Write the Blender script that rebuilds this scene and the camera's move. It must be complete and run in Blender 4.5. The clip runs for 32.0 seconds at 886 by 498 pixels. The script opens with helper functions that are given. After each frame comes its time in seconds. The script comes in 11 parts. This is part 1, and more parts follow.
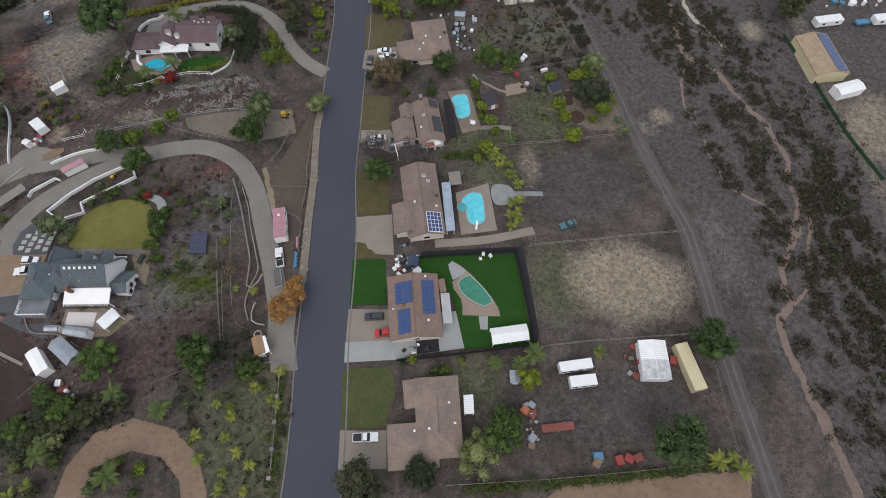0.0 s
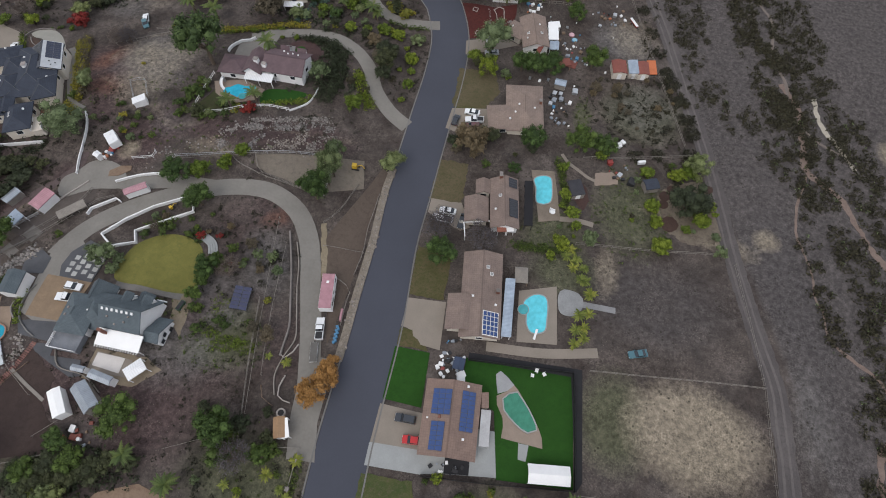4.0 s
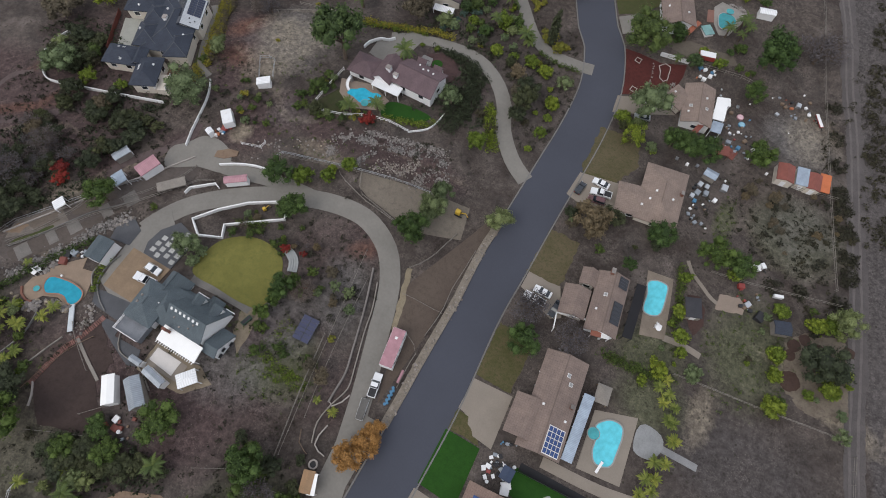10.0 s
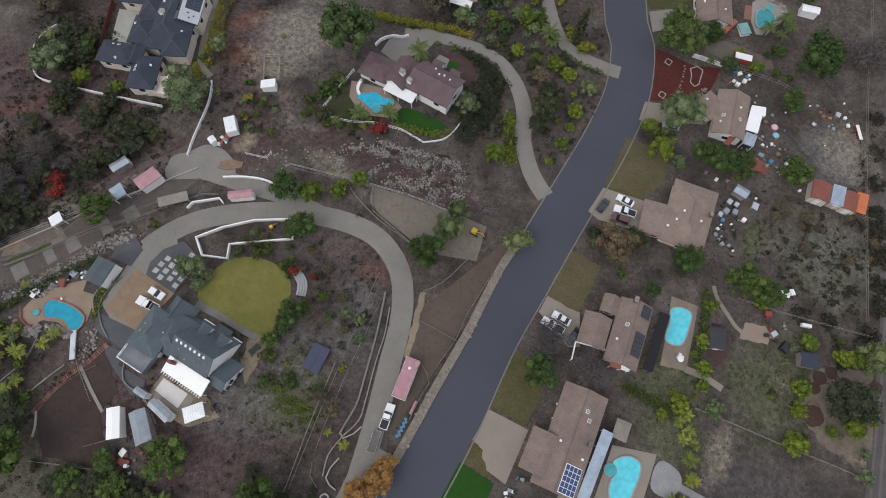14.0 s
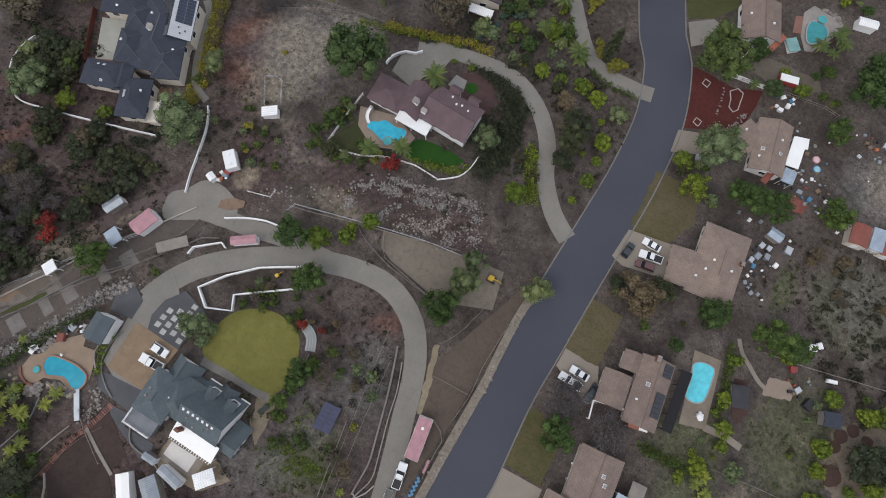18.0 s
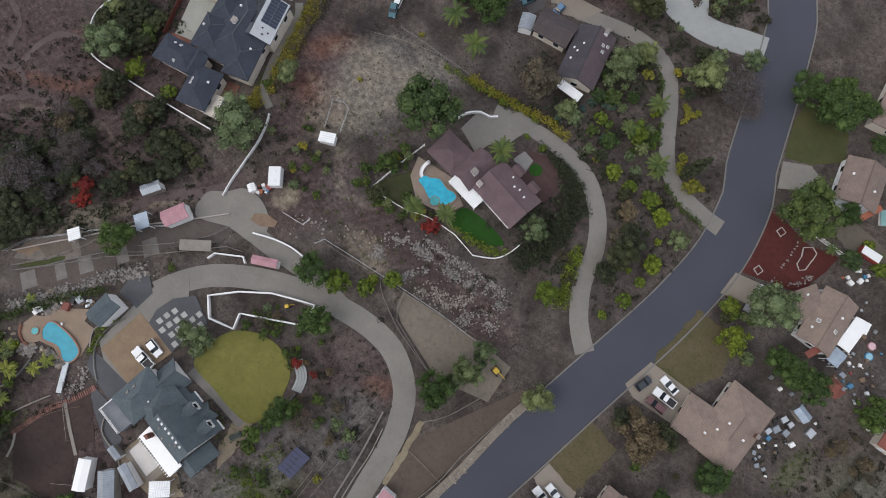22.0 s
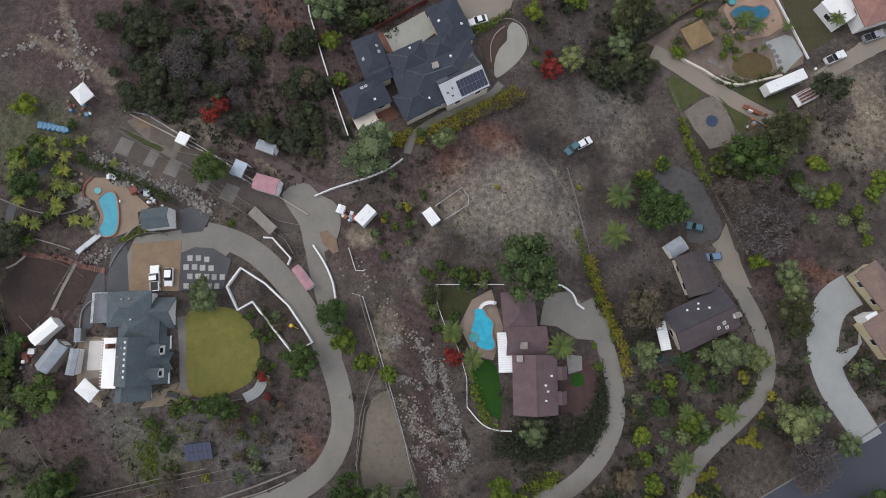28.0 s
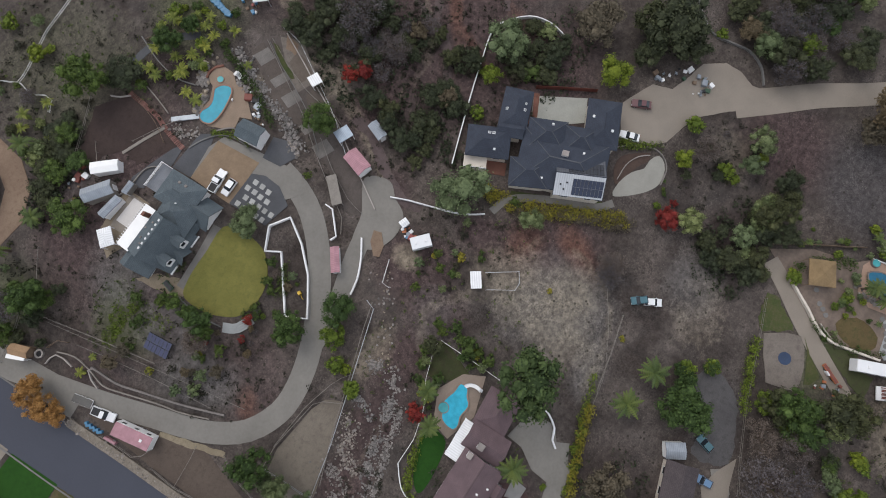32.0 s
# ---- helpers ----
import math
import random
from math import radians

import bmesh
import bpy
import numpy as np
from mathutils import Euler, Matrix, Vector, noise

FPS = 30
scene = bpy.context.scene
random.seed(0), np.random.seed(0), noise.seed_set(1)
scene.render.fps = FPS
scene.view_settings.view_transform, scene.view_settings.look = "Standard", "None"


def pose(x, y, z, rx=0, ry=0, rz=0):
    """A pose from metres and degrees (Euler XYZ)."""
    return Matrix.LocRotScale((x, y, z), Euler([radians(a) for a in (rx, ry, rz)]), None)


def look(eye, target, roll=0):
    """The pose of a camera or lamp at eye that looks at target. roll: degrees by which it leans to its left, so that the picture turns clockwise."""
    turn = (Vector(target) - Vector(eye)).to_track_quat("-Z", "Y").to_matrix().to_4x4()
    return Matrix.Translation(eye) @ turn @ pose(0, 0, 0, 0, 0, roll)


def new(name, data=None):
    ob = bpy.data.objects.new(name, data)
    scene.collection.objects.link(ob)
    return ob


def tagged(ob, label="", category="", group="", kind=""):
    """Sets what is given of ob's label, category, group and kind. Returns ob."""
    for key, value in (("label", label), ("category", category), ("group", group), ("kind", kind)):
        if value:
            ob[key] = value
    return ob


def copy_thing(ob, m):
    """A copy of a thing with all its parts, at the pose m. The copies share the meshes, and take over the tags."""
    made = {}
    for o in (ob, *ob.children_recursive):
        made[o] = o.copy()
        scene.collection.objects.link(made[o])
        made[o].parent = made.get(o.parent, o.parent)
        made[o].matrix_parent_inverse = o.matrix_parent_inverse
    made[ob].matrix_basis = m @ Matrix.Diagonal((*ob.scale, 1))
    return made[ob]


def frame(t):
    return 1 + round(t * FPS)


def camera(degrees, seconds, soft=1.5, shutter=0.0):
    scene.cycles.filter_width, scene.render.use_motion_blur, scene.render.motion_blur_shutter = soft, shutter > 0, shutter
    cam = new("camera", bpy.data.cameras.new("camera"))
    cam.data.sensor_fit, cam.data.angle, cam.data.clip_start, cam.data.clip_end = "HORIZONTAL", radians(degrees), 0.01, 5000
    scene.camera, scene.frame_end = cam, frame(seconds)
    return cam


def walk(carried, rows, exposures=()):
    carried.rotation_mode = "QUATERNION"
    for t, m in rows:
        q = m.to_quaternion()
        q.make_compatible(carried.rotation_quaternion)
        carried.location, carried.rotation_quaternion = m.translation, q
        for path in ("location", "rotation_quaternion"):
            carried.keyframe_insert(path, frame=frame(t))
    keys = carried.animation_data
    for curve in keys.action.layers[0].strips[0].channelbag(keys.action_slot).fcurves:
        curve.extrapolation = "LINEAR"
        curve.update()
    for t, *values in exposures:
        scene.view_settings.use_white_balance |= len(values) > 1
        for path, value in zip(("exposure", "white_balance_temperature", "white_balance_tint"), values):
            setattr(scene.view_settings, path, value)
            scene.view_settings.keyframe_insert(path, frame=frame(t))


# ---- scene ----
cam = camera(79.85, 32.0, soft=1.0)
PATH = [
    (0, (0.00, 0.00, 124.00), (0.00, 45.33, 34.86), -0.74),
    (0.5, (-0.27, 3.72, 124.12), (-0.34, 48.96, 34.94), -0.83),
    (1, (-0.71, 7.60, 124.18), (-0.71, 52.76, 34.96), -0.71),
    (1.5, (-1.25, 11.41, 124.23), (-2.22, 56.59, 35.02), -0.52),
    (2, (-1.88, 14.97, 124.19), (-6.05, 59.98, 34.99), -0.29),
    (2.5, (-2.56, 18.05, 124.11), (-8.69, 62.93, 34.96), -0.10),
    (4.5, (-5.70, 29.73, 124.34), (-16.28, 73.65, 35.13), -0.20),
    (5, (-7.04, 32.71, 124.36), (-20.04, 76.10, 35.21), 0.02),
    (5.5, (-8.34, 35.77, 124.25), (-26.05, 77.56, 35.14), 0.16),
    (6, (-9.81, 38.61, 124.27), (-29.98, 79.30, 35.18), 0.39),
    (6.5, (-11.11, 41.06, 124.38), (-31.90, 81.33, 35.24), 0.34),
    (7, (-12.46, 43.17, 124.55), (-33.65, 83.04, 35.33), 0.34),
    (7.5, (-13.64, 45.04, 124.58), (-35.18, 84.70, 35.34), 0.19),
    (8, (-15.01, 46.75, 124.58), (-36.72, 86.23, 35.30), 0.20),
    (8.5, (-16.41, 48.45, 124.65), (-38.34, 87.80, 35.37), 0.13),
    (9, (-17.65, 50.06, 124.48), (-39.82, 89.42, 35.27), 0.07),
    (9.5, (-18.84, 51.24, 124.37), (-41.06, 90.48, 35.12), 0.08),
    (10, (-19.54, 52.09, 124.41), (-38.99, 86.08, 32.39), -0.04),
    (10.5, (-20.61, 53.27, 124.32), (-37.10, 81.93, 29.95), -0.02),
    (11, (-21.85, 54.64, 124.37), (-38.04, 82.66, 29.76), -0.01),
    (11.5, (-23.00, 55.92, 124.37), (-39.20, 83.82, 29.71), -0.03),
    (12, (-24.26, 57.31, 124.42), (-40.40, 85.04, 29.71), -0.03),
    (12.5, (-25.55, 58.69, 124.39), (-41.75, 86.38, 29.68), -0.01),
    (13, (-26.98, 60.44, 124.35), (-43.25, 88.08, 29.63), -0.06),
    (13.5, (-28.62, 62.55, 124.33), (-44.90, 90.09, 29.59), -0.03),
    (14, (-30.58, 64.97, 124.33), (-46.78, 92.42, 29.55), 0.11),
    (14.5, (-32.54, 67.51, 124.35), (-48.82, 94.99, 29.58), 0.14),
    (15, (-34.57, 70.33, 124.42), (-50.93, 97.76, 29.66), 0.08),
    (15.5, (-36.91, 73.33, 124.44), (-53.26, 100.73, 29.67), 0.15),
    (17.5, (-45.79, 84.77, 124.49), (-60.55, 109.34, 28.69), 0.40),
    (18, (-47.61, 87.23, 124.69), (-57.98, 104.31, 26.71), 0.25),
    (18.5, (-49.51, 89.63, 124.54), (-57.44, 102.65, 25.71), 0.25),
    (19, (-51.31, 91.92, 124.24), (-59.32, 105.07, 25.43), 0.21),
    (19.5, (-52.93, 94.02, 124.11), (-61.12, 107.26, 25.33), -0.14),
    (20, (-54.42, 96.15, 124.05), (-62.92, 109.33, 25.29), -0.45),
    (20.5, (-55.85, 98.38, 124.04), (-65.33, 111.00, 25.29), -0.49),
    (21, (-57.54, 100.68, 124.09), (-68.01, 112.57, 25.35), -0.22),
    (21.5, (-59.34, 102.92, 124.18), (-70.68, 114.18, 25.46), -0.07),
    (22, (-61.22, 104.85, 124.23), (-73.30, 115.54, 25.54), 0.11),
    (22.5, (-63.23, 106.85, 124.28), (-75.97, 116.67, 25.58), 0.20),
    (23, (-65.50, 108.85, 124.53), (-78.73, 117.45, 25.78), 0.13),
    (23.5, (-68.01, 110.62, 124.86), (-81.56, 118.04, 26.06), 0.24),
    (24, (-70.26, 112.03, 124.84), (-84.25, 118.67, 26.05), -0.11),
    (24.5, (-72.54, 112.95, 124.68), (-86.80, 119.21, 25.90), 0.15),
    (25, (-74.86, 113.82, 124.78), (-89.06, 119.63, 25.96), 0.13),
    (25.5, (-77.24, 114.72, 124.90), (-91.45, 119.80, 26.04), 0.11),
    (27.5, (-86.87, 116.91, 125.33), (-100.76, 118.07, 26.30), 0.12),
    (28, (-89.01, 116.91, 125.38), (-102.77, 117.19, 26.33), 0.11),
    (28.5, (-90.93, 116.84, 125.30), (-104.67, 116.32, 26.24), -0.11),
    (29, (-92.49, 116.59, 125.15), (-106.36, 115.33, 26.13), -0.07),
    (29.5, (-93.87, 116.39, 125.03), (-107.88, 114.15, 26.04), -0.09),
    (30, (-95.17, 116.07, 124.87), (-109.24, 112.56, 25.92), -0.08),
    (30.5, (-96.44, 115.79, 124.80), (-110.48, 110.88, 25.91), -0.20),
    (31, (-97.60, 115.45, 124.79), (-111.40, 109.31, 25.94), -0.21),
    (31.5, (-98.71, 115.08, 124.81), (-112.10, 107.90, 25.97), -0.09),
    (32, (-99.74, 114.60, 124.88), (-112.36, 106.34, 26.03), -0.22),
]
walk(cam, [(t, look(eye, target, roll)) for t, eye, target, roll in PATH])

# ---- light ----
world = bpy.data.worlds.new("overcast_sky")
scene.world = world
world.use_nodes = True
wn = world.node_tree.nodes
sky = wn.new("ShaderNodeTexSky")
sky.sky_type = "NISHITA"
sky.sun_disc = False
sky.sun_elevation, sky.sun_rotation = radians(48), radians(200)
sky.air_density, sky.dust_density = 1.0, 4.0
soft_sky = wn.new("ShaderNodeMix")
soft_sky.data_type = "RGBA"
soft_sky.inputs["Factor"].default_value = 0.8
soft_sky.inputs["B"].default_value = (6.3, 6.5, 7.0, 1)
world.node_tree.links.new(sky.outputs["Color"], soft_sky.inputs["A"])
world.node_tree.links.new(soft_sky.outputs["Result"], wn["Background"].inputs["Color"])
wn["Background"].inputs["Strength"].default_value = 0.144
sun = new("sun", bpy.data.lights.new("sun", "SUN"))
sun.data.energy, sun.data.angle, sun.data.color = 1.1, radians(40), (1.0, 0.97, 0.92)
sun.matrix_world = look((-30, -80, 110), (0, 0, 0))
scene.view_settings.exposure = 0.0


# ---- the lie of the land ----
# TERRAIN BEGIN
EAST = [(-38, 30, 0), (-43, 68, -1.8), (-30, 110, -1.5), (-20, 140, -1), (-38, 176, -2), (60, 67, -2.5), (30, 31, -1), (10, 70, -0.5),
        (5, 113, -2), (0, 160, -4.5), (37, 124, -5.5), (54, 106, -4.5), (29, 167, -6), (120, 128, -6), (100, 60, -5), (-10, 30, -0.5)]
WEST = [(-65, 66, 3.5), (-71, 78, 3.3), (-84, 85, 5.5), (-100, 86, 5), (-100, 57, 6.5), (-113, 54, 8), (-130, 77, 6), (-125, 108, 7), (-114, 100, 5),
        (-118, 118, 5), (-92, 128, 4.5), (-70, 138, 4), (-145, 110, 6.5), (-89, 32, 7), (-75, 20, 4.5), (-131, 30, 11), (-103, 181, -1),
        (-139, 186, -2.5), (-130, 150, 1.5), (-86, 165, 1.5), (-150, 198, 2)]
SPOTS = np.array(EAST + WEST, float)


def height(x, y):
    """Height of the bare ground."""
    x, y = np.asarray(x, float), np.asarray(y, float)
    d2 = (x[..., None] - SPOTS[:, 0]) ** 2 + (y[..., None] - SPOTS[:, 1]) ** 2
    w = np.exp(-d2 / 512.0) + 0.004 * np.exp(-d2 / 12000.0) + 1e-9
    knoll = 3.0 * np.exp(-((x + 82.0) ** 2 / 882.0 + (y - 46.0) ** 2 / 722.0))
    return (w * SPOTS[:, 2]).sum(-1) / w.sum(-1) + knoll
# TERRAIN END


def hz(x, y):
    return float(height(x, y))


# ---- materials ----
def shader(name, rough=0.8, metal=0.0, spec=0.5):
    m = bpy.data.materials.new(name)
    m.use_nodes = True
    b = m.node_tree.nodes["Principled BSDF"]
    b.inputs["Roughness"].default_value = rough
    b.inputs["Metallic"].default_value = metal
    b.inputs["Specular IOR Level"].default_value = spec
    return m, m.node_tree.nodes, m.node_tree.links, b


def noise_node(n, l, coord, scale, detail=6, rough=0.6):
    t = n.new("ShaderNodeTexNoise")
    t.inputs["Scale"].default_value, t.inputs["Detail"].default_value, t.inputs["Roughness"].default_value = scale, detail, rough
    l.new(coord, t.inputs["Vector"])
    return t.outputs["Fac"]


def ramp(n, l, fac, stops):
    r = n.new("ShaderNodeValToRGB")
    while len(r.color_ramp.elements) < len(stops):
        r.color_ramp.elements.new(0.5)
    for e, (p, c) in zip(r.color_ramp.elements, stops):
        e.position, e.color = p, (*c, 1)
    l.new(fac, r.inputs["Fac"])
    return r.outputs["Color"]


def blend(n, l, fac, a, b, mode="MIX"):
    x = n.new("ShaderNodeMix")
    x.data_type, x.blend_type = "RGBA", mode
    for sock, v in (("Factor", fac), ("A", a), ("B", b)):
        if isinstance(v, (int, float)):
            x.inputs[sock].default_value = v
        elif isinstance(v, tuple):
            x.inputs[sock].default_value = (*v, 1)
        else:
            l.new(v, x.inputs[sock])
    return x.outputs["Result"]


def sums(n, l, op, a, b):
    x = n.new("ShaderNodeMath")
    x.operation = op
    for i, v in enumerate((a, b)):
        if isinstance(v, (int, float)):
            x.inputs[i].default_value = v
        else:
            l.new(v, x.inputs[i])
    return x.outputs[0]


def relief(n, l, b, fac, depth, dist=1.0):
    u = n.new("ShaderNodeBump")
    u.inputs["Strength"].default_value, u.inputs["Distance"].default_value = depth, dist
    l.new(fac, u.inputs["Height"])
    l.new(u.outputs["Normal"], b.inputs["Normal"])


def tone(c, k):
    return tuple(min(1.0, v * k) for v in c)


def plain(name, c, rough=0.7, metal=0.0, vary=0.25, big=0.35, fine=4.0, bump=0.2, spec=0.4, each=0.0):
    """A surface of one colour with stains at two scales."""
    m, n, l, b = shader(name, rough, metal, spec)
    at = n.new("ShaderNodeTexCoord").outputs["Object"]
    lo, hi = noise_node(n, l, at, big, 4), noise_node(n, l, at, fine, 6)
    col = ramp(n, l, lo, [(0.3, tone(c, 1 - vary)), (0.7, tone(c, 1 + vary))])
    col = blend(n, l, 0.35, col, ramp(n, l, hi, [(0.3, tone(c, 1 - 1.3 * vary)), (0.7, tone(c, 1 + 1.3 * vary))]))
    if each:
        r = n.new("ShaderNodeObjectInfo").outputs["Random"]
        col = blend(n, l, 1.0, col, ramp(n, l, r, [(0, (1 - each,) * 3), (1, (1 + each * 0.3,) * 3)]), "MULTIPLY")
    l.new(col, b.inputs["Base Color"])
    if bump:
        relief(n, l, b, hi, bump, 0.05)
    return m


def patchy(name, a, c, d, big=0.12, mid=0.9, rough=0.95, bump=0.5, cut=(0.35, 0.65)):
    """Earth or turf that changes between three colours."""
    m, n, l, b = shader(name, rough, 0, 0.2)
    at = n.new("ShaderNodeTexCoord").outputs["Object"]
    lo, md, hi = noise_node(n, l, at, big, 6, 0.65), noise_node(n, l, at, mid, 6, 0.7), noise_node(n, l, at, 6.0, 4)
    col = ramp(n, l, lo, [(cut[0], a), (cut[1], c)])
    col = blend(n, l, ramp(n, l, md, [(0.48, (0, 0, 0)), (0.68, (0.8,) * 3)]), col, d)
    col = blend(n, l, 0.5, col, ramp(n, l, hi, [(0.25, (0.6,) * 3), (0.75, (1.35,) * 3)]), "MULTIPLY")
    l.new(col, b.inputs["Base Color"])
    relief(n, l, b, hi, bump, 0.1)
    return m


def courses(name, c, row=0.35, run=0.3, vary=0.3, rough=0.85):
    """Roof tiles: columns that run down the slope, stepped rows across, weather stains."""
    m, n, l, b = shader(name, rough, 0, 0.3)
    uv = n.new("ShaderNodeTexCoord").outputs["UV"]
    br = n.new("ShaderNodeTexBrick")
    l.new(uv, br.inputs["Vector"])
    for k, v in (("Scale", 1.0), ("Brick Width", 0.55), ("Row Height", row * 1.6), ("Mortar Size", 0.035), ("Mortar Smooth", 0.6), ("Bias", 0.0)):
        br.inputs[k].default_value = v
    br.offset = 0.0 if row >= 0.3 else 0.5
    br.inputs["Color1"].default_value = (*tone(c, 0.95), 1)
    br.inputs["Color2"].default_value = (*tone(c, 1.06), 1)
    br.inputs["Mortar"].default_value = (*tone(c, 0.74), 1)
    at = n.new("ShaderNodeTexCoord").outputs["Object"]
    stain = ramp(n, l, noise_node(n, l, at, 0.35, 5, 0.65), [(0.3, (0.82, 0.82, 0.83)), (0.7, (1.16, 1.14, 1.12))])
    grain = ramp(n, l, noise_node(n, l, at, 4.0, 4, 0.7), [(0.3, (0.86,) * 3), (0.7, (1.12,) * 3)])
    l.new(blend(n, l, 1.0, blend(n, l, 1.0, br.outputs["Color"], stain, "MULTIPLY"), grain, "MULTIPLY"), b.inputs["Base Color"])
    relief(n, l, b, br.outputs["Fac"], -0.4, 0.05)
    return m


def leafy(name, dark, light, rough=0.7):
    m, n, l, b = shader(name, rough, 0, 0.2)
    g = n.new("ShaderNodeNewGeometry").outputs["Random Per Island"]
    col = ramp(n, l, g, [(0, tuple(p * 0.85 + q * 0.15 for p, q in zip(dark, light))), (0.6, tuple((p + q) / 2 for p, q in zip(dark, light))), (1, tuple(p * 0.2 + q * 0.8 for p, q in zip(dark, light)))])
    r = n.new("ShaderNodeObjectInfo").outputs["Random"]
    col = blend(n, l, 1.0, col, ramp(n, l, r, [(0, (0.75, 0.8, 0.85)), (0.5, (1, 1, 1)), (1, (1.25, 1.15, 0.95))]), "MULTIPLY")
    l.new(col, b.inputs["Base Color"])
    return m


def ribbed(name, c, step=0.25, rough=0.5, metal=0.3, vary=0.2):
    """Corrugated or boarded sheet, ribs along u."""
    m, n, l, b = shader(name, rough, metal, 0.5)
    tc = n.new("ShaderNodeTexCoord")
    wv = n.new("ShaderNodeTexWave")
    wv.bands_direction = "X"
    wv.inputs["Scale"].default_value = 0.314 / step
    l.new(tc.outputs["UV"], wv.inputs["Vector"])
    st = noise_node(n, l, tc.outputs["Object"], 0.6, 5, 0.65)
    col = ramp(n, l, st, [(0.3, tone(c, 1 - vary)), (0.7, tone(c, 1 + vary))])
    col = blend(n, l, 0.5, col, ramp(n, l, wv.outputs["Fac"], [(0, (0.7,) * 3), (0.6, (1.05,) * 3)]), "MULTIPLY")
    l.new(col, b.inputs["Base Color"])
    relief(n, l, b, wv.outputs["Fac"], 0.4, 0.04)
    return m


def glassy(name, c, rough=0.08, spec=0.6):
    m, n, l, b = shader(name, rough, 0, spec)
    at = n.new("ShaderNodeTexCoord").outputs["Object"]
    l.new(ramp(n, l, noise_node(n, l, at, 0.8, 3), [(0.3, tone(c, 0.85)), (0.7, tone(c, 1.15))]), b.inputs["Base Color"])
    relief(n, l, b, noise_node(n, l, at, 3.0, 3), 0.05, 0.05)
    return m


ASPHALT = plain("asphalt", (0.051, 0.055, 0.073), 0.85, vary=0.10, big=0.05, fine=3.0)
KERB = plain("kerb_concrete", (0.155, 0.15, 0.145), 0.9, vary=0.2)
DRIVE = plain("worn_concrete_drive", (0.184, 0.173, 0.157), 0.9, vary=0.16, big=0.15, fine=1.5)
TAN_DRIVE = plain("tan_concrete", (0.22, 0.19, 0.16), 0.9, vary=0.14, big=0.15)
PALE_CONC = plain("pale_concrete", (0.275, 0.285, 0.285), 0.85, vary=0.12)
DARK_PAVE = plain("dark_paving", (0.07, 0.072, 0.08), 0.85, vary=0.2)
BROWN_PAVE = plain("brown_pavers", (0.21, 0.15, 0.10), 0.9, vary=0.2, fine=2.5)
DECK_STONE = plain("pool_deck", (0.24, 0.19, 0.155), 0.85, vary=0.15)
LAWN = patchy("artificial_turf", (0.016, 0.055, 0.008), (0.02, 0.068, 0.010), (0.014, 0.05, 0.008), bump=0.3)
OLIVE_LAWN = patchy("olive_lawn", (0.135, 0.13, 0.036), (0.175, 0.162, 0.048), (0.115, 0.117, 0.034), big=0.2)
DRY_LAWN = patchy("dry_lawn", (0.066, 0.064, 0.026), (0.100, 0.080, 0.044), (0.046, 0.058, 0.019), big=0.25, mid=1.4)
BROWN_LAWN = patchy("worn_brown_lawn", (0.082, 0.070, 0.038), (0.108, 0.088, 0.054), (0.058, 0.060, 0.025), big=0.25, mid=1.4)
GREEN_LAWN = patchy("green_lawn", (0.045, 0.066, 0.022), (0.075, 0.078, 0.032), (0.098, 0.082, 0.050), big=0.25, mid=1.4)
RED_MULCH = patchy("red_mulch", (0.066, 0.019, 0.017), (0.088, 0.025, 0.022), (0.046, 0.015, 0.013))
SAND = patchy("sandy_track", (0.185, 0.13, 0.095), (0.225, 0.163, 0.118), (0.15, 0.10, 0.072))
GRAVEL = patchy("grey_gravel", (0.15, 0.13, 0.115), (0.19, 0.165, 0.145), (0.12, 0.10, 0.09))
TILE_BROWN = courses("brown_roof_tiles", (0.195, 0.150, 0.132))
TILE_RED = courses("red_brown_roof_tiles", (0.20, 0.142, 0.12))
TILE_GREY = courses("grey_brown_roof_tiles", (0.222, 0.172, 0.148))
TILE_MAUVE = courses("mauve_brown_shingles", (0.125, 0.088, 0.098), 0.25)
TILE_SLATE = courses("slate_grey_shingles", (0.090, 0.112, 0.128), 0.2)
TILE_BLACK = courses("charcoal_roof_tiles", (0.040, 0.048, 0.068), 0.25)
TILE_DARK = courses("dark_slate_shingles", (0.060, 0.055, 0.067), 0.22)
TILE_CLAY = courses("weathered_clay_tiles", (0.195, 0.138, 0.122), 0.3)
STUCCO = plain("cream_stucco", (0.55, 0.5, 0.44), 0.9, vary=0.1)
WHITE = plain("white_paint", (0.72, 0.72, 0.73), 0.6, vary=0.08)
WHITE_RIB = ribbed("white_ribbed_sheet", (0.74, 0.75, 0.77), 0.5, 0.45, 0.0, 0.08)
GREY_RIB = ribbed("galvanised_sheet", (0.30, 0.33, 0.37), 0.4, 0.4, 0.4)
BLUE_RIB = ribbed("blue_grey_sheet", (0.30, 0.36, 0.44), 0.35, 0.45, 0.2)
PINK_RIB = ribbed("faded_pink_sheet", (0.40, 0.21, 0.245), 0.4, 0.55, 0.0)
RUST_RIB = ribbed("rust_red_sheet", (0.20, 0.06, 0.045), 0.4, 0.7, 0.0)
TAN_RIB = ribbed("tan_sheet", (0.30, 0.22, 0.15), 0.5, 0.6, 0.0)
CREAM = plain("cream_paint", (0.52, 0.46, 0.30), 0.6, vary=0.1)
SOLAR = glassy("solar_cell", (0.022, 0.055, 0.175), 0.15)
SOLAR_BLACK = glassy("black_solar_cell", (0.014, 0.016, 0.024), 0.25)
ALU = plain("aluminium", (0.5, 0.52, 0.55), 0.35, 0.8, 0.1)
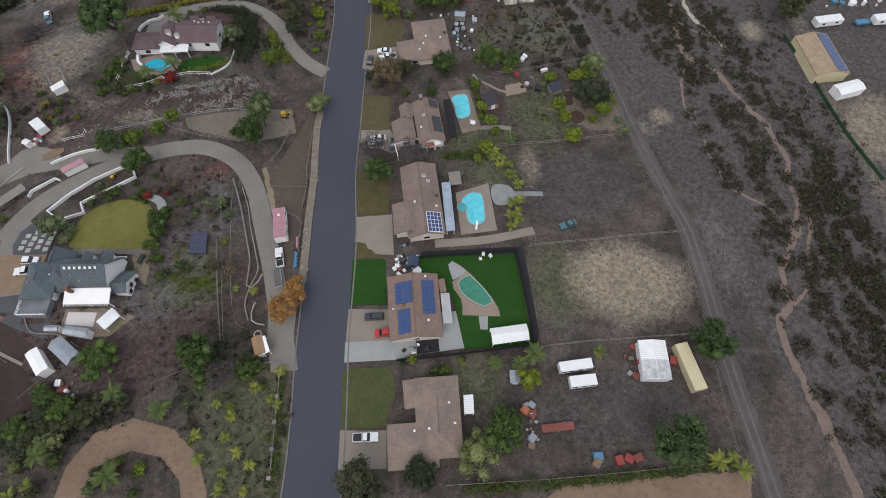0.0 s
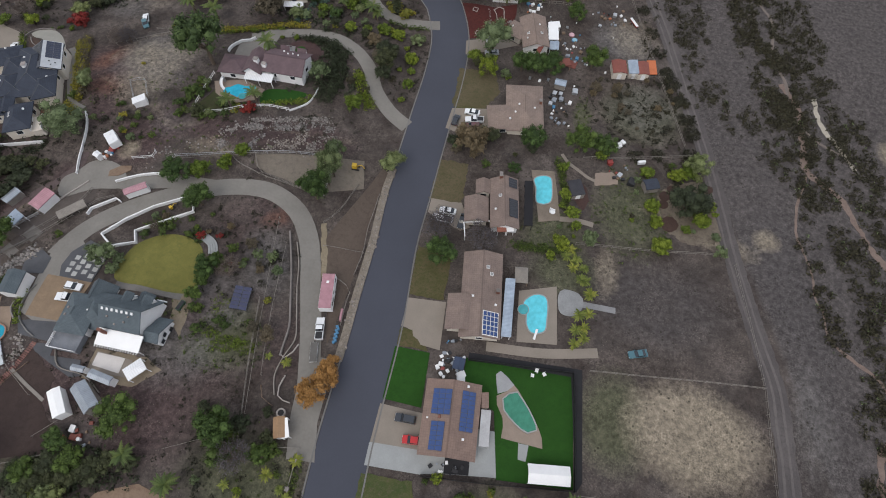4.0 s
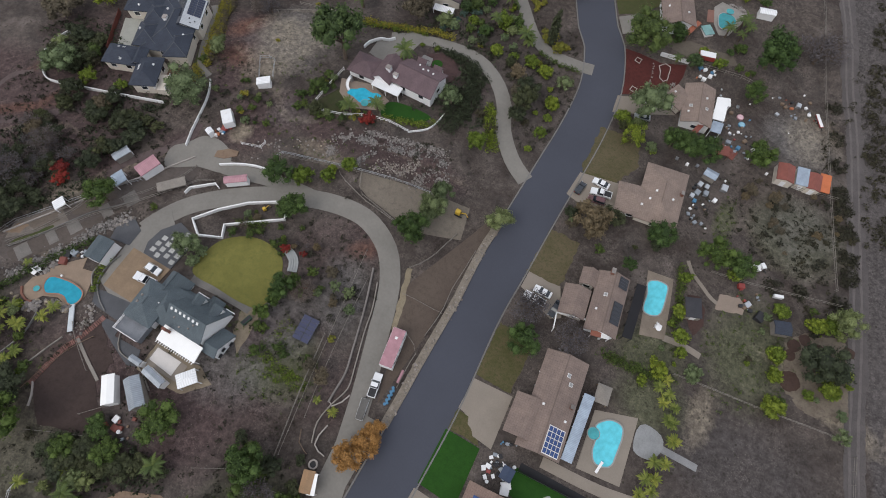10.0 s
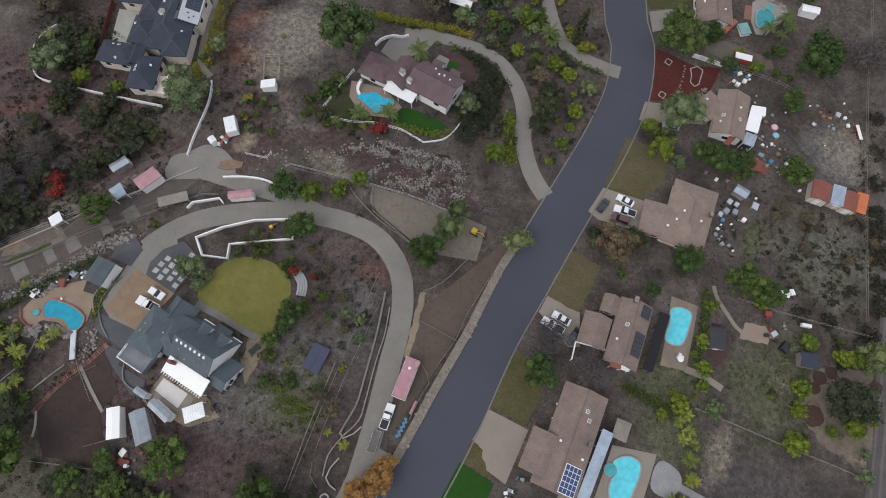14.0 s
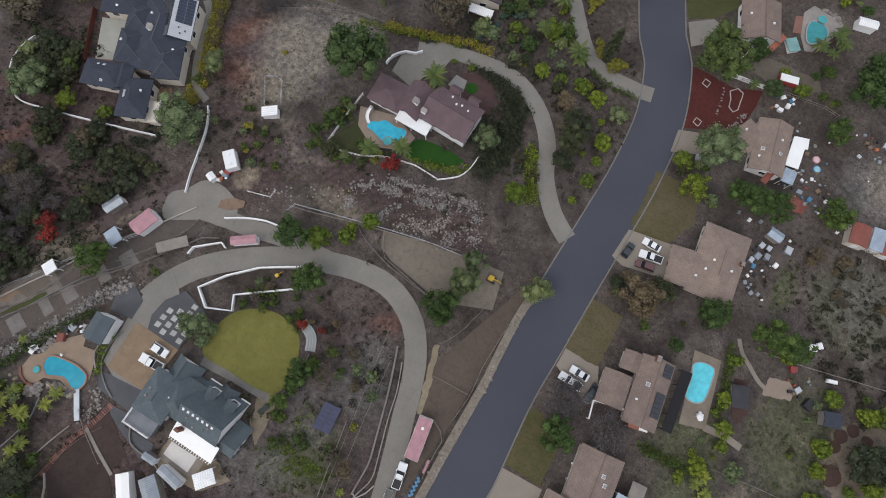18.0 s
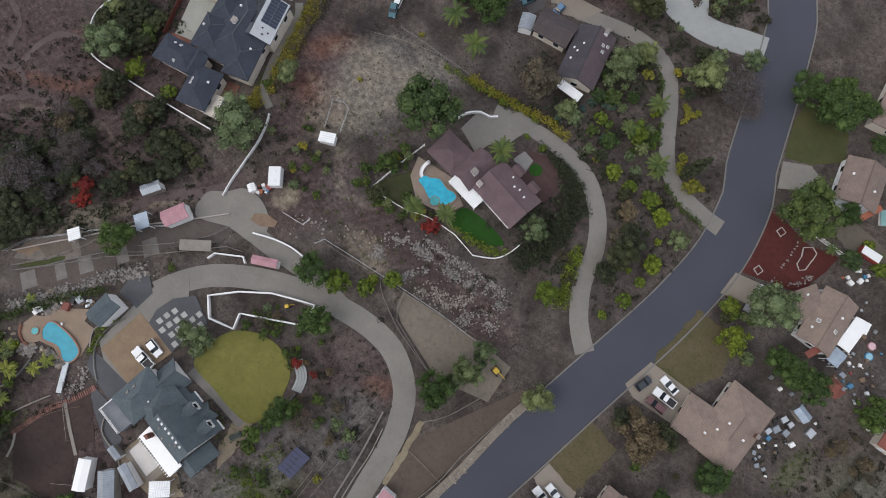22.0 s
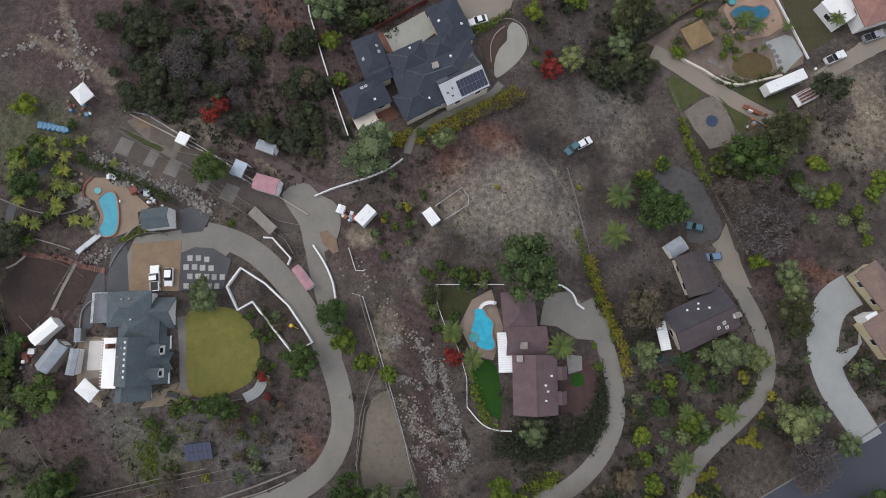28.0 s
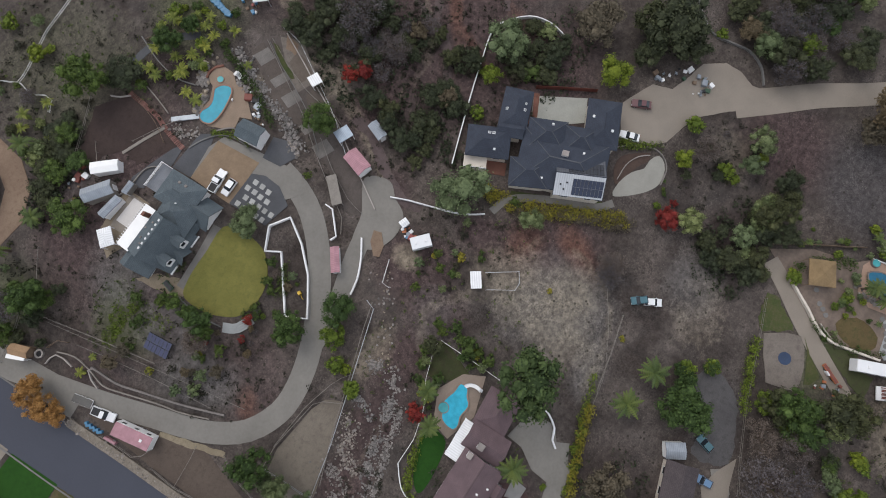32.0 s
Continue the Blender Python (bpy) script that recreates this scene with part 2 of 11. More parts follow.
GLASS = glassy("dark_window_glass", (0.02, 0.026, 0.034), 0.05)
POOL_CYAN = glassy("pool_water", (0.10, 0.50, 0.60), 0.1, 0.3)
POOL_BLUE = glassy("blue_pool_water", (0.02, 0.26, 0.37), 0.12, 0.2)
POOL_TEAL = glassy("deep_pool_water", (0.02, 0.12, 0.21), 0.1, 0.25)
POOL_SKY = glassy("sky_blue_pool_water", (0.035, 0.36, 0.52), 0.12, 0.25)
SOLAR_FRAME = plain("panel_frame", (0.10, 0.105, 0.12), 0.4, 0.5, 0.1)
POOL_GREEN = glassy("green_pool_water", (0.045, 0.19, 0.13), 0.1, 0.25)
SPA = glassy("spa_water", (0.06, 0.30, 0.33), 0.1, 0.25)
WOOD = plain("weathered_timber", (0.17, 0.12, 0.085), 0.85, vary=0.25, fine=3)
GREY_WOOD = plain("grey_timber", (0.21, 0.19, 0.17), 0.85, vary=0.25, fine=3)
STONE = plain("field_stone", (0.235, 0.212, 0.20), 0.9, vary=0.25, fine=2, each=0.5)
BRICK = plain("red_brick", (0.165, 0.075, 0.055), 0.9, vary=0.25)
RUBBER = plain("tyre_rubber", (0.02, 0.02, 0.021), 0.85, vary=0.2)
BLACK = plain("black_plastic", (0.02, 0.02, 0.023), 0.6, vary=0.2)
BLACK_PATH = plain("black_gravel", (0.018, 0.018, 0.021), 0.9, vary=0.25)
BARK = plain("bark", (0.10, 0.075, 0.058), 0.95, vary=0.3, fine=5)


def paint(name, c, rough=0.3, metal=0.0):
    return plain(name, c, rough, metal, vary=0.05, bump=0.0, spec=0.6)


CAR_WHITE = paint("white_car_paint", (0.7, 0.71, 0.73))
CAR_DARK = paint("dark_car_paint", (0.025, 0.03, 0.04))
CAR_BLUE = paint("blue_car_paint", (0.10, 0.19, 0.32))
CAR_TEAL = paint("teal_car_paint", (0.05, 0.13, 0.16))
CAR_RED = paint("red_car_paint", (0.42, 0.012, 0.015))
CAR_MAROON = paint("maroon_car_paint", (0.11, 0.045, 0.05))
CAR_SILVER = paint("silver_car_paint", (0.33, 0.35, 0.38), 0.3, 0.4)
RED_PAINT = paint("red_enamel", (0.23, 0.035, 0.03), 0.5)
ORANGE = paint("orange_enamel", (0.38, 0.12, 0.045), 0.5)
BLUE_TARP = paint("blue_tarpaulin", (0.05, 0.17, 0.30), 0.5)
YELLOW = paint("yellow_enamel", (0.55, 0.36, 0.03), 0.5)
GREEN_BIN = paint("green_plastic", (0.02, 0.06, 0.03), 0.5)

LEAF = {
    "oak": leafy("oak_leaves", (0.012, 0.016, 0.009), (0.085, 0.098, 0.050)),
    "broadleaf": leafy("broadleaf_leaves", (0.012, 0.026, 0.008), (0.098, 0.152, 0.042)),
    "conifer": leafy("conifer_needles", (0.014, 0.028, 0.011), (0.105, 0.150, 0.052)),
    "citrus": leafy("citrus_leaves", (0.022, 0.044, 0.007), (0.215, 0.275, 0.040)),
    "olive": leafy("olive_leaves", (0.030, 0.042, 0.018), (0.225, 0.275, 0.130)),
    "autumn": leafy("autumn_leaves", (0.20, 0.095, 0.03), (0.56, 0.30, 0.10)),
    "redleaf": leafy("red_leaves", (0.10, 0.014, 0.014), (0.26, 0.04, 0.032)),
    "brown": leafy("brown_leaves", (0.060, 0.052, 0.036), (0.175, 0.140, 0.095)),
    "bare": leafy("bare_twigs", (0.062, 0.054, 0.056), (0.180, 0.158, 0.162)),
    "palm": leafy("palm_fronds", (0.032, 0.055, 0.016), (0.155, 0.195, 0.062)),
    "banana": leafy("pale_palm_fronds", (0.05, 0.075, 0.014), (0.23, 0.25, 0.055)),
    "hedge": leafy("hedge_leaves", (0.016, 0.029, 0.008), (0.105, 0.148, 0.038)),
    "gold": leafy("yellow_shrub_leaves", (0.085, 0.09, 0.016), (0.30, 0.27, 0.045)),
    "agave": leafy("agave_leaves", (0.03, 0.055, 0.05), (0.13, 0.20, 0.18)),
    "scrub": leafy("dry_scrub_leaves", (0.014, 0.015, 0.010), (0.066, 0.061, 0.040)),
}

STONE_MIX = leafy("mixed_field_stone", (0.06, 0.053, 0.05), (0.36, 0.325, 0.30), 0.9)



# ---- building helpers ----
def part(name, bm, material, parent, label=""):
    """One mesh object from a bmesh, under a thing or a part."""
    me = bpy.data.meshes.new(name)
    bm.to_mesh(me)
    bm.free()
    if material:
        me.materials.append(material)
    ob = new(name, me)
    ob.parent = parent
    return tagged(ob, label=label)


def shared(name, me, parent, m):
    ob = new(name, me)
    ob.parent = parent
    ob.matrix_basis = m
    return ob


def thing(name, x, y, label, category, group="", turn=0.0, lift=0.0):
    ob = new(name)
    ob.empty_display_size = 0.5
    ob.matrix_basis = pose(x, y, hz(x, y) + lift, 0, 0, turn)
    return tagged(ob, label, category, group)


def box(bm, x0, y0, z0, x1, y1, z1, m=None, bevel=0.0):
    c = Matrix.Translation(((x0 + x1) / 2, (y0 + y1) / 2, (z0 + z1) / 2)) @ Matrix.Diagonal((abs(x1 - x0), abs(y1 - y0), abs(z1 - z0), 1))
    r = bmesh.ops.create_cube(bm, size=1, matrix=(m @ c) if m else c)
    if bevel:
        es = {e for v in r["verts"] for e in v.link_edges}
        bmesh.ops.bevel(bm, geom=list(es), offset=bevel, segments=2, affect="EDGES", profile=0.5)
    return bm


def boxed(*a, **k):
    return box(bmesh.new(), *a, **k)


def rod(bm, a, b, r, sides=8, r2=None):
    a, b = Vector(a), Vector(b)
    d = b - a
    m = Matrix.Translation((a + b) / 2) @ d.to_track_quat("Z", "Y").to_matrix().to_4x4()
    bmesh.ops.create_cone(bm, cap_ends=True, segments=sides, radius1=r, radius2=r if r2 is None else r2, depth=d.length, matrix=m)
    return bm


def smooth_line(pts, step=2.0, closed=False):
    """A curve through the points, in even steps."""
    p = [Vector((*q, 0)) if len(q) == 2 else Vector(q) for q in pts]
    n = len(p)
    out = []
    for i in range(n if closed else n - 1):
        a, b, c, d = (p[j % n] if closed else p[max(0, min(n - 1, j))] for j in (i - 1, i, i + 1, i + 2))
        k = max(1, int((c - b).length / step))
        for s in range(k):
            t = s / k
            out.append(0.5 * ((2 * b) + (c - a) * t + (2 * a - 5 * b + 4 * c - d) * t * t + (3 * b - a - 3 * c + d) * t ** 3))
    if not closed:
        out.append(p[-1])
    return out


def straight_line(pts, step=2.0, closed=False):
    p = [Vector((*q, 0)) for q in pts]
    p = p + p[:1] if closed else p
    out = []
    for a, b in zip(p, p[1:]):
        k = max(1, int((b - a).length / step))
        out += [a.lerp(b, s / k) for s in range(k)]
    if not closed:
        out.append(p[-1])
    return out


def normals2d(line):
    out = []
    for i in range(len(line)):
        d = line[min(i + 1, len(line) - 1)] - line[max(i - 1, 0)]
        out.append(Vector((d.y, -d.x, 0)).normalized())
    return out


PAVED = []


def paved(pts):
    """Keep low growth off this outline."""
    p = np.array(pts, float)
    PAVED.append((p, p.min(0), p.max(0)))


def is_paved(x, y):
    for p, lo, hi in PAVED:
        if lo[0] <= x <= hi[0] and lo[1] <= y <= hi[1]:
            a, b = p, np.roll(p, -1, 0)
            cut = (a[:, 1] > y) != (b[:, 1] > y)
            xs = a[cut, 0] + (y - a[cut, 1]) / (b[cut, 1] - a[cut, 1]) * (b[cut, 0] - a[cut, 0])
            if (xs > x).sum() % 2:
                return True
    return False


def ribbon(name, line, width, material, lift, label, category, kind="structure", thick=0.25, side=0.0, parent=None):
    """A strip that lies along a line on the ground. width: a number, or (start, end)."""
    w0, w1 = width if isinstance(width, tuple) else (width, width)
    verts, faces = [], []
    for i, (p, nrm) in enumerate(zip(line, normals2d(line))):
        w = w0 + (w1 - w0) * i / max(1, len(line) - 1)
        for k in (-0.5, -0.17, 0.17, 0.5):
            q = p + nrm * (side + w * k)
            verts.append((q.x, q.y, hz(q.x, q.y) + lift))
    n = len(line)
    if name != "dirt_track":
        paved([v[:2] for v in verts[0::4]] + [v[:2] for v in verts[3::4]][::-1])
    for i in range(n - 1):
        for k in range(3):
            a = i * 4 + k
            faces.append((a, a + 1, a + 5, a + 4))
    base = len(verts)
    verts += [(x, y, z - thick) for x, y, z in verts]
    for i in range(n - 1):
        a = i * 4
        faces.append((a + 4, a + base + 4, a + base, a))
        a += 3
        faces.append((a, a + base, a + base + 4, a + 4))
    me = bpy.data.meshes.new(name)
    me.from_pydata(verts, [], faces)
    me.materials.append(material)
    ob = new(name, me)
    ob.parent = parent
    me.polygons.foreach_set("use_smooth", [False] * len(me.polygons))
    return ob if parent else tagged(ob, label, category, kind=kind)


def drape(name, pts, material, lift, label, category, kind="structure", curved=False, parent=None, wobble=0.0, cell=4.0):
    """A flat patch that follows the ground, with its own edge."""
    line = smooth_line(pts, 1.0, True) if curved else [Vector((*p, 0)) for p in pts]
    if wobble:
        line = straight_line([(v.x, v.y) for v in line], 0.8, True)
        line = [v + Vector((noise.noise(v * 0.7), noise.noise(v * 0.7 + Vector((9, 3, 5))), 0)) * wobble for v in line]
    if "yard" not in name:
        paved([(v.x, v.y) for v in line])
    bm = bmesh.new()
    face = bm.faces.new([bm.verts.new(v) for v in line])
    if face.calc_area() and face.normal.z < 0:
        face.normal_flip()
    face.normal_update()
    if face.normal.z < 0:
        bmesh.ops.reverse_faces(bm, faces=[face])
    xs, ys = [v.x for v in line], [v.y for v in line]
    for axis, lo, hi in ((0, min(xs), max(xs)), (1, min(ys), max(ys))):
        k = math.ceil(lo / cell) * cell
        while k < hi:
            co, no = [0, 0, 0], [0, 0, 0]
            co[axis], no[axis] = k, 1
            bmesh.ops.bisect_plane(bm, geom=bm.verts[:] + bm.edges[:] + bm.faces[:], plane_co=co, plane_no=no)
            k += cell
    rim = [e for e in bm.edges if e.is_boundary]
    for v in bm.verts:
        v.co.z = hz(v.co.x, v.co.y) + lift
    down = bmesh.ops.extrude_edge_only(bm, edges=rim)
    for v in down["geom"]:
        if isinstance(v, bmesh.types.BMVert):
            v.co.z -= 0.25
    bmesh.ops.recalc_face_normals(bm, faces=bm.faces[:])
    if sum(f.normal.z * f.calc_area() for f in bm.faces) < 0:
        bmesh.ops.reverse_faces(bm, faces=bm.faces[:])
    ob = part(name, bm, material, parent)
    return ob if parent else tagged(ob, label, category, kind=kind)


# ---- ground ----
def soft_line(x, y, pts, width, strength=1.0):
    """A streak along a line that fades to its sides."""
    best = np.full_like(x, 1e9)
    line = smooth_line(pts, 4.0)
    for a, b in zip(line, line[1:]):
        dx, dy = b.x - a.x, b.y - a.y
        t = np.clip(((x - a.x) * dx + (y - a.y) * dy) / (dx * dx + dy * dy + 1e-9), 0, 1)
        best = np.minimum(best, (x - a.x - t * dx) ** 2 + (y - a.y - t * dy) ** 2)
    return strength * np.clip(1.5 - np.sqrt(best) / width, 0, 1)


def soft_patch(x, y, cx, cy, rx, ry, turn=0.0, strength=1.0):
    a = radians(turn)
    u, v = (x - cx) * math.cos(a) + (y - cy) * math.sin(a), -(x - cx) * math.sin(a) + (y - cy) * math.cos(a)
    return strength * np.clip(1.6 - 1.2 * np.sqrt((u / rx) ** 2 + (v / ry) ** 2), 0, 1)


def spread(lo, hi, fine_lo, fine_hi, step):
    mid = list(np.arange(fine_lo, fine_hi + 0.1, step))
    out, k, g = [], fine_lo, step
    while k > lo:
        g *= 1.35
        k -= g
        out.append(k)
    out = out[::-1] + mid
    k, g = fine_hi, step
    while k < hi:
        g *= 1.35
        k += g
        out.append(k)
    return np.array(out)


def make_ground():
    xs, ys = spread(-2500, 2500, -230, 190, 1.5), spread(-2500, 2500, -20, 290, 1.5)
    gx, gy = np.meshgrid(xs, ys)
    gz = height(gx, gy)
    n, k = len(xs), len(ys)
    verts = np.stack([gx, gy, gz], -1).reshape(-1, 3)
    i = np.arange((n - 1) * (k - 1))
    a = i // (n - 1) * n + i % (n - 1)
    faces = np.stack([a, a + 1, a + n + 1, a + n], 1)
    me = bpy.data.meshes.new("ground")
    me.from_pydata(verts.tolist(), [], faces.tolist())
    me.polygons.foreach_set("use_smooth", [True] * len(faces))
    pale, weed, rust = (np.zeros_like(gx) for _ in range(3))
    for spot in PALE_SPOTS:
        pale = np.maximum(pale, soft_patch(gx, gy, *spot))
    for pts, width, strength in STREAKS:
        pale = np.maximum(pale, soft_line(gx, gy, pts, width, strength))
    for spot in WEED_SPOTS:
        weed = np.maximum(weed, soft_patch(gx, gy, *spot))
    for spot in RUST_SPOTS:
        rust = np.maximum(rust, soft_patch(gx, gy, *spot))
    wash = np.clip((gx - (68 - 0.28 * (gy - 67)) - 2) / 6, 0, 1)
    col = np.stack([pale, weed, rust, wash], -1).reshape(-1, 4).astype(np.float32)
    at = me.color_attributes.new("soil", "FLOAT_COLOR", "POINT")
    at.data.foreach_set("color", col.ravel())
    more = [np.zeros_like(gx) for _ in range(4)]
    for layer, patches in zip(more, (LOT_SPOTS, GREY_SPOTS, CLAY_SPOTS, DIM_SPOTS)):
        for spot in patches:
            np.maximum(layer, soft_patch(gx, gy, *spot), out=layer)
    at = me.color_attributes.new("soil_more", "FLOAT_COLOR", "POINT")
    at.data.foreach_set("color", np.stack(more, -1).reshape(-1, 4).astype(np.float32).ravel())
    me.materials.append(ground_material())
    return tagged(new("ground", me), "brown bare earth with weeds, pale worn patches and a dry wash", "ground", kind="structure")


def ground_material():
    m, n, l, b = shader("bare_earth", 0.95, 0, 0.15)
    at = n.new("ShaderNodeTexCoord").outputs["Object"]

    def zones(name):
        a = n.new("ShaderNodeAttribute")
        a.attribute_name = name
        sep = n.new("ShaderNodeSeparateColor")
        l.new(a.outputs["Color"], sep.inputs["Color"])
        return sep.outputs[0], sep.outputs[1], sep.outputs[2], a.outputs["Alpha"]

    def spots(scale, size):
        v = n.new("ShaderNodeTexVoronoi")
        v.inputs["Scale"].default_value = scale
        l.new(at, v.inputs["Vector"])
        return ramp(n, l, v.outputs["Distance"], [(size * 0.6, (1,) * 3), (size, (0,) * 3)])

    pale, weed, rust, wash_zone = zones("soil")
    lot, grey, clay, dim = zones("soil_more")
    big, mid, fine, grit = (noise_node(n, l, at, s, d, 0.65) for s, d in ((0.035, 5), (0.16, 8), (0.8, 8), (2.6, 8)))
    earth = ramp(n, l, mid, [(0.30, (0.043, 0.038, 0.036)), (0.5, (0.074, 0.062, 0.057)), (0.70, (0.112, 0.096, 0.088))])
    earth = blend(n, l, ramp(n, l, big, [(0.42, (0,) * 3), (0.62, (0.7,) * 3)]), earth, ramp(n, l, fine, [(0.3, (0.046, 0.037, 0.033)), (0.7, (0.092, 0.076, 0.067))]))
    swath = n.new("ShaderNodeTexNoise")
    swath.inputs["Scale"].default_value, swath.inputs["Detail"].default_value, swath.inputs["Distortion"].default_value = 0.07, 9, 1.2
    l.new(at, swath.inputs["Vector"])
    earth = blend(n, l, 1.0, earth, ramp(n, l, swath.outputs["Fac"], [(0.32, (0.72, 0.69, 0.68)), (0.5, (1.0, 1.0, 1.0)), (0.66, (1.28, 1.27, 1.26))]), "MULTIPLY")

    def zone(w, sharp=1.35):
        s = sums(n, l, "ADD", w, sums(n, l, "MULTIPLY", sums(n, l, "SUBTRACT", mid, 0.5), 0.75))
        s = sums(n, l, "ADD", s, sums(n, l, "MULTIPLY", sums(n, l, "SUBTRACT", fine, 0.5), 0.35))
        s = sums(n, l, "MULTIPLY", sums(n, l, "SUBTRACT", s, 0.22), sharp)
        c = n.new("ShaderNodeClamp")
        l.new(s, c.inputs["Value"])
        return sums(n, l, "MULTIPLY", c.outputs[0], 0.85)

    def soil(w, lo, hi, sharp=1.35):
        return blend(n, l, zone(w, sharp), earth, ramp(n, l, fine, [(0.3, lo), (0.7, hi)]))

    earth = soil(wash_zone, (0.058, 0.052, 0.052), (0.100, 0.090, 0.089), 3.0)
    earth = soil(rust, (0.046, 0.031, 0.031), (0.096, 0.066, 0.065))
    earth = soil(clay, (0.085, 0.040, 0.030), (0.150, 0.080, 0.060))
    # darkest brown of the ground, laid in by the dim layer
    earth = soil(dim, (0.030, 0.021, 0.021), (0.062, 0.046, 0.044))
    earth = soil(lot, (0.052, 0.047, 0.048), (0.080, 0.073, 0.074))
    earth = soil(weed, (0.057, 0.063, 0.036), (0.107, 0.107, 0.069))
    earth = soil(grey, (0.098, 0.092, 0.090), (0.150, 0.140, 0.136))
    earth = soil(pale, (0.190, 0.162, 0.126), (0.300, 0.254, 0.192))
    coarse = ramp(n, l, noise_node(n, l, at, 0.11, 6, 0.7), [(0.40, (0.25,) * 3), (0.62, (0.95,) * 3)])
    earth = blend(n, l, coarse, earth, ramp(n, l, grit, [(0.30, (0.38,) * 3), (0.5, (0.97,) * 3), (0.70, (1.58,) * 3)]), "MULTIPLY")
    earth = blend(n, l, 0.8, earth, ramp(n, l, fine, [(0.32, (0.72,) * 3), (0.5, (1.0,) * 3), (0.68, (1.26,) * 3)]), "MULTIPLY")
    rough_ground = ramp(n, l, mid, [(0.44, (0,) * 3), (0.60, (0.85,) * 3)])
    earth = blend(n, l, blend(n, l, 1.0, spots(0.75, 0.26), rough_ground, "MULTIPLY"), earth, (0.030, 0.028, 0.021))
    earth = blend(n, l, blend(n, l, 1.0, spots(1.9, 0.17), ramp(n, l, swath.outputs["Fac"], [(0.45, (0.1,) * 3), (0.60, (0.8,) * 3)]), "MULTIPLY"), earth, (0.20, 0.175, 0.155))
    l.new(earth, b.inputs["Base Color"])
    relief(n, l, b, fine, 0.6, 0.25)
    return m


# centre, half axes and turn of soft patches of ground colour
PALE_SPOTS = [(*(48.2, 55.0), 10, 8, 0, 1.7), (47, 54, 15.5, 11.5, -6, 1.2), (*(-115.4, 129.9), 9, 20, -10, 0.6), (*(-119.9, 133.9), 10, 9, 0, 0.62), (*(-119.7, 132.2), 11, 10, 0, 0.3), (*(-138.3, 217.6), 14, 12, 20, 0.8), (*(50.2, 109.8), 16, 4, -20, 0.9)]
PALE_SPOTS += [(*(68.4, 110.9), 4, 4, 0, 0.8), (*(135.9, 105.3), 14, 16, 0, 0.8), (*(25.6, 91.1), 4, 9, 0, 0.6), (*(-133.2, 60.7), 14, 4, -30, 0.6), (*(-87.1, 104.4), 8, 4, 0, 0.6), (*(107.8, 149.2), 4, 5, 0, 0.9)]
PALE_SPOTS += [(*(-135.2, 163.2), 13, 9, 20, 0.34), (*(29.8, 183.7), 10, 12, 0, 0.5), (*(-131.6, 52.1), 14, 3, -30, 0.6), (*(-172.1, 151.1), 8, 8, 0, 0.4), (*(-108.8, 98.6), 3, 4, 0, 0.8)]
STREAKS = [([(-166.6, 28.0), (-157.4, 31.0), (-148.8, 36.6), (-142.8, 42.0)], 1.4, 0.5), ([(-168.0, 65.5), (-158.9, 71.3), (-150.1, 77.0), (-140.2, 76.0)], 1.2, 0.4), ([(-131.4, 130.6), (-127.5, 141.5), (-119.3, 146.6), (-105.6, 148.5)], 1.0, 0.45), ([(-129.9, 122.5), (-120.4, 117.0), (-111.2, 109.0)], 1.0, 0.4)]
STREAKS += [([(-120.2, 86.2), (-126.4, 77.6), (-130.2, 69.8), (-134.8, 60.7), (-139.7, 51.8), (-144.8, 43.1), (-150.9, 33.9), (-156.0, 23.0)], 1.7, 0.62), ([(-72.8, 126.2), (-90.5, 115.2), (-100.8, 108.9), (-111.1, 118.1), (-108.3, 132.5)], 1.6, 0.4), ([(124.5, 158.8), (125.6, 131.8), (126.2, 90.2), (126.7, 67.3)], 3.0, 0.5), ([(-80.4, 113.7), (-70.5, 114.8), (-50.4, 117.0)], 1.2, 0.35)]
WEED_SPOTS = [(*(-62.0, 55.3), 7, 9), (*(-62.8, 51.4), 9, 6, 20), (*(31.3, 112.3), 11, 15, 0), (*(29.0, 53.5), 9, 12, 0), (*(33.5, 150.1), 13, 12, 0), (*(10.2, 99.5), 9, 9), (*(-47.5, 25.6), 13, 9),
              (*(-43.1, 13.4), 16, 12), (*(-101.7, 6.7), 20, 26, 0, 0.6), (*(5.7, 27.9), 9, 7), (*(14.3, 89.2), 9, 8), (*(-131.4, 25.3), 12, 12),
              (*(-140.8, 190.6), 10, 5, 20), (*(15.1, 144.9), 3, 7)]
RUST_SPOTS = [(*(-179.5, 53.4), 15, 12, 0, 1.5), (*(-170.0, 66.1), 12, 9, 0, 1.4), (*(-157.1, 79.0), 10, 8, 0, 1.3), (*(-134.0, 126.3), 4, 8, 0, 1.2), (*(-157.3, 79.5), 14, 14, 0, 1.2), (*(-136.0, 73.5), 12, 8, 0, 1.1), (*(-122.6, 112.5), 5, 9, 0, 1.2), (*(-118.3, 87.0), 8, 6), (*(-74.3, 113.0), 12, 6, 0, 1.1), (*(-60.6, 114.6), 12, 6, 0, 1.0), (*(-86.8, 108.8), 8, 5), (*(-73.5, 146.6), 10, 7), (*(-155.6, 79.4), 22, 22), (*(-131.3, 126.7), 9, 14), (*(-63.3, 88.6), 9, 7, 0, 0.7)]
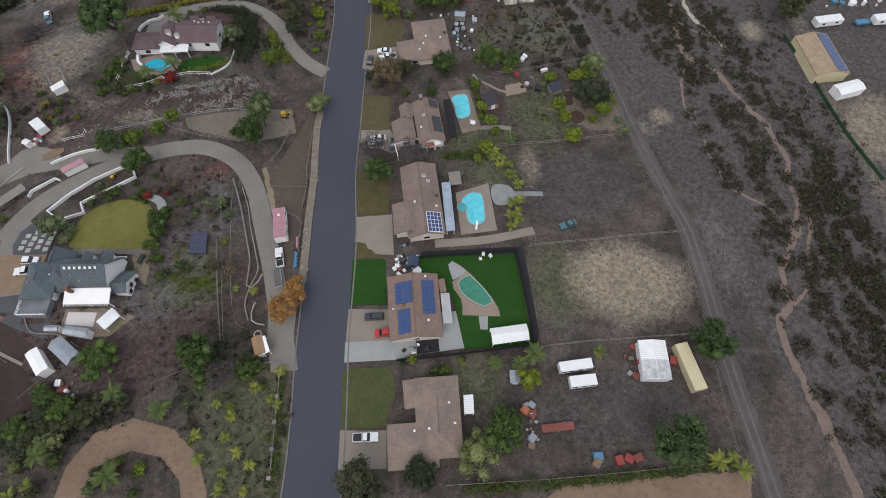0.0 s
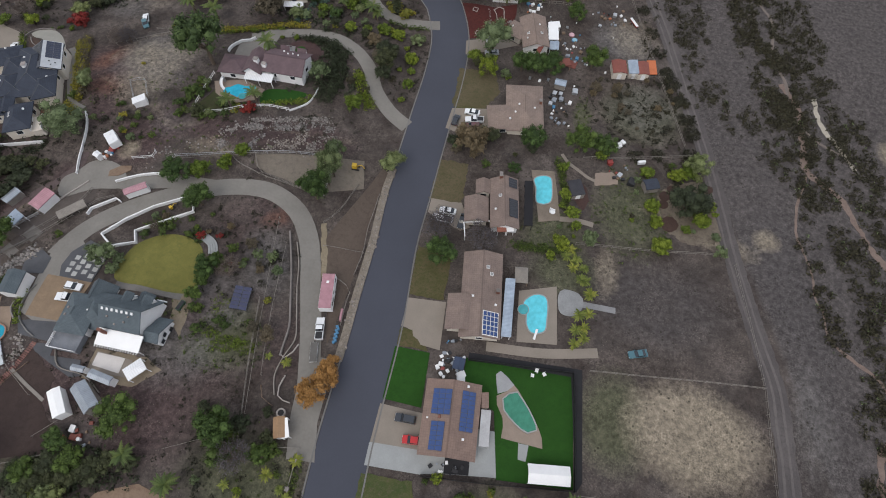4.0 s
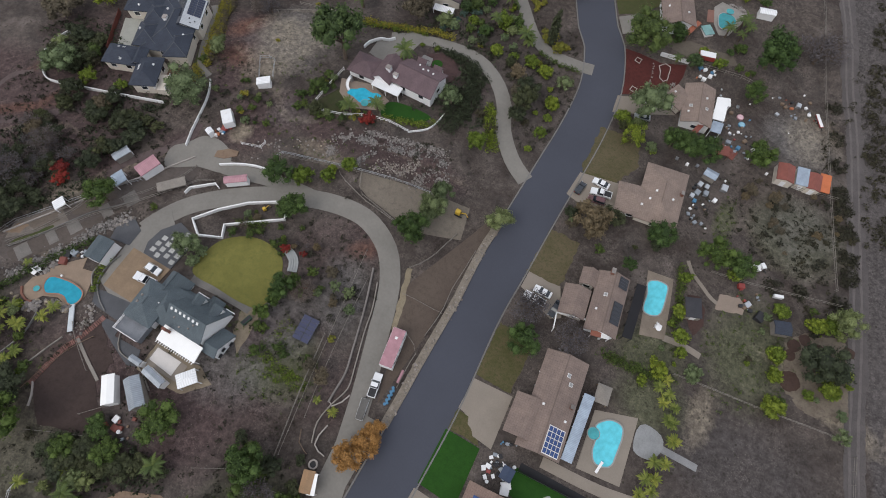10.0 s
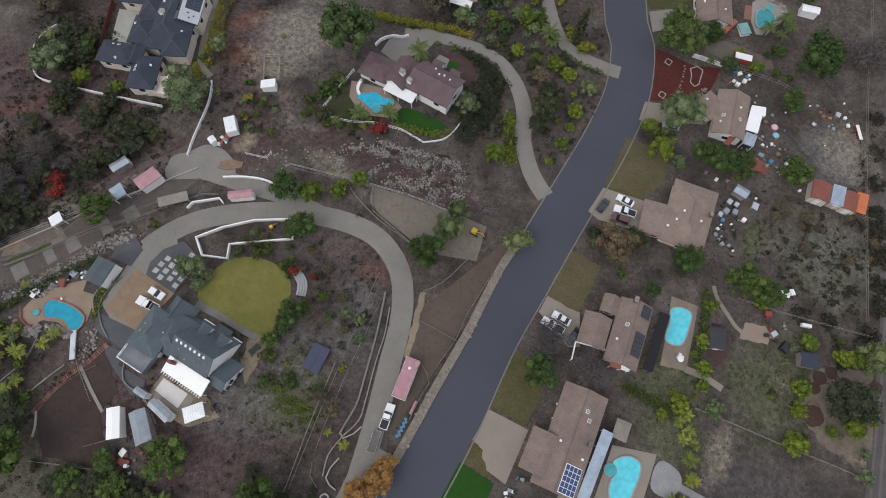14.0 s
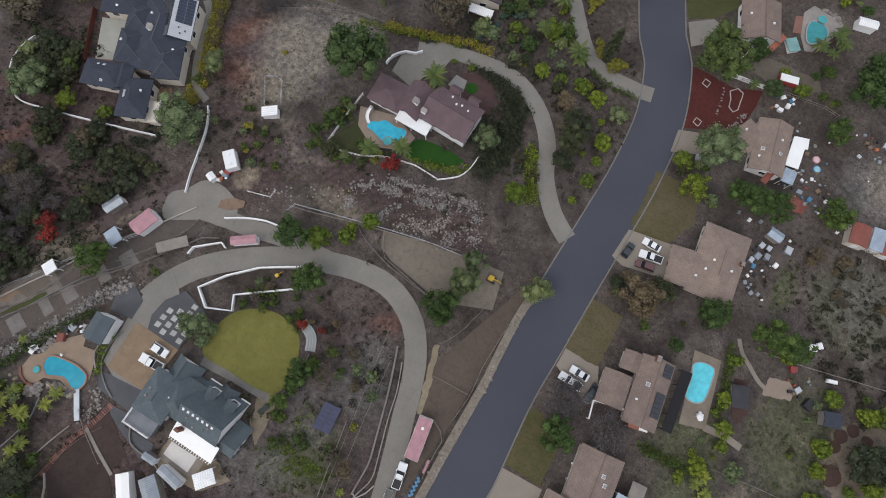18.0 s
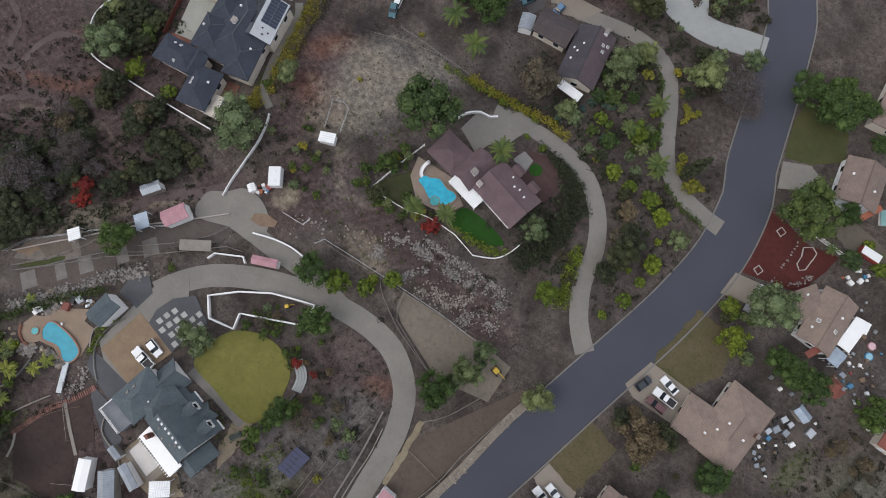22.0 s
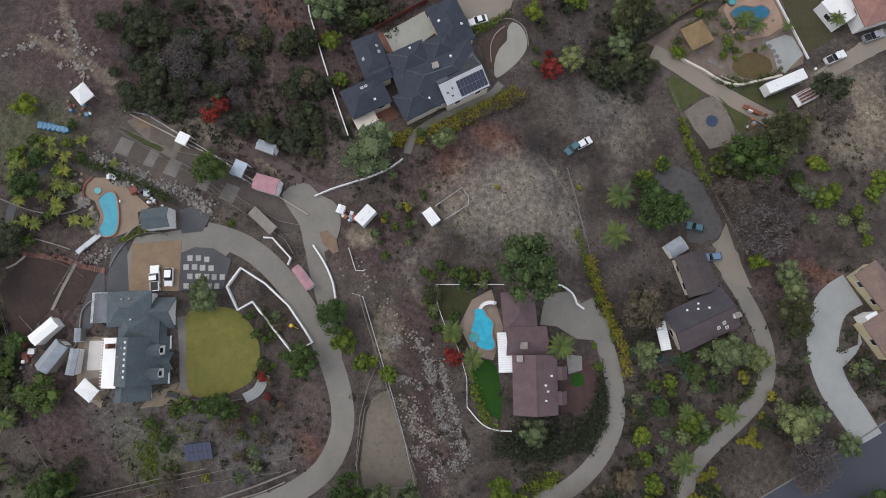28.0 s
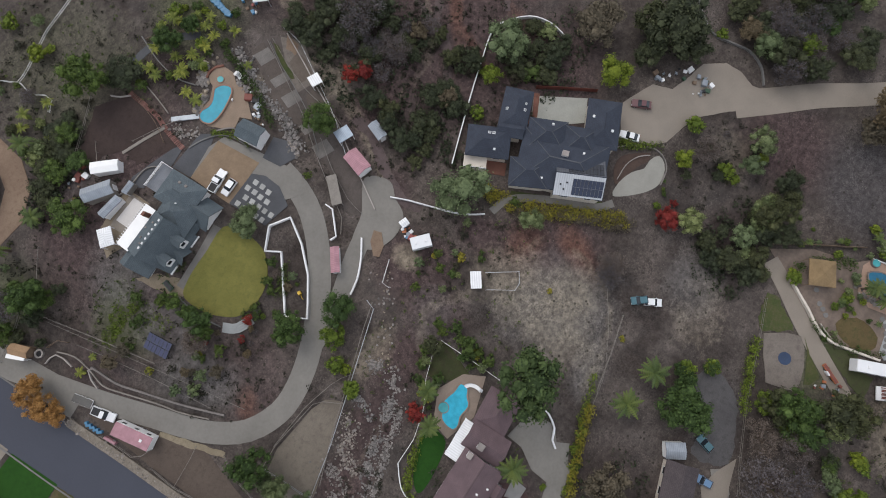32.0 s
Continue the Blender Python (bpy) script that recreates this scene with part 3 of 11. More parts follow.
RUST_SPOTS += [(*(-158.9, 68.6), 14, 22, 0), (*(-162.6, 101.4), 20, 16), (*(-96.6, 34.0), 15, 10), (*(-130.0, 130.6), 9, 6), (*(-48.9, 53.9), 7, 12, 0, 0.6), (*(-73.3, 34.2), 14, 12), (*(-99.7, 197.6), 8, 8), (*(-157.4, 34.6), 20, 20), (*(-102.0, 27.6), 9, 12), (*(-70.0, 78.5), 10, 12, 0, 0.55), (*(-63.8, 39.8), 8, 10, 0, 0.7)]
RUST_SPOTS += [(*(-99.5, 28.2), 10, 10), (*(-131.2, 123.9), 8, 9), (*(-90.5, 111.3), 12, 6), (*(-131.5, 129.2), 5, 6, 0, 1.3), (*(-125.5, 119.1), 8, 7), (*(-69.7, 81.5), 10, 14, 0, 0.6), (*(-65.0, 57.1), 12, 10), (*(-163.0, 87.7), 16, 10), (*(-182.1, 161.3), 12, 14), (*(-110.2, 104.1), 8, 8), (*(-101.0, 200.5), 14, 8)]
LOT_SPOTS = [(-183, 182, 15, 11, 55, 1.1), (-118, 178, 10, 8, 0, 0.7), (38, 85, 22, 14, 0, 0.75), (75, 90, 9, 40, 12, 0.6), (72, 45, 6, 30, 3, 0.6), (37, 22, 22, 10, 5, 0.6)]
GREY_SPOTS = [(-60, 74, 8, 11, 20, 0.75), (-67, 62, 9, 9, 0, 0.7), (-72, 47, 12, 9, 0, 0.65), (-85, 26, 10, 6, 0, 0.4), (-118, 133, 12, 15, 20, 1.0), (-112, 146, 10, 5, 20, 0.8), (-100, 112, 10, 6, 30, 0.5), (-141, 158, 9, 8, 0, 0.7), (75, 62, 6, 16, 5, 0.6), (26, 180, 12, 9, -15, 0.9), (34, 152, 12, 12, 0, 0.6), (-58, 117, 10, 4, 20, 0.25)]
CLAY_SPOTS = [(-131, 131, 8, 4, 60, 0.9), (-126, 120, 7, 5, 20, 0.8), (-122, 125, 5, 8, 30, 0.6), (-62.0, 87.0, 5, 3, 40, 0.7), (-98, 208, 9, 3, 60, 0.9), (-168, 74, 14, 2.0, 35, 0.8), (-160, 84, 12, 1.6, 60, 0.7), (-172, 92, 10, 2.5, 70, 0.6)]
# darker brown ground, several patches with the outline of a tree thicket
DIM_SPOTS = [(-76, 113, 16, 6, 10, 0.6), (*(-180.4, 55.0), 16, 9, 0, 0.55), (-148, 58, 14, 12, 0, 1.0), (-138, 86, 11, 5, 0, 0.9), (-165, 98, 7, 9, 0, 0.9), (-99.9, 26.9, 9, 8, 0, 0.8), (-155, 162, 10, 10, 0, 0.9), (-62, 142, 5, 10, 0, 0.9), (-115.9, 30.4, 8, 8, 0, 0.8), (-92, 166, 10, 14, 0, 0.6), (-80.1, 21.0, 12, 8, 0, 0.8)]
RUST_SPOTS += [(*(-181.8, 78.0), 16, 14, 0, 1.2), (*(-162.4, 75.1), 14, 10, 0, 1.2), (*(-127.2, 124.2), 8, 12, 0, 1.1), (*(-107.6, 99.8), 9, 8, 0, 1.0), (*(-102.0, 110.4), 7, 9, 0, 0.9)]
make_ground()

# ---- roads and drives ----
ROAD_LINE = smooth_line([(-36.5, -160), (-32.6, -60), (-28.7, 4.1), (-29.3, 39.1), (-29.3, 64.0), (-30.9, 87.5), (-30.7, 102.6), (-30.5, 118.2), (-30.1, 134.5), (-29.9, 151.3), (-31.4, 167.9),
                         (-36.5, 182.6), (-41.3, 188.9), (-51.2, 207.3), (-60.2, 222.1), (-70.5, 239.4), (-64.0, 282.0), (-100.0, 390.0)], 3.0)
ribbon("road", ROAD_LINE, 12.0, ASPHALT, 0.06, "smooth dark asphalt road with a gentle bend", "road")
for s in (-1, 1):
    ribbon("kerb", ROAD_LINE, 0.34, KERB, 0.17, "pale concrete kerb along the asphalt road", "kerb", side=s * 6.25)


def strand(name, pts, width, material, lift, label, category, seed=1.0, ragged=0.5):
    """A natural strip on the ground whose width wanders along its length."""
    line = smooth_line(pts, 0.9)
    left, right = [], []
    for p, q in zip(line, normals2d(line)):
        for side, out, k in ((1, left, 3.0), (-1, right, 8.0)):
            w = width / 2 * (1 + ragged * (noise.noise((p.x * 0.12, p.y * 0.12, k + seed)) + 0.8 * noise.noise((p.x * 0.6, p.y * 0.6, k + seed))))
            out.append((p + q * side * max(0.1, w)))
    n = len(line)
    verts = [(v.x, v.y, hz(v.x, v.y) + h) for h in (lift, lift - 0.2) for pair in zip(left, right) for v in pair]
    faces = [(2 * i, 2 * i + 1, 2 * i + 3, 2 * i + 2) for i in range(n - 1)]
    me = bpy.data.meshes.new(name)
    me.from_pydata(verts, [], faces + [(2 * n + a, 2 * n + b, b, a) for i in range(n - 1) for a, b in ((2 * i, 2 * i + 2), (2 * i + 3, 2 * i + 1))])
    me.materials.append(material)
    return tagged(new(name, me), label, category, kind="structure")


TRACK_SOIL = patchy("packed_track_soil", (0.082, 0.073, 0.073), (0.105, 0.094, 0.092), (0.068, 0.060, 0.061), 0.15, 1.2, cut=(0.38, 0.62))
RUT_SOIL = patchy("pale_wheel_rut", (0.115, 0.103, 0.100), (0.135, 0.121, 0.117), (0.092, 0.082, 0.081), 0.3, 1.5)
WASH_SAND = patchy("pink_wash_sand", (0.165, 0.122, 0.105), (0.205, 0.155, 0.132), (0.125, 0.094, 0.083), 0.3, 1.5)
TRACK = [(8, 290), (16, 262), (24.0, 239), (32.0, 213.4), (40.5, 189), (47.6, 160), (52.0, 141), (55.5, 124), (58.6, 106), (63.6, 82), (66.9, 69.4), (67.6, 59.6), (68.2, 50), (68.4, 32), (69.5, 14), (71, -4), (74, -40)]
strand("dirt_track", TRACK, 4.8, TRACK_SOIL, 0.05, "packed grey dirt track beside the dry wash", "track", 2.0, 0.22)
for off, tilt in ((-1.1, 4.0), (0.8, 6.0)):
    strand("wheel_rut", [(x + off, y) for x, y in TRACK], 0.6, RUT_SOIL, 0.065, "pale worn wheel rut in the dirt track", "track", tilt, 0.6)
strand("sand_channel", [(76.7, 170.3), (79.2, 163.0), (81.5, 154.9), (81.1, 143.5), (82.4, 136.6), (88.9, 131.6), (91.8, 128.1), (93.9, 122.2), (95.9, 116.5), (98.1, 112.0), (101.2, 107.6), (101.6, 101.1), (102.5, 93.8), (100.9, 86.0), (100.8, 78.7), (99.1, 73.4), (96.7, 68.3), (92.3, 61.7), (90.1, 58.5), (89.3, 52.3), (89.3, 47.8), (84.5, 42.0), (85.6, 30), (88, 14), (89, -4)], 1.9, WASH_SAND, 0.05, "braided channel of pinkish sand in the dry wash", "channel", 3.0, 0.95)
strand("sand_channel", [(102.1, 79.8), (102.4, 74), (101.9, 69.9), (99.4, 64.9), (98.0, 58.5), (95.2, 52.3), (90.1, 47.8)], 1.0, WASH_SAND, 0.06, "side branch of the sandy channel", "channel", 5.0, 0.9)
strand("sand_channel", [(81.4, 136.0), (80.6, 132.3), (77.7, 123.9), (76.6, 114.8), (77.9, 109.2), (79.4, 101.7), (79.4, 95.4), (80.8, 91.4), (81.4, 84.7), (86.7, 80.3), (92.3, 76.8), (94.5, 71.6)], 0.7, WASH_SAND, 0.05, "thin sandy rivulet in the dry wash", "channel", 7.0, 0.9)
strand("sand_channel", [(86.0, 165.7), (86.6, 159), (89.5, 153.0), (92.4, 148.1), (96.3, 141.0)], 1.7, patchy("white_wash_sand", (0.34, 0.31, 0.26), (0.42, 0.38, 0.32), (0.27, 0.24, 0.20), 0.3, 1.5), 0.05, "pale streak of white sand in the wash", "channel", 9.0, 0.9)
ribbon("driveway", smooth_line([(-36.5, 126.9), (-42.7, 130.6), (-48.7, 137.0), (-52.4, 144.5), (-57.7, 150.4), (-64.3, 154.4), (-70.6, 155.6), (-77.6, 155.1), (-86.1, 153.0), (-93.2, 149.8)], 2.0), (4.6, 4.0), DRIVE, 0.10,
       "curving worn concrete driveway up to a house", "driveway")
ribbon("driveway", smooth_line([(-35.9, 172.3), (-39.8, 171.5), (-44.4, 171.1), (-48.2, 170.9), (-51.9, 171.6), (-57.1, 174.6), (-62.5, 180.4), (-67.9, 186.5), (-73.6, 190.8), (-80.4, 192.0), (-87.2, 190.8), (-94.4, 187.8), (-101.2, 184.4), (-101.2, 187.5), (-107.5, 183.4)], 2.0),
       (4.2, 3.7), DRIVE, 0.10, "narrow winding concrete driveway between garden beds", "driveway")
ribbon("driveway", smooth_line([(-37.4, 33.6), (-40.4, 44.9), (-43.6, 57.0), (-45.8, 64.2), (-48.2, 71.5), (-50.1, 77.6), (-52.9, 84.2), (-57.6, 90.3), (-64.6, 93.9), (-71.6, 94.2), (-80.5, 91.9), (-90.9, 86.9), (-99.2, 81.1), (-105.3, 74.9), (-108.5, 69.0), (-110.0, 63.7)], 2.0),
       (4.9, 5.2), DRIVE, 0.10, "long curving concrete driveway to the hilltop house", "driveway")
ribbon("driveway", smooth_line([(-114.1, 89.9), (-108.4, 87.9), (-101.5, 88.8), (-93.0, 91.0), (-85.1, 91.9), (-79.2, 92.2)], 1.5), 4.2, DRIVE, 0.13, "upper concrete lane joining the long driveway", "driveway")
drape("driveway", [(-119.0, 80.4), (-121.6, 85.5), (-118.9, 89.0), (-116.5, 92.8), (-111.5, 93.8), (-106.3, 91.5), (-105.1, 86.4), (-111.7, 84.4)], DRIVE, 0.16, "concrete turning area beside pink-roofed shed", "driveway", curved=True)
drape("driveway", [(-105.3, 47.2), (-109.1, 48.6), (-111.0, 59.5), (-111.7, 68.0), (-108.4, 71.2), (-104.6, 68.3), (-102.7, 60.0), (-97.4, 56.7), (-97.5, 48.2)], DRIVE, 0.14, "concrete forecourt of the slate-roofed house", "driveway", curved=False)
drape("driveway", [(-107.6, 48.1), (-108.5, 58.7), (-97.0, 58.8), (-97.2, 48.2)], BROWN_PAVE, 0.18, "brown paved parking court in front of the garage", "driveway")
drape("driveway", [(-44.1, 54.0), (-36.8, 54.2), (-36.4, 39.1), (-34.5, 31.5), (-40.7, 30.9), (-42.6, 39.1)], DRIVE, 0.09, "broad concrete apron where the long driveway meets the road", "driveway")
ribbon("driveway", smooth_line([(-60.7, 213.6), (-66.3, 210.5), (-72.5, 206.9), (-79.7, 205.3), (-86.7, 206.4), (-92.0, 209.3), (-95.0, 214.2)], 1.5), (6.5, 8.0), PALE_CONC, 0.10, "pale smooth concrete driveway sweeping to a garage", "driveway")
drape("driveway", [(-79.4, 207.1), (-82.2, 213.6), (-85.3, 214.2), (-82.6, 214.5), (-79.9, 212.6), (-75.4, 207.5)], PALE_CONC, 0.12, "pale concrete branch of the sweeping driveway", "driveway")
ribbon("driveway", smooth_line([(-209.0, 177.6), (-203.0, 169.8), (-196.7, 160.7), (-190.4, 153.1), (-183.2, 144.3)], 2.0), (5.5, 7.0), TAN_DRIVE, 0.10, "sandy gravel drive to the dark-roofed house", "driveway")
drape("driveway", [(-166.9, 121.1), (-170.4, 122.5), (-175.7, 125.0), (-177.5, 129.6), (-181.9, 131.3), (-187.9, 132.9), (-191.3, 137.5), (-191.4, 141.8), (-189.8, 145.5), (-190.8, 150.5), (-193.1, 154.8), (-190.2, 156.4), (-185.1, 149.8), (-180.9, 144.1), (-175.6, 138.9), (-171.0, 136.6), (-165.4, 135.1), (-162.3, 132.1), (-159.2, 125.6)], TAN_DRIVE, 0.11, "sandy gravel forecourt beside the dark-roofed house", "driveway", wobble=0.15)
drape("driveway", [(-106.8, 183.3), (-111.6, 185.9), (-105.3, 187.3), (-95.8, 190.3), (-97.2, 185.0), (-102.0, 181.7)], TAN_DRIVE, 0.13, "tan concrete forecourt of the dark shingled house", "driveway")
drape("driveway", [(-23.4, 73.6), (-13.8, 74.2), (-12.9, 61.7), (-18.5, 62.2), (-21.7, 65.7), (-23.5, 66.0)], TAN_DRIVE, 0.10, "tan concrete driveway beside a lawn", "driveway")
drape("driveway", [(-23.7, 46.7), (-13.7, 46.5), (-13.1, 38.1), (-23.8, 38.1)], TAN_DRIVE, 0.10, "stained tan concrete driveway with parked cars", "driveway")
drape("driveway", [(-23.9, 38.1), (-11.5, 38.7), (-11.4, 33.8), (-23.8, 33.2)], PALE_CONC, 0.11, "pale new concrete strip beside the driveway", "driveway")
drape("driveway", [(-23.6, 17.8), (-13.2, 17.7), (-12.9, 9.7), (-23.4, 9.6)], TAN_DRIVE, 0.10, "tan concrete driveway with a parked pickup", "driveway")
drape("driveway", [(-24.1, 104.8), (-15.5, 104.3), (-11.9, 96.9), (-14.3, 95.4), (-24.1, 99.4)], TAN_DRIVE, 0.10, "concrete driveway with three parked cars", "driveway")
drape("driveway", [(-24.7, 137.1), (-13.8, 139.4), (-11.0, 131.0), (-21.9, 128.3), (-25.2, 129.1)], TAN_DRIVE, 0.10, "concrete driveway with parked cars", "driveway")
drape("driveway", [(-25.9, 167.5), (-14.6, 172.6), (-8.4, 170.5), (-17.9, 164.7), (-25.0, 161.1)], TAN_DRIVE, 0.10, "concrete driveway beside a red mulch garden", "driveway")
drape("driveway", [(-37.4, 196.3), (-32.0, 200.6), (-27.5, 200.0), (-27.0, 196.5), (-33.6, 190.2)], DRIVE, 0.10, "short concrete driveway near the bend", "driveway")
drape("driveway", [(-95.1, 140.5), (-95.7, 146.6), (-91.8, 149.7), (-89.7, 154.9), (-83.9, 155.5), (-84.8, 147.3), (-87.7, 142.8), (-88.1, 138.9)], DRIVE, 0.12, "grey concrete forecourt of the mauve-roofed house", "driveway")
drape("sandy_ring", [(-80.2, 2.7), (-79.0, 10.5), (-74.9, 16.9), (-67.5, 20.1), (-59.0, 18.0), (-53.4, 12.8), (-50.2, 5.6), (-48.6, -2.8), (-52.9, -2.7), (-56.0, 7.8), (-60.7, 12.3), (-66.6, 13.5), (-71.3, 11.5), (-74.0, 7.1), (-73.1, -2.4), (-79.8, -2.3)], SAND, 0.10, "sandy orange ring drive round planting", "driveway")

MAROON_TRACK = patchy("maroon_worn_earth", (0.088, 0.066, 0.065), (0.115, 0.088, 0.086), (0.066, 0.050, 0.050))
strand("dirt_track", [(-172.3, 62.3), (-168.4, 69.4), (-160.9, 72.5), (-158.2, 77.2), (-152.8, 81.6), (-144.3, 85.6), (-133.3, 88.5), (-126.6, 88.3)], 2.2, MAROON_TRACK, 0.05, "worn maroon earth track winding over the hillside", "track", 3.0, 0.7)
strand("dirt_track", [(-180.1, 67.0), (-177.1, 71.6), (-178.4, 77.8), (-176.7, 83.1), (-172.7, 85.6)], 1.6, MAROON_TRACK, 0.05, "worn maroon earth track winding over the hillside", "track", 4.0, 0.7)
strand("dirt_track", [(-168.8, 60.3), (-163.5, 64.8), (-161.0, 70.2), (-154.9, 74.9)], 1.4, MAROON_TRACK, 0.05, "worn maroon earth track winding over the hillside", "track", 5.0, 0.7)
strand("dirt_track", [(-193.4, 78.9), (-186.7, 77.2), (-183.1, 72.2), (-171.8, 69.1)], 1.2, MAROON_TRACK, 0.05, "worn maroon earth track winding over the hillside", "track", 6.0, 0.7)
strand("dirt_track", [(-120.6, 95.2), (-119.9, 89.8), (-124.2, 81.7), (-128.7, 75.5), (-129.6, 70.0)], 2.6, MAROON_TRACK, 0.05, "worn maroon earth track winding over the hillside", "track", 7.0, 0.7)


strand("footpath", [(65.1, 228.4), (66.4, 219.7), (71.6, 207.0), (75.5, 197.4), (74.7, 182.3), (77.7, 171.2), (78.1, 161.2), (80.8, 154.7), (85.7, 149.3), (92.9, 145.8)], 0.9, patchy("pale_trail_soil", (0.150, 0.125, 0.112), (0.180, 0.152, 0.138), (0.115, 0.098, 0.090)), 0.06, "narrow pale footpath through the scrub", "path", 9.0, 0.5)


strand("sandy_verge", [(-50.2, 88.8), (-49.3, 86.8), (-48.8, 84.1), (-47.8, 81.4), (-46.7, 78.0), (-45.4, 73.7)], 1.3, patchy("tan_verge_sand", (0.20, 0.165, 0.115), (0.25, 0.21, 0.15), (0.15, 0.125, 0.09)), 0.07, "sandy tan verge beside the long driveway", "verge", 5.0, 0.7)


# ---- lawns, yards, paving ----
drape("lawn", [(-92.6, 61.1), (-93.1, 69.3), (-89.3, 74.1), (-83.7, 76.1), (-77.8, 74.8), (-75.1, 71.2), (-73.8, 67.0), (-74.2, 61.9), (-78.0, 60.6), (-85.2, 60.6)], OLIVE_LAWN, 0.12, "mown olive-yellow oval lawn", "lawn", kind="structure", curved=True)
drape("lawn", [(-23.7, 60.6), (-15.1, 60.6), (-14.3, 47.6), (-23.5, 47.9)], LAWN, 0.12, "bright green artificial turf front lawn", "lawn")
drape("lawn", [(-5.8, 60.6), (18.9, 62.1), (20.2, 50.5), (21.5, 37.4), (4.9, 36.1), (2.1, 50.6), (-5.8, 57.3)], LAWN, 0.12, "bright green artificial turf back lawn", "lawn")
drape("black_border", [(-5.8, 62.6), (21.2, 63.8), (23.3, 39.2), (22.1, 37.0), (18.7, 61.6), (-5.8, 60.9)], BLACK_PATH, 0.13, "black gravel border round the artificial turf", "path")
drape("garden_bed", [(-97.0, 115.2), (-97.3, 118.2), (-95.4, 123.0), (-93.5, 127.6), (-92.6, 124.3), (-91.0, 121.6), (-89.5, 117.2), (-93.0, 116.2)], patchy("green_garden_bed", (0.035, 0.042, 0.018), (0.055, 0.06, 0.026), (0.045, 0.034, 0.026), 0.3), 0.08, "green planted bed inside the pool fence", "garden", curved=True)
drape("lawn", [(-80.3, 123.5), (-79.7, 128.2), (-71.9, 129.7), (-67.4, 129.0), (-70.9, 125.5), (-78.0, 123.0)], LAWN, 0.12, "dark green small lawn beside a terrace", "lawn", curved=True)
drape("lawn", [(-24.1, 31.5), (-12.9, 32.0), (-11.2, 26.7), (-13.7, 18.2), (-23.4, 18.1)], GREEN_LAWN, 0.10, "patchy green front lawn with a shrub bed", "lawn", wobble=0.5)
drape("lawn", [(-24.3, 88.7), (-14.9, 86.6), (-14.7, 74.6), (-23.7, 74.5)], DRY_LAWN, 0.10, "dry olive front lawn", "lawn", wobble=0.5)
drape("lawn", [(-23.5, 65.7), (-19.4, 65.3), (-15.4, 60.8), (-23.4, 61.0)], DRY_LAWN, 0.10, "dry triangular lawn strip", "lawn", wobble=0.4)
drape("lawn", [(-24.4, 117.6), (-16.0, 117.6), (-15.5, 104.2), (-24.6, 103.8)], BROWN_LAWN, 0.10, "dry patchy front lawn", "lawn", wobble=0.8)
drape("lawn", [(-25.5, 154.2), (-14.3, 156.3), (-11.4, 147.1), (-14.3, 140.3), (-24.8, 137.8)], BROWN_LAWN, 0.10, "yellowed front lawn with shrubs", "lawn", wobble=0.8)
drape("lawn", [(-23.9, 151.0), (-15.3, 151.6), (-14.8, 137.4), (-23.6, 135.8)], DRY_LAWN, 0.09, "olive front lawn under trees", "lawn", wobble=0.8)
drape("lawn", [(-148.8, 174.0), (-149.4, 176.8), (-147.0, 180.0), (-144.2, 183.9), (-141.8, 180.0), (-140.3, 177.4), (-142.5, 175.1)], GREEN_LAWN, 0.10, "thin green lawn beside the sport court", "lawn", wobble=0.8)
drape("lawn", [(-37.8, 197.2), (-42.6, 205.5), (-44.5, 212.0), (-31.5, 213.5), (-27.2, 207.5), (-31.6, 201.4)], patchy("dull_green_lawn", (0.05, 0.058, 0.022), (0.066, 0.07, 0.028), (0.072, 0.062, 0.034), big=0.2), 0.1, "dull green front lawn inside the bend", "lawn", wobble=0.3)
drape("mulch_garden", [(-30.7, 185.3), (-25.7, 185.7), (-19.1, 185.6), (-11.8, 189.2), (-11.3, 184.3), (-11.9, 179.5), (-11.0, 176.3), (-18.3, 172.3), (-25.0, 168.7), (-26.9, 175.7)], RED_MULCH, 0.10, "red bark mulch garden with stone-edged beds", "garden")
drape("sport_court", [(-139.9, 177.9), (-142.8, 182.1), (-144.0, 185.4), (-141.9, 187.4), (-138.1, 189.3), (-134.4, 190.2), (-131.8, 190.1), (-130.2, 183.6), (-132.8, 182.1), (-135.2, 180.3)], GRAVEL, 0.14, "faded concrete sport court", "court")
drape("court_circle", [(-137.4 + 1.5 * math.cos(a * 0.3142), 184.7 + 1.5 * math.sin(a * 0.3142)) for a in range(20)], plain("blue_court_paint", (0.03, 0.05, 0.10), 0.7), 0.16, "dark blue painted circle on the court", "marking")
drape("paddock", [(-69.3, 99.6), (-72.7, 101.0), (-73.6, 102.4), (-74.5, 104.7), (-66.2, 107.1), (-54.9, 110.2), (-45.5, 111.8), (-43.2, 102.6), (-52.0, 98.7), (-58.0, 97.9), (-64.8, 99.0)], patchy("tan_paddock_sand", (0.150, 0.128, 0.106), (0.185, 0.160, 0.132), (0.120, 0.102, 0.085)), 0.08, "pale sandy fenced paddock", "paddock")
drape("paddock", [(-136.1, 45.3), (-138.3, 50.1), (-132.5, 58.3), (-127.0, 56.0), (-130.3, 51.0)], GRAVEL, 0.10, "sandy animal pen", "paddock")
drape("dirt_yard", [(-48.5, 84.6), (-39.8, 110.7), (-38.0, 109.7), (-38.4, 76.1), (-39.7, 57.3), (-46.6, 77.4)], patchy("smooth_brown_yard", (0.088, 0.068, 0.057), (0.105, 0.083, 0.068), (0.075, 0.056, 0.046), bump=0.3), 0.05, "smooth brown earth yard behind the stone wall", "yard")

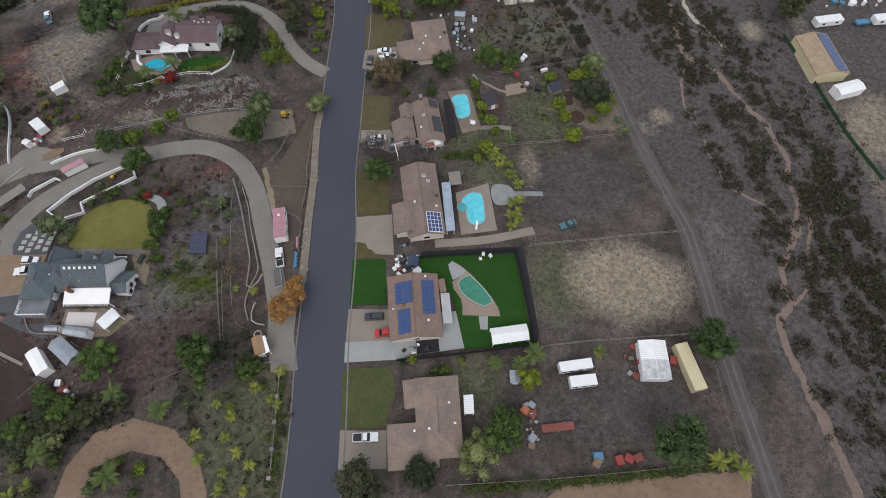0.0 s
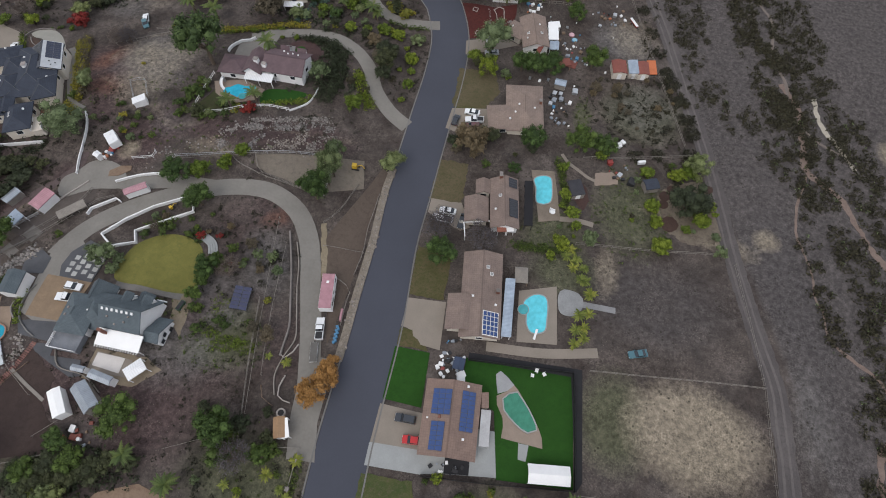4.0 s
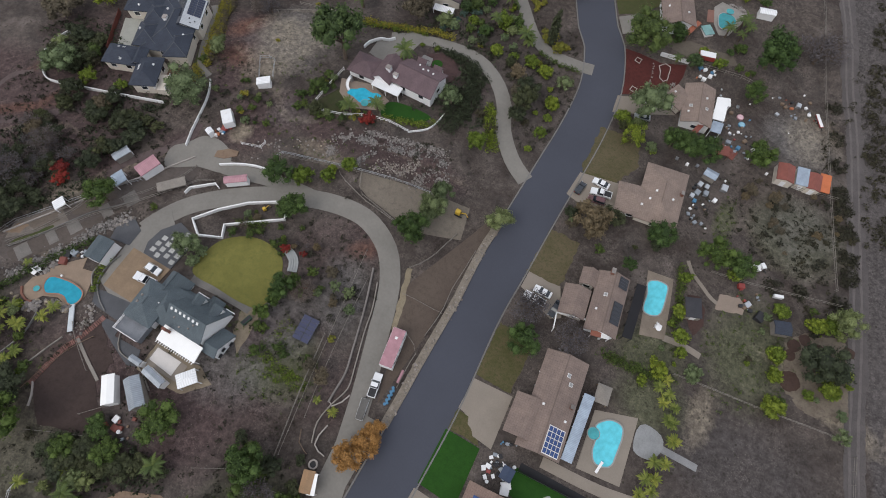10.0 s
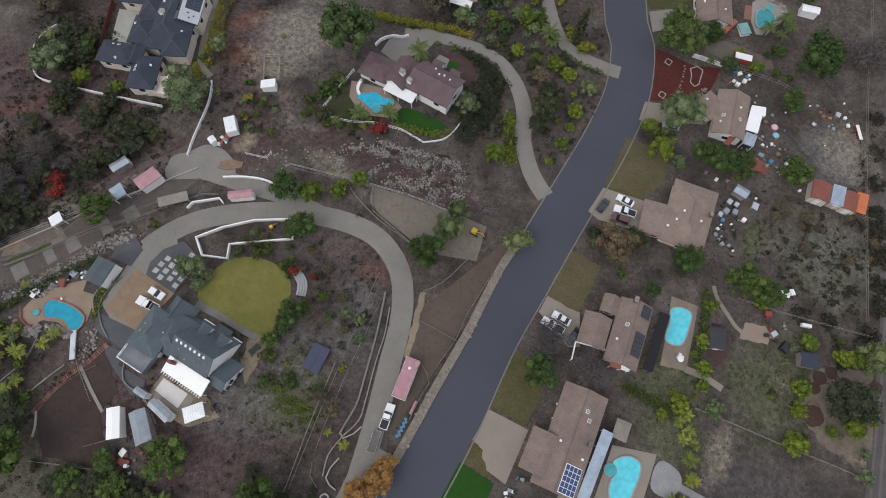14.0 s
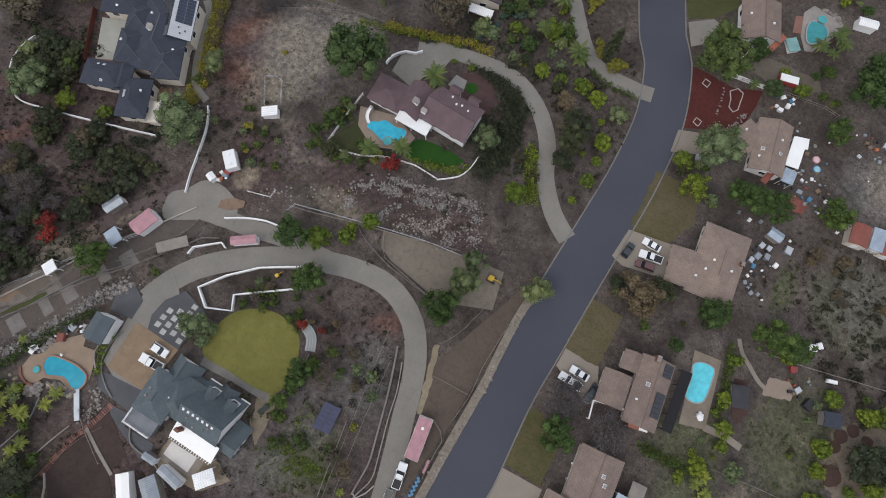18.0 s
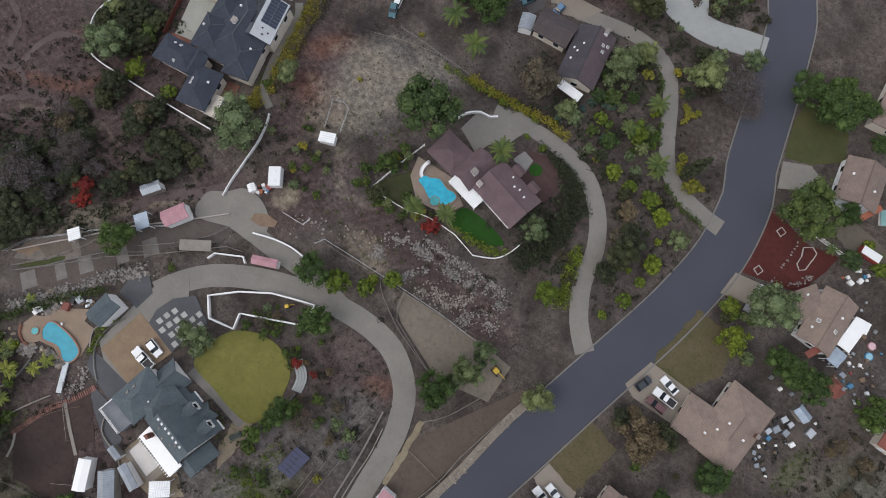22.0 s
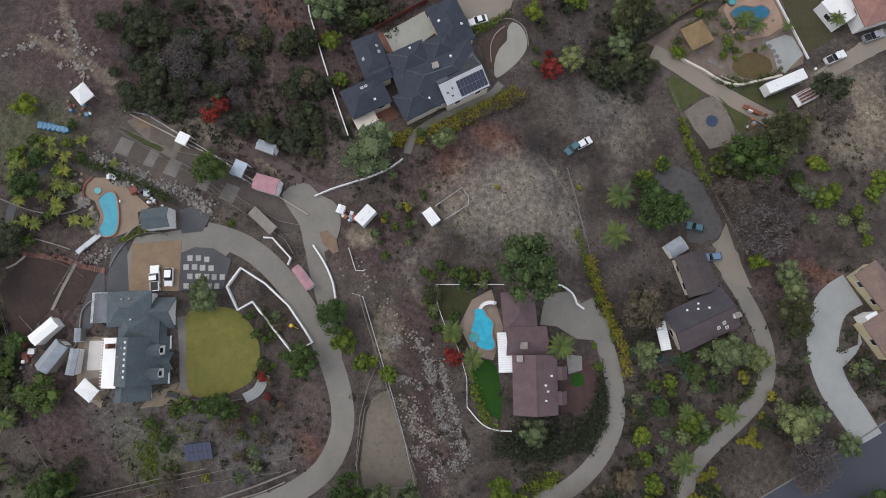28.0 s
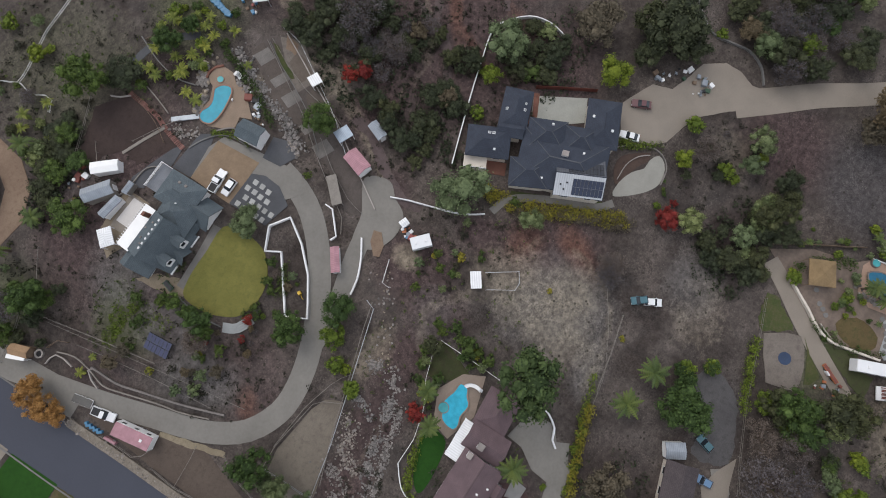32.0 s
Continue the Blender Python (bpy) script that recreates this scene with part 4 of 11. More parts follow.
drape("gravel_area", [(-122.3, 168.5), (-126.2, 173.2), (-123.7, 179.2), (-117.9, 182.7), (-109.9, 184.9), (-106.8, 180.0), (-108.1, 176.0), (-116.3, 175.8), (-119.6, 171.8)], patchy("dark_grey_gravel", (0.078, 0.074, 0.076), (0.10, 0.096, 0.097), (0.062, 0.058, 0.06)), 0.04, "dark grey gravel turning area behind the dark house", "driveway", wobble=0.9, curved=True)

drape("lawn", [(-6.3, 61.2), (2.4, 62.1), (3.0, 52.0), (3.0, 49.9), (-0.1, 51.1), (-0.9, 54.7), (-6.0, 55.7)], LAWN, 0.115, "artificial turf strip beside the house", "lawn")

drape("dirt_yard", [(-19.2, 195.5), (-13.8, 198.4), (-5.2, 199.2), (-0.7, 200.3), (1.7, 197.7), (-3.9, 194.2), (-12.8, 192.2), (-18.0, 192.6)], patchy("tan_drive_soil", (0.115, 0.098, 0.08), (0.14, 0.12, 0.10), (0.095, 0.08, 0.066)), 0.06, "tan earth drive behind the mulch garden", "yard", wobble=0.4)
drape("sandy_yard", [(38.8, 120.4), (42.4, 125.0), (51.5, 127.8), (55.2, 117.2), (56.9, 108.3), (47.1, 104.6), (41.0, 108.9)], patchy("pale_garden_sand", (0.13, 0.108, 0.085), (0.17, 0.142, 0.112), (0.085, 0.066, 0.055), 0.3), 0.05, "pale sandy garden with planted islands", "yard", wobble=1.2)
drape("mulch_bed", [(13.4, 118.8), (15.9, 119.7), (18.6, 117.4), (19.4, 112.9), (18.0, 109.2), (15.1, 112.8)], patchy("dark_red_mulch", (0.06, 0.036, 0.032), (0.075, 0.046, 0.04), (0.046, 0.03, 0.026)), 0.06, "dark red mulch bed beside the garden pavilion", "garden", wobble=0.5)



# ---- houses ----
def quad_plan(a, b, c):
    """A rectangle from two corners of one eave and the corner across: centre, half length, half width, unit axes."""
    a, b, c = (Vector((*p, 0)) for p in (a, b, c))
    u = (b - a).normalized()
    v = Vector((-u.y, u.x, 0))
    w = (c - b).dot(v)
    if w < 0:
        v, w = -v, -w
    length = (b - a).length
    return (a + b) / 2 + v * w / 2, length / 2, w / 2, u, v


def roof_mesh(hl, hw, eave, rise, kind, thick=0.22, end=0.0):
    """Roof over a rectangle along local x: gable, hip, shed or flat; uv in metres, u along the eaves."""
    bm = bmesh.new()
    uv = bm.loops.layers.uv.new("UVMap")
    if kind == "gable":
        ridge = [(-hl, 0), (hl, 0)]
    elif kind == "hip":
        k = max(0.02, hl - hw)
        ridge = [(-k, 0), (k, 0)]
    if kind in ("gable", "hip"):
        e = [(-hl, -hw, eave), (hl, -hw, eave), (hl, hw, eave), (-hl, hw, eave)]
        r = [(ridge[0][0], 0, eave + rise), (ridge[1][0], 0, eave + rise)]
        faces = [(e[0], e[1], r[1], r[0]), (e[2], e[3], r[0], r[1])]
        if kind == "hip":
            faces += [(e[1], e[2], r[1]), (e[3], e[0], r[0])]
    elif kind == "shed":
        faces = [((-hl, -hw, eave), (hl, -hw, eave), (hl, hw, eave + rise), (-hl, hw, eave + rise))]
    else:
        faces = [((-hl, -hw, eave), (hl, -hw, eave), (hl, hw, eave), (-hl, hw, eave))]
    for pts in faces:
        f = bm.faces.new([bm.verts.new(p) for p in pts])
        o, d = Vector(pts[0]), (Vector(pts[1]) - Vector(pts[0])).normalized()
        nrm = d.cross(Vector(pts[2]) - o).normalized()
        s = nrm.cross(d)
        for lp in f.loops:
            q = lp.vert.co - o
            lp[uv].uv = (q.dot(d) + 40, q.dot(s) + 40)
    bmesh.ops.remove_doubles(bm, verts=bm.verts[:], dist=1e-4)
    rim = [e for e in bm.edges if e.is_boundary]
    ext = bmesh.ops.extrude_edge_only(bm, edges=rim)
    lower = [v for v in ext["geom"] if isinstance(v, bmesh.types.BMVert)]
    for v in lower:
        v.co.z -= thick
    k = 0
    for pts in faces:
        bm.faces.new([bm.verts.new((x, y, z - thick)) for x, y, z in reversed(pts)])
    bmesh.ops.remove_doubles(bm, verts=bm.verts[:], dist=1e-4)
    bmesh.ops.recalc_face_normals(bm, faces=bm.faces[:])
    return bm


def opening(wall, name, m, w, h, frame_mat=None):
    """A framed window or door on a wall; m puts x along the wall, y outward, z up."""
    bm = bmesh.new()
    t = 0.09
    for x0, z0, x1, z1 in ((-w / 2 - t, -t, -w / 2, h + t), (w / 2, -t, w / 2 + t, h + t), (-w / 2, -t, w / 2, 0), (-w / 2, h, w / 2, h + t)):
        box(bm, x0, -0.05, z0, x1, 0.07, z1, m)
    f = part(name, bm, frame_mat or WHITE, wall)
    part("pane" if name == "window" else "door_leaf", boxed(-w / 2, -0.04, 0, w / 2, 0.025, h, m), GLASS if name == "window" else WHITE, f)
    return f


class Wing:
    """One rectangular wing of a house: walls, roof, windows."""

    def __init__(self, house, a, b, c, eave=3.0, rise=1.7, kind="gable", roof=None, wall=None, over=0.55, windows=True, lift=0.0, posts=False, flip=False):
        self.house = house
        cen, self.hl, self.hw, u, v = quad_plan(a, b, c)
        if self.hw > self.hl and kind in ("gable", "hip") and not flip:
            self.hl, self.hw, u, v = self.hw, self.hl, v, -u
        o = house.matrix_basis.translation
        self.m = Matrix.Translation((cen.x - o.x, cen.y - o.y, lift)) @ Matrix(((u.x, v.x, 0, 0), (u.y, v.y, 0, 0), (0, 0, 1, 0), (0, 0, 0, 1)))
        if (u.x * v.y - u.y * v.x) < 0:
            self.m = Matrix.Translation((cen.x - o.x, cen.y - o.y, lift)) @ Matrix(((u.x, -v.x, 0, 0), (u.y, -v.y, 0, 0), (0, 0, 1, 0), (0, 0, 0, 1)))
        self.eave, self.rise, self.kind = eave, rise, kind
        paved([((self.m @ Vector((sx * self.hl, sy * self.hw, 0))).x + o.x, (self.m @ Vector((sx * self.hl, sy * self.hw, 0))).y + o.y) for sx, sy in ((-1, -1), (1, -1), (1, 1), (-1, 1))])
        bm = roof_mesh(self.hl, self.hw, eave, rise, kind)
        bm.transform(self.m)
        self.roof = part("roof", bm, roof, house)
        x, y = self.hl - over, self.hw - over
        if posts:
            for px in np.linspace(-x, x, max(2, int(self.hl / 1.8) + 1)):
                for py in (-y, y):
                    part("post", boxed(px - 0.08, py - 0.08, -1.0 - lift, px + 0.08, py + 0.08, eave - 0.2 + (rise * (py + self.hw) / (2 * self.hw) if kind == "shed" else 0), self.m), posts, house)
            return
        bm = bmesh.new()
        top = eave - 0.12 + (rise * over / self.hw if kind == "gable" else 0)
        sec = [(-y, -1.5 - lift), (y, -1.5 - lift), (y, top), (-y, top)]
        if kind == "gable":
            sec = [(-y, -1.5 - lift), (y, -1.5 - lift), (y, top - 0.12), (0, eave + rise - 0.24), (-y, top - 0.12)]
        lo, hi = ([bm.verts.new((s, q, z)) for q, z in sec] for s in (-x, x))
        bm.faces.new(lo[::-1]), bm.faces.new(hi)
        for i in range(len(sec)):
            j = (i + 1) % len(sec)
            bm.faces.new((lo[i], lo[j], hi[j], hi[i]))
        bmesh.ops.recalc_face_normals(bm, faces=bm.faces[:])
        bm.transform(self.m)
        self.wall = part("wall", bm, wall or STUCCO, house)
        if windows:
            for side, half, across in ((-90, y, x), (90, y, x)):
                k = max(1, int(across * 2 / 4.2))
                for i in range(k):
                    s = (i + 0.5) / k * 2 - 1
                    mm = self.m @ pose(s * across, -y if side < 0 else y, max(0.9, eave - 2.1), 0, 0, 180 if side < 0 else 0)
                    opening(self.wall, "window", mm, 1.5, 1.2)
            for sx in (-1, 1):
                mm = self.m @ pose(sx * x, 0, max(0.9, eave - 2.1), 0, 0, -90 if sx > 0 else 90)
                opening(self.wall, "window", mm, 1.6, 1.2)

    def slope(self, side, s, v, up=0.0):
        """A frame on the roof: side -1 or 1 across, s along -1..1, v 0 at the eave to 1 at the ridge."""
        a = math.atan2(self.rise, self.hw) if self.kind != "flat" else 0
        y = side * self.hw * (1 - v)
        z = self.eave + (self.rise * v if self.kind != "flat" else 0)
        return self.m @ Matrix.Translation((s * self.hl, y, z)) @ Matrix.Rotation(-side * a, 4, "X") @ Matrix.Translation((0, 0, up))

    def solar(self, side, s0, s1, v0, v1, cols, rows, mat=None, frame_mat=None, gap=0.03):
        mat = mat or SOLAR
        run = math.hypot(self.hw, self.rise)
        w, h = (s1 - s0) * self.hl / cols - gap, (v1 - v0) * run / rows - gap
        pane, rim = bmesh.new(), bmesh.new()
        box(rim, -w / 2, -h / 2, 0, w / 2, h / 2, 0.045)
        box(pane, -w / 2 + 0.04, -h / 2 + 0.04, 0.02, w / 2 - 0.04, h / 2 - 0.04, 0.055)
        mr, mp = bpy.data.meshes.new("solar_panel"), bpy.data.meshes.new("cell_glass")
        rim.to_mesh(mr), pane.to_mesh(mp)
        mr.materials.append(frame_mat or SOLAR_FRAME), mp.materials.append(mat)
        for i in range(cols):
            for j in range(rows):
                m = self.slope(side, s0 + (i + 0.5) / cols * (s1 - s0), v0 + (j + 0.5) / rows * (v1 - v0), 0.1)
                p = shared("solar_panel", mr, self.house, m)
                shared("cell_glass", mp, p, Matrix())

    def vent(self, side, s, v, w=0.5, h=0.35, mat=None):
        part("roof_vent", boxed(-w / 2, -w / 2, -0.2, w / 2, w / 2, h, self.slope(side, s, v), bevel=0.04), mat or WHITE, self.house)

    def skylight(self, side, s, v, w=0.9, d=0.9):
        m = self.slope(side, s, v)
        f = part("skylight", boxed(-w / 2, -d / 2, -0.1, w / 2, d / 2, 0.12, m), WHITE, self.house)
        part("pane", boxed(-w / 2 + 0.08, -d / 2 + 0.08, 0.1, w / 2 - 0.08, d / 2 - 0.08, 0.15, m), PALE_CONC, f)

    def chimney(self, side, s, v, w=1.0, d=0.8, h=1.6, mat=None):
        m = self.m @ Matrix.Translation((s * self.hl, side * self.hw * (1 - v), 0))
        z = self.eave + self.rise * v
        c = part("chimney", boxed(-w / 2, -d / 2, 0.5, w / 2, d / 2, z + h, m), mat or BRICK, self.house)
        part("cap", boxed(-w / 2 - 0.08, -d / 2 - 0.08, z + h, w / 2 + 0.08, d / 2 + 0.08, z + h + 0.12, m), STONE, c)

    def sheet(self, name, side, s0, s1, v0, v1, mat):
        """A metal sheet laid over part of one slope."""
        run = math.hypot(self.hw, self.rise)
        w, d = (s1 - s0) * self.hl / 2, (v1 - v0) * run / 2
        bm = boxed(-w, -d, 0.02, w, d, 0.09)
        uv = bm.loops.layers.uv.verify()
        for f in bm.faces:
            for lp in f.loops:
                lp[uv].uv = (lp.vert.co.x, lp.vert.co.y)
        bm.transform(self.slope(side, (s0 + s1) / 2, (v0 + v1) / 2))
        part(name, bm, mat, self.house)

    def hip_caps(self, mat):
        """Cap tiles along the four hips."""
        k = max(0.02, self.hl - self.hw)
        for sx in (-1, 1):
            for sy in (-1, 1):
                a, b = Vector((sx * self.hl, sy * self.hw, self.eave)), Vector((sx * k, 0, self.eave + self.rise + 0.02))
                bm = rod(bmesh.new(), a, b, 0.09, 6)
                bm.transform(self.m)
                part("hip_cap", bm, mat, self.house)

    def ridge_cap(self, mat):
        part("ridge_cap", boxed(-self.hl + (self.hw if self.kind == "hip" else 0), -0.14, self.eave + self.rise - 0.04, self.hl - (self.hw if self.kind == "hip" else 0), 0.14, self.eave + self.rise + 0.07, self.m), mat, self.house)


def saltbox(house, x0, x1, line, roof, wall, thick=0.2):
    """A wing whose ridge runs along x; line gives (y, height) at the south eave, the ridge and the north eave."""
    o = house.matrix_basis.translation
    paved([(x0, line[0][0]), (x1, line[0][0]), (x1, line[2][0]), (x0, line[2][0])])
    bm = bmesh.new()
    uv = bm.loops.layers.uv.new("UVMap")
    for (ya, za), (yb, zb) in zip(line, line[1:]):
        run = math.hypot(yb - ya, zb - za)
        top = [(x0, ya, za), (x1, ya, za), (x1, yb, zb), (x0, yb, zb)]
        for lift in (0.0, -thick):
            f = bm.faces.new([bm.verts.new((x - o.x, y - o.y, z + lift)) for x, y, z in top])
            for lp, q in zip(f.loops, ((0, 0), (x1 - x0, 0), (x1 - x0, run), (0, run))):
                lp[uv].uv = (q[0] + 40, q[1] + 40)
    bmesh.ops.remove_doubles(bm, verts=bm.verts[:], dist=1e-4)
    lo = {v: min(bm.verts, key=lambda w: (w.co.xy - v.co.xy).length + abs(w.co.z - v.co.z + thick)) for v in bm.verts}
    for e in [e for e in bm.edges if e.is_boundary]:
        a, b = e.verts
        if lo[a] is not a and lo[b] is not b and abs(lo[a].co.z - a.co.z + thick) < 1e-3 and abs(lo[b].co.z - b.co.z + thick) < 1e-3:
            bm.faces.new((a, b, lo[b], lo[a]))
    bmesh.ops.recalc_face_normals(bm, faces=bm.faces[:])
    part("roof", bm, roof, house)
    (ya, za), (yr, zr), (yb, zb) = line
    sec = [(ya + 0.4, -1.5), (yb - 0.5, -1.5), (yb - 0.5, zb - 0.25 + 0.5 * (zr - zb) / (yb - yr)), (yr, zr - 0.25), (ya + 0.4, za - 0.25 + 0.4 * (zr - za) / (yr - ya))]
    bm = bmesh.new()
    ends = [[bm.verts.new((x - o.x, y - o.y, z)) for y, z in sec] for x in (x0 + 0.35, x1 - 0.35)]
    bm.faces.new(ends[0][::-1]), bm.faces.new(ends[1])
    for i in range(5):
        j = (i + 1) % 5
        bm.faces.new((ends[0][i], ends[0][j], ends[1][j], ends[1][i]))
    bmesh.ops.recalc_face_normals(bm, faces=bm.faces[:])
    part("wall", bm, wall, house)


def house(x, y, label, lift=0.0):
    return thing("house", x, y, label, "house", lift=lift)


def garage(w, sx, width=4.8):
    """A sectional garage door in an end wall of a wing."""
    x = w.hl - 0.55
    m = w.m @ pose(sx * x, 0, -0.2, 0, 0, -90 if sx > 0 else 90)
    opening(w.wall, "garage_door", m, width, 2.2)


# brown-tiled house in the south
h = house(*(-3.6, 19.1), "brown-tiled hipped house with a two-car garage")
w = Wing(h, (-7.0, 28.7), (-6.1, 11.1), (3.9, 12.3), 3.0, 1.9, "hip", TILE_GREY)
w.vent(1, -0.3, 0.5), w.vent(1, 0.2, 0.3), w.vent(-1, 0.3, 0.6), w.ridge_cap(TILE_BROWN)
w = Wing(h, (-12.9, 18.5), (-12.3, 9.0), (-1.3, 9.8), 3.0, 1.7, "hip", TILE_GREY)
w.vent(1, 0.1, 0.4), garage(w, -1)
Wing(h, (-9.7, 28.2), (-9.0, 21.8), (-2.9, 22.7), 3.0, 1.3, "hip", TILE_GREY)
# solar-roofed house beside the artificial turf
h = house(*(-7.1, 46.2), "brown-roofed house covered with blue solar panels")
w = Wing(h, (-14.1, 53.9), (-12.9, 37.4), (-0.3, 38.7), 3.0, 2.1, "gable", TILE_RED)
SW = 1 if (w.m @ Vector((0, 1, 0))).x < w.m.translation.x else -1
SN = 1 if (w.m @ Vector((1, 0, 0))).y > w.m.translation.y else -1
w.solar(SW, *sorted((SN * 0.06, SN * 0.74)), 0.3, 0.97, 5, 3), w.solar(SW, *sorted((-SN * 0.86, -SN * 0.12)), 0.36, 0.84, 6, 2), w.solar(-SW, *sorted((-SN * 0.3, SN * 0.76)), 0.2, 0.68, 9, 2)
w.vent(SW, 0.0, 0.62, 0.6, 0.3, BRICK), w.vent(-SW, -SN * 0.5, 0.5), w.vent(-SW, SN * 0.88, 0.5), w.vent(SW, -SN * 0.05, 0.2, 0.35), w.ridge_cap(TILE_RED)
w = Wing(h, (-0.8, 49.6), (-0.1, 41.8), (2.1, 42.0), 2.6, 0.4, "flat", plain("pale_patio_roof", (0.36, 0.36, 0.37), 0.7), posts=WHITE, over=0.25)
w = Wing(h, (-1.4, 53.2), (-0.8, 49.8), (0.8, 50.0), 2.8, 0.5, "shed", TILE_RED, over=0.2, windows=False)
# pool house C: brown roof, solar grid, metal patio cover
h = house(*(-6.4, 77.2), "long brown-tiled house with a blue solar array and metal patio cover")
w = Wing(h, (-11.8, 87.6), (-9.1, 65.0), (0.8, 66.5), 3.0, 2.0, "gable", TILE_BROWN)
SOLAR_SIDE = 1 if (w.m @ Vector((0, 1, 0))).x > w.m.translation.x else -1
END = 1 if (w.m @ Vector((1, 0, 0))).y < w.m.translation.y else -1
w.sheet("panel_rack", SOLAR_SIDE, *sorted((END * 0.42, END * 0.96)), 0.13, 0.9, WHITE)
w.solar(SOLAR_SIDE, *sorted((END * 0.43, END * 0.95)), 0.145, 0.885, 5, 4, None, SOLAR_FRAME, 0.14)
w.skylight(SOLAR_SIDE, -END * 0.45, 0.55), w.skylight(SOLAR_SIDE, -END * 0.6, 0.75), w.vent(SOLAR_SIDE, END * 0.25, 0.3), w.vent(-SOLAR_SIDE, END * 0.1, 0.6), w.ridge_cap(TILE_BROWN)
w.chimney(SOLAR_SIDE, -END * 0.05, 0.2, 0.8, 0.8, 1.4)
w = Wing(h, (-13.6, 75.5), (-12.7, 66.3), (-4.3, 67.5), 3.0, 1.5, "gable", TILE_BROWN)
w = Wing(h, (-0.2, 82.6), (0.9, 67.3), (3.3, 67.5), 2.6, 0.3, "shed", BLUE_RIB, posts=WHITE, over=0.3)
# pool house D
h = house(*(-5.8, 104.3), "brown-tiled house with black solar heating panels on the roof")
w = Wing(h, (-9.0, 112.0), (-6.5, 96.3), (1.2, 97.7), 3.0, 2.0, "gable", TILE_BROWN, WHITE)
SD = 1 if (w.m @ Vector((0, 1, 0))).x > w.m.translation.x else -1
EN = 1 if (w.m @ Vector((1, 0, 0))).y > w.m.translation.y else -1
w.solar(SD, *sorted((EN * 0.56, EN * 0.94)), 0.10, 0.72, 4, 1, SOLAR_BLACK, BLACK), w.solar(SD, *sorted((-EN * 0.62, EN * 0.1)), 0.08, 0.72, 5, 1, SOLAR_BLACK, BLACK)
w.skylight(-SD, EN * 0.2, 0.7), w.chimney(-SD, EN * 0.97, 0.75, 1.3, 0.8, 1.2), w.vent(-SD, -0.3 * EN, 0.4), w.ridge_cap(TILE_BROWN)
w = Wing(h, (-14.9, 104.8), (-13.6, 97.0), (-7.1, 97.9), 3.0, 1.5, "gable", TILE_BROWN)
Wing(h, (-12.8, 110.9), (-12.1, 106.3), (-7.9, 107.2), 3.0, 1.3, "gable", TILE_BROWN)
Wing(h, (0.6, 113.5), (2.3, 99.2), (4.5, 99.8), 2.6, 0.2, "shed", plain("black_shade_cloth", (0.012, 0.012, 0.015), 0.9, vary=0.2), posts=BLACK, over=0.2)
for a, b in (((-13.6, 96.9), (-5.6, 99.0)), ((-13.6, 96.9), (-12.6, 92.8)), ((-5.6, 99.0), (-2.2, 97.6))):
    p, q = Vector((a[0] + 5.8, a[1] - 104.3, 2.6)), Vector((b[0] + 5.8, b[1] - 104.3, 2.6))
    d = q - p
    part("pergola_beam", boxed(-d.length / 2, -0.14, -0.15, d.length / 2, 0.14, 0.15, Matrix.Translation((p + q) / 2) @ d.to_track_quat("X", "Z").to_matrix().to_4x4()), WHITE, h)
    part("post", boxed(q.x - 0.08, q.y - 0.08, -0.5, q.x + 0.08, q.y + 0.08, 2.5), WHITE, h)
Wing(h, (-4.8, 97.6), (-2.4, 98.2), (-2.0, 96.4), 2.6, 0.15, "shed", plain("terracotta_awning", (0.26, 0.10, 0.07), 0.8), posts=WHITE, over=0.15)
Wing(h, (-2.3, 97.8), (-0.4, 98.3), (-0.2, 96.9), 2.5, 0.15, "shed", WHITE, posts=WHITE, over=0.15)
# house F
h = house(*(-3.4, 140.7), "grey-brown tiled house with a yard full of stored goods")
w = Wing(h, (-9.8, 148.2), (-7.3, 130.4), (3.8, 132.4), 3.0, 2.0, "hip", TILE_GREY)
w.vent(1, 0.1, 0.5), w.vent(-1, 0.3, 0.5), w.vent(-1, 0.0, 0.7), w.chimney(1, -0.2, 0.15, 0.9, 0.7, 1.2), w.ridge_cap(TILE_GREY)
w = Wing(h, (-14.4, 138.8), (-12.3, 129.8), (-3.9, 131.9), 3.0, 1.6, "hip", TILE_GREY)
w.vent(1, 0.3, 0.5)
# house G
h = house(*(-4.4, 175.7), "brown-roofed house with white patio covers")
w = Wing(h, (-10.0, 180.7), (-6.9, 166.6), (1.6, 169.2), 3.1, 1.7, "gable", TILE_GREY, WHITE, flip=True)
w.skylight(1, 0.2, 0.5), w.skylight(-1, 0.2, 0.5), w.vent(1, -0.3, 0.6), w.vent(-1, 0.5, 0.4), w.ridge_cap(TILE_GREY)
w = Wing(h, (-14.5, 172.9), (-8.2, 170.2), (-9.6, 178.4), 2.9, 1.3, "hip", TILE_GREY)
w.vent(1, 0.0, 0.5)
PATIO_SHEET = plain("white_patio_sheet", (0.76, 0.77, 0.78), 0.6, vary=0.06)
Wing(h, (-0.1, 180.9), (1.0, 172.6), (4.2, 173.6), 2.60, 0.2, "shed", PATIO_SHEET, posts=WHITE, over=0.2)
Wing(h, (0.4, 181.2), (1.2, 178.4), (4.3, 179.3), 2.45, 0.2, "shed", PATIO_SHEET, posts=WHITE, over=0.2)
Wing(h, (1.5, 172.1), (1.7, 168.2), (4.7, 168.8), 2.60, 0.2, "shed", BLUE_RIB, posts=WHITE, over=0.2)
Wing(h, (-1.2, 171.3), (-2.7, 165.3), (-1.2, 165.0), 2.9, 0.2, "shed", RUST_RIB, posts=WOOD, over=0.2)
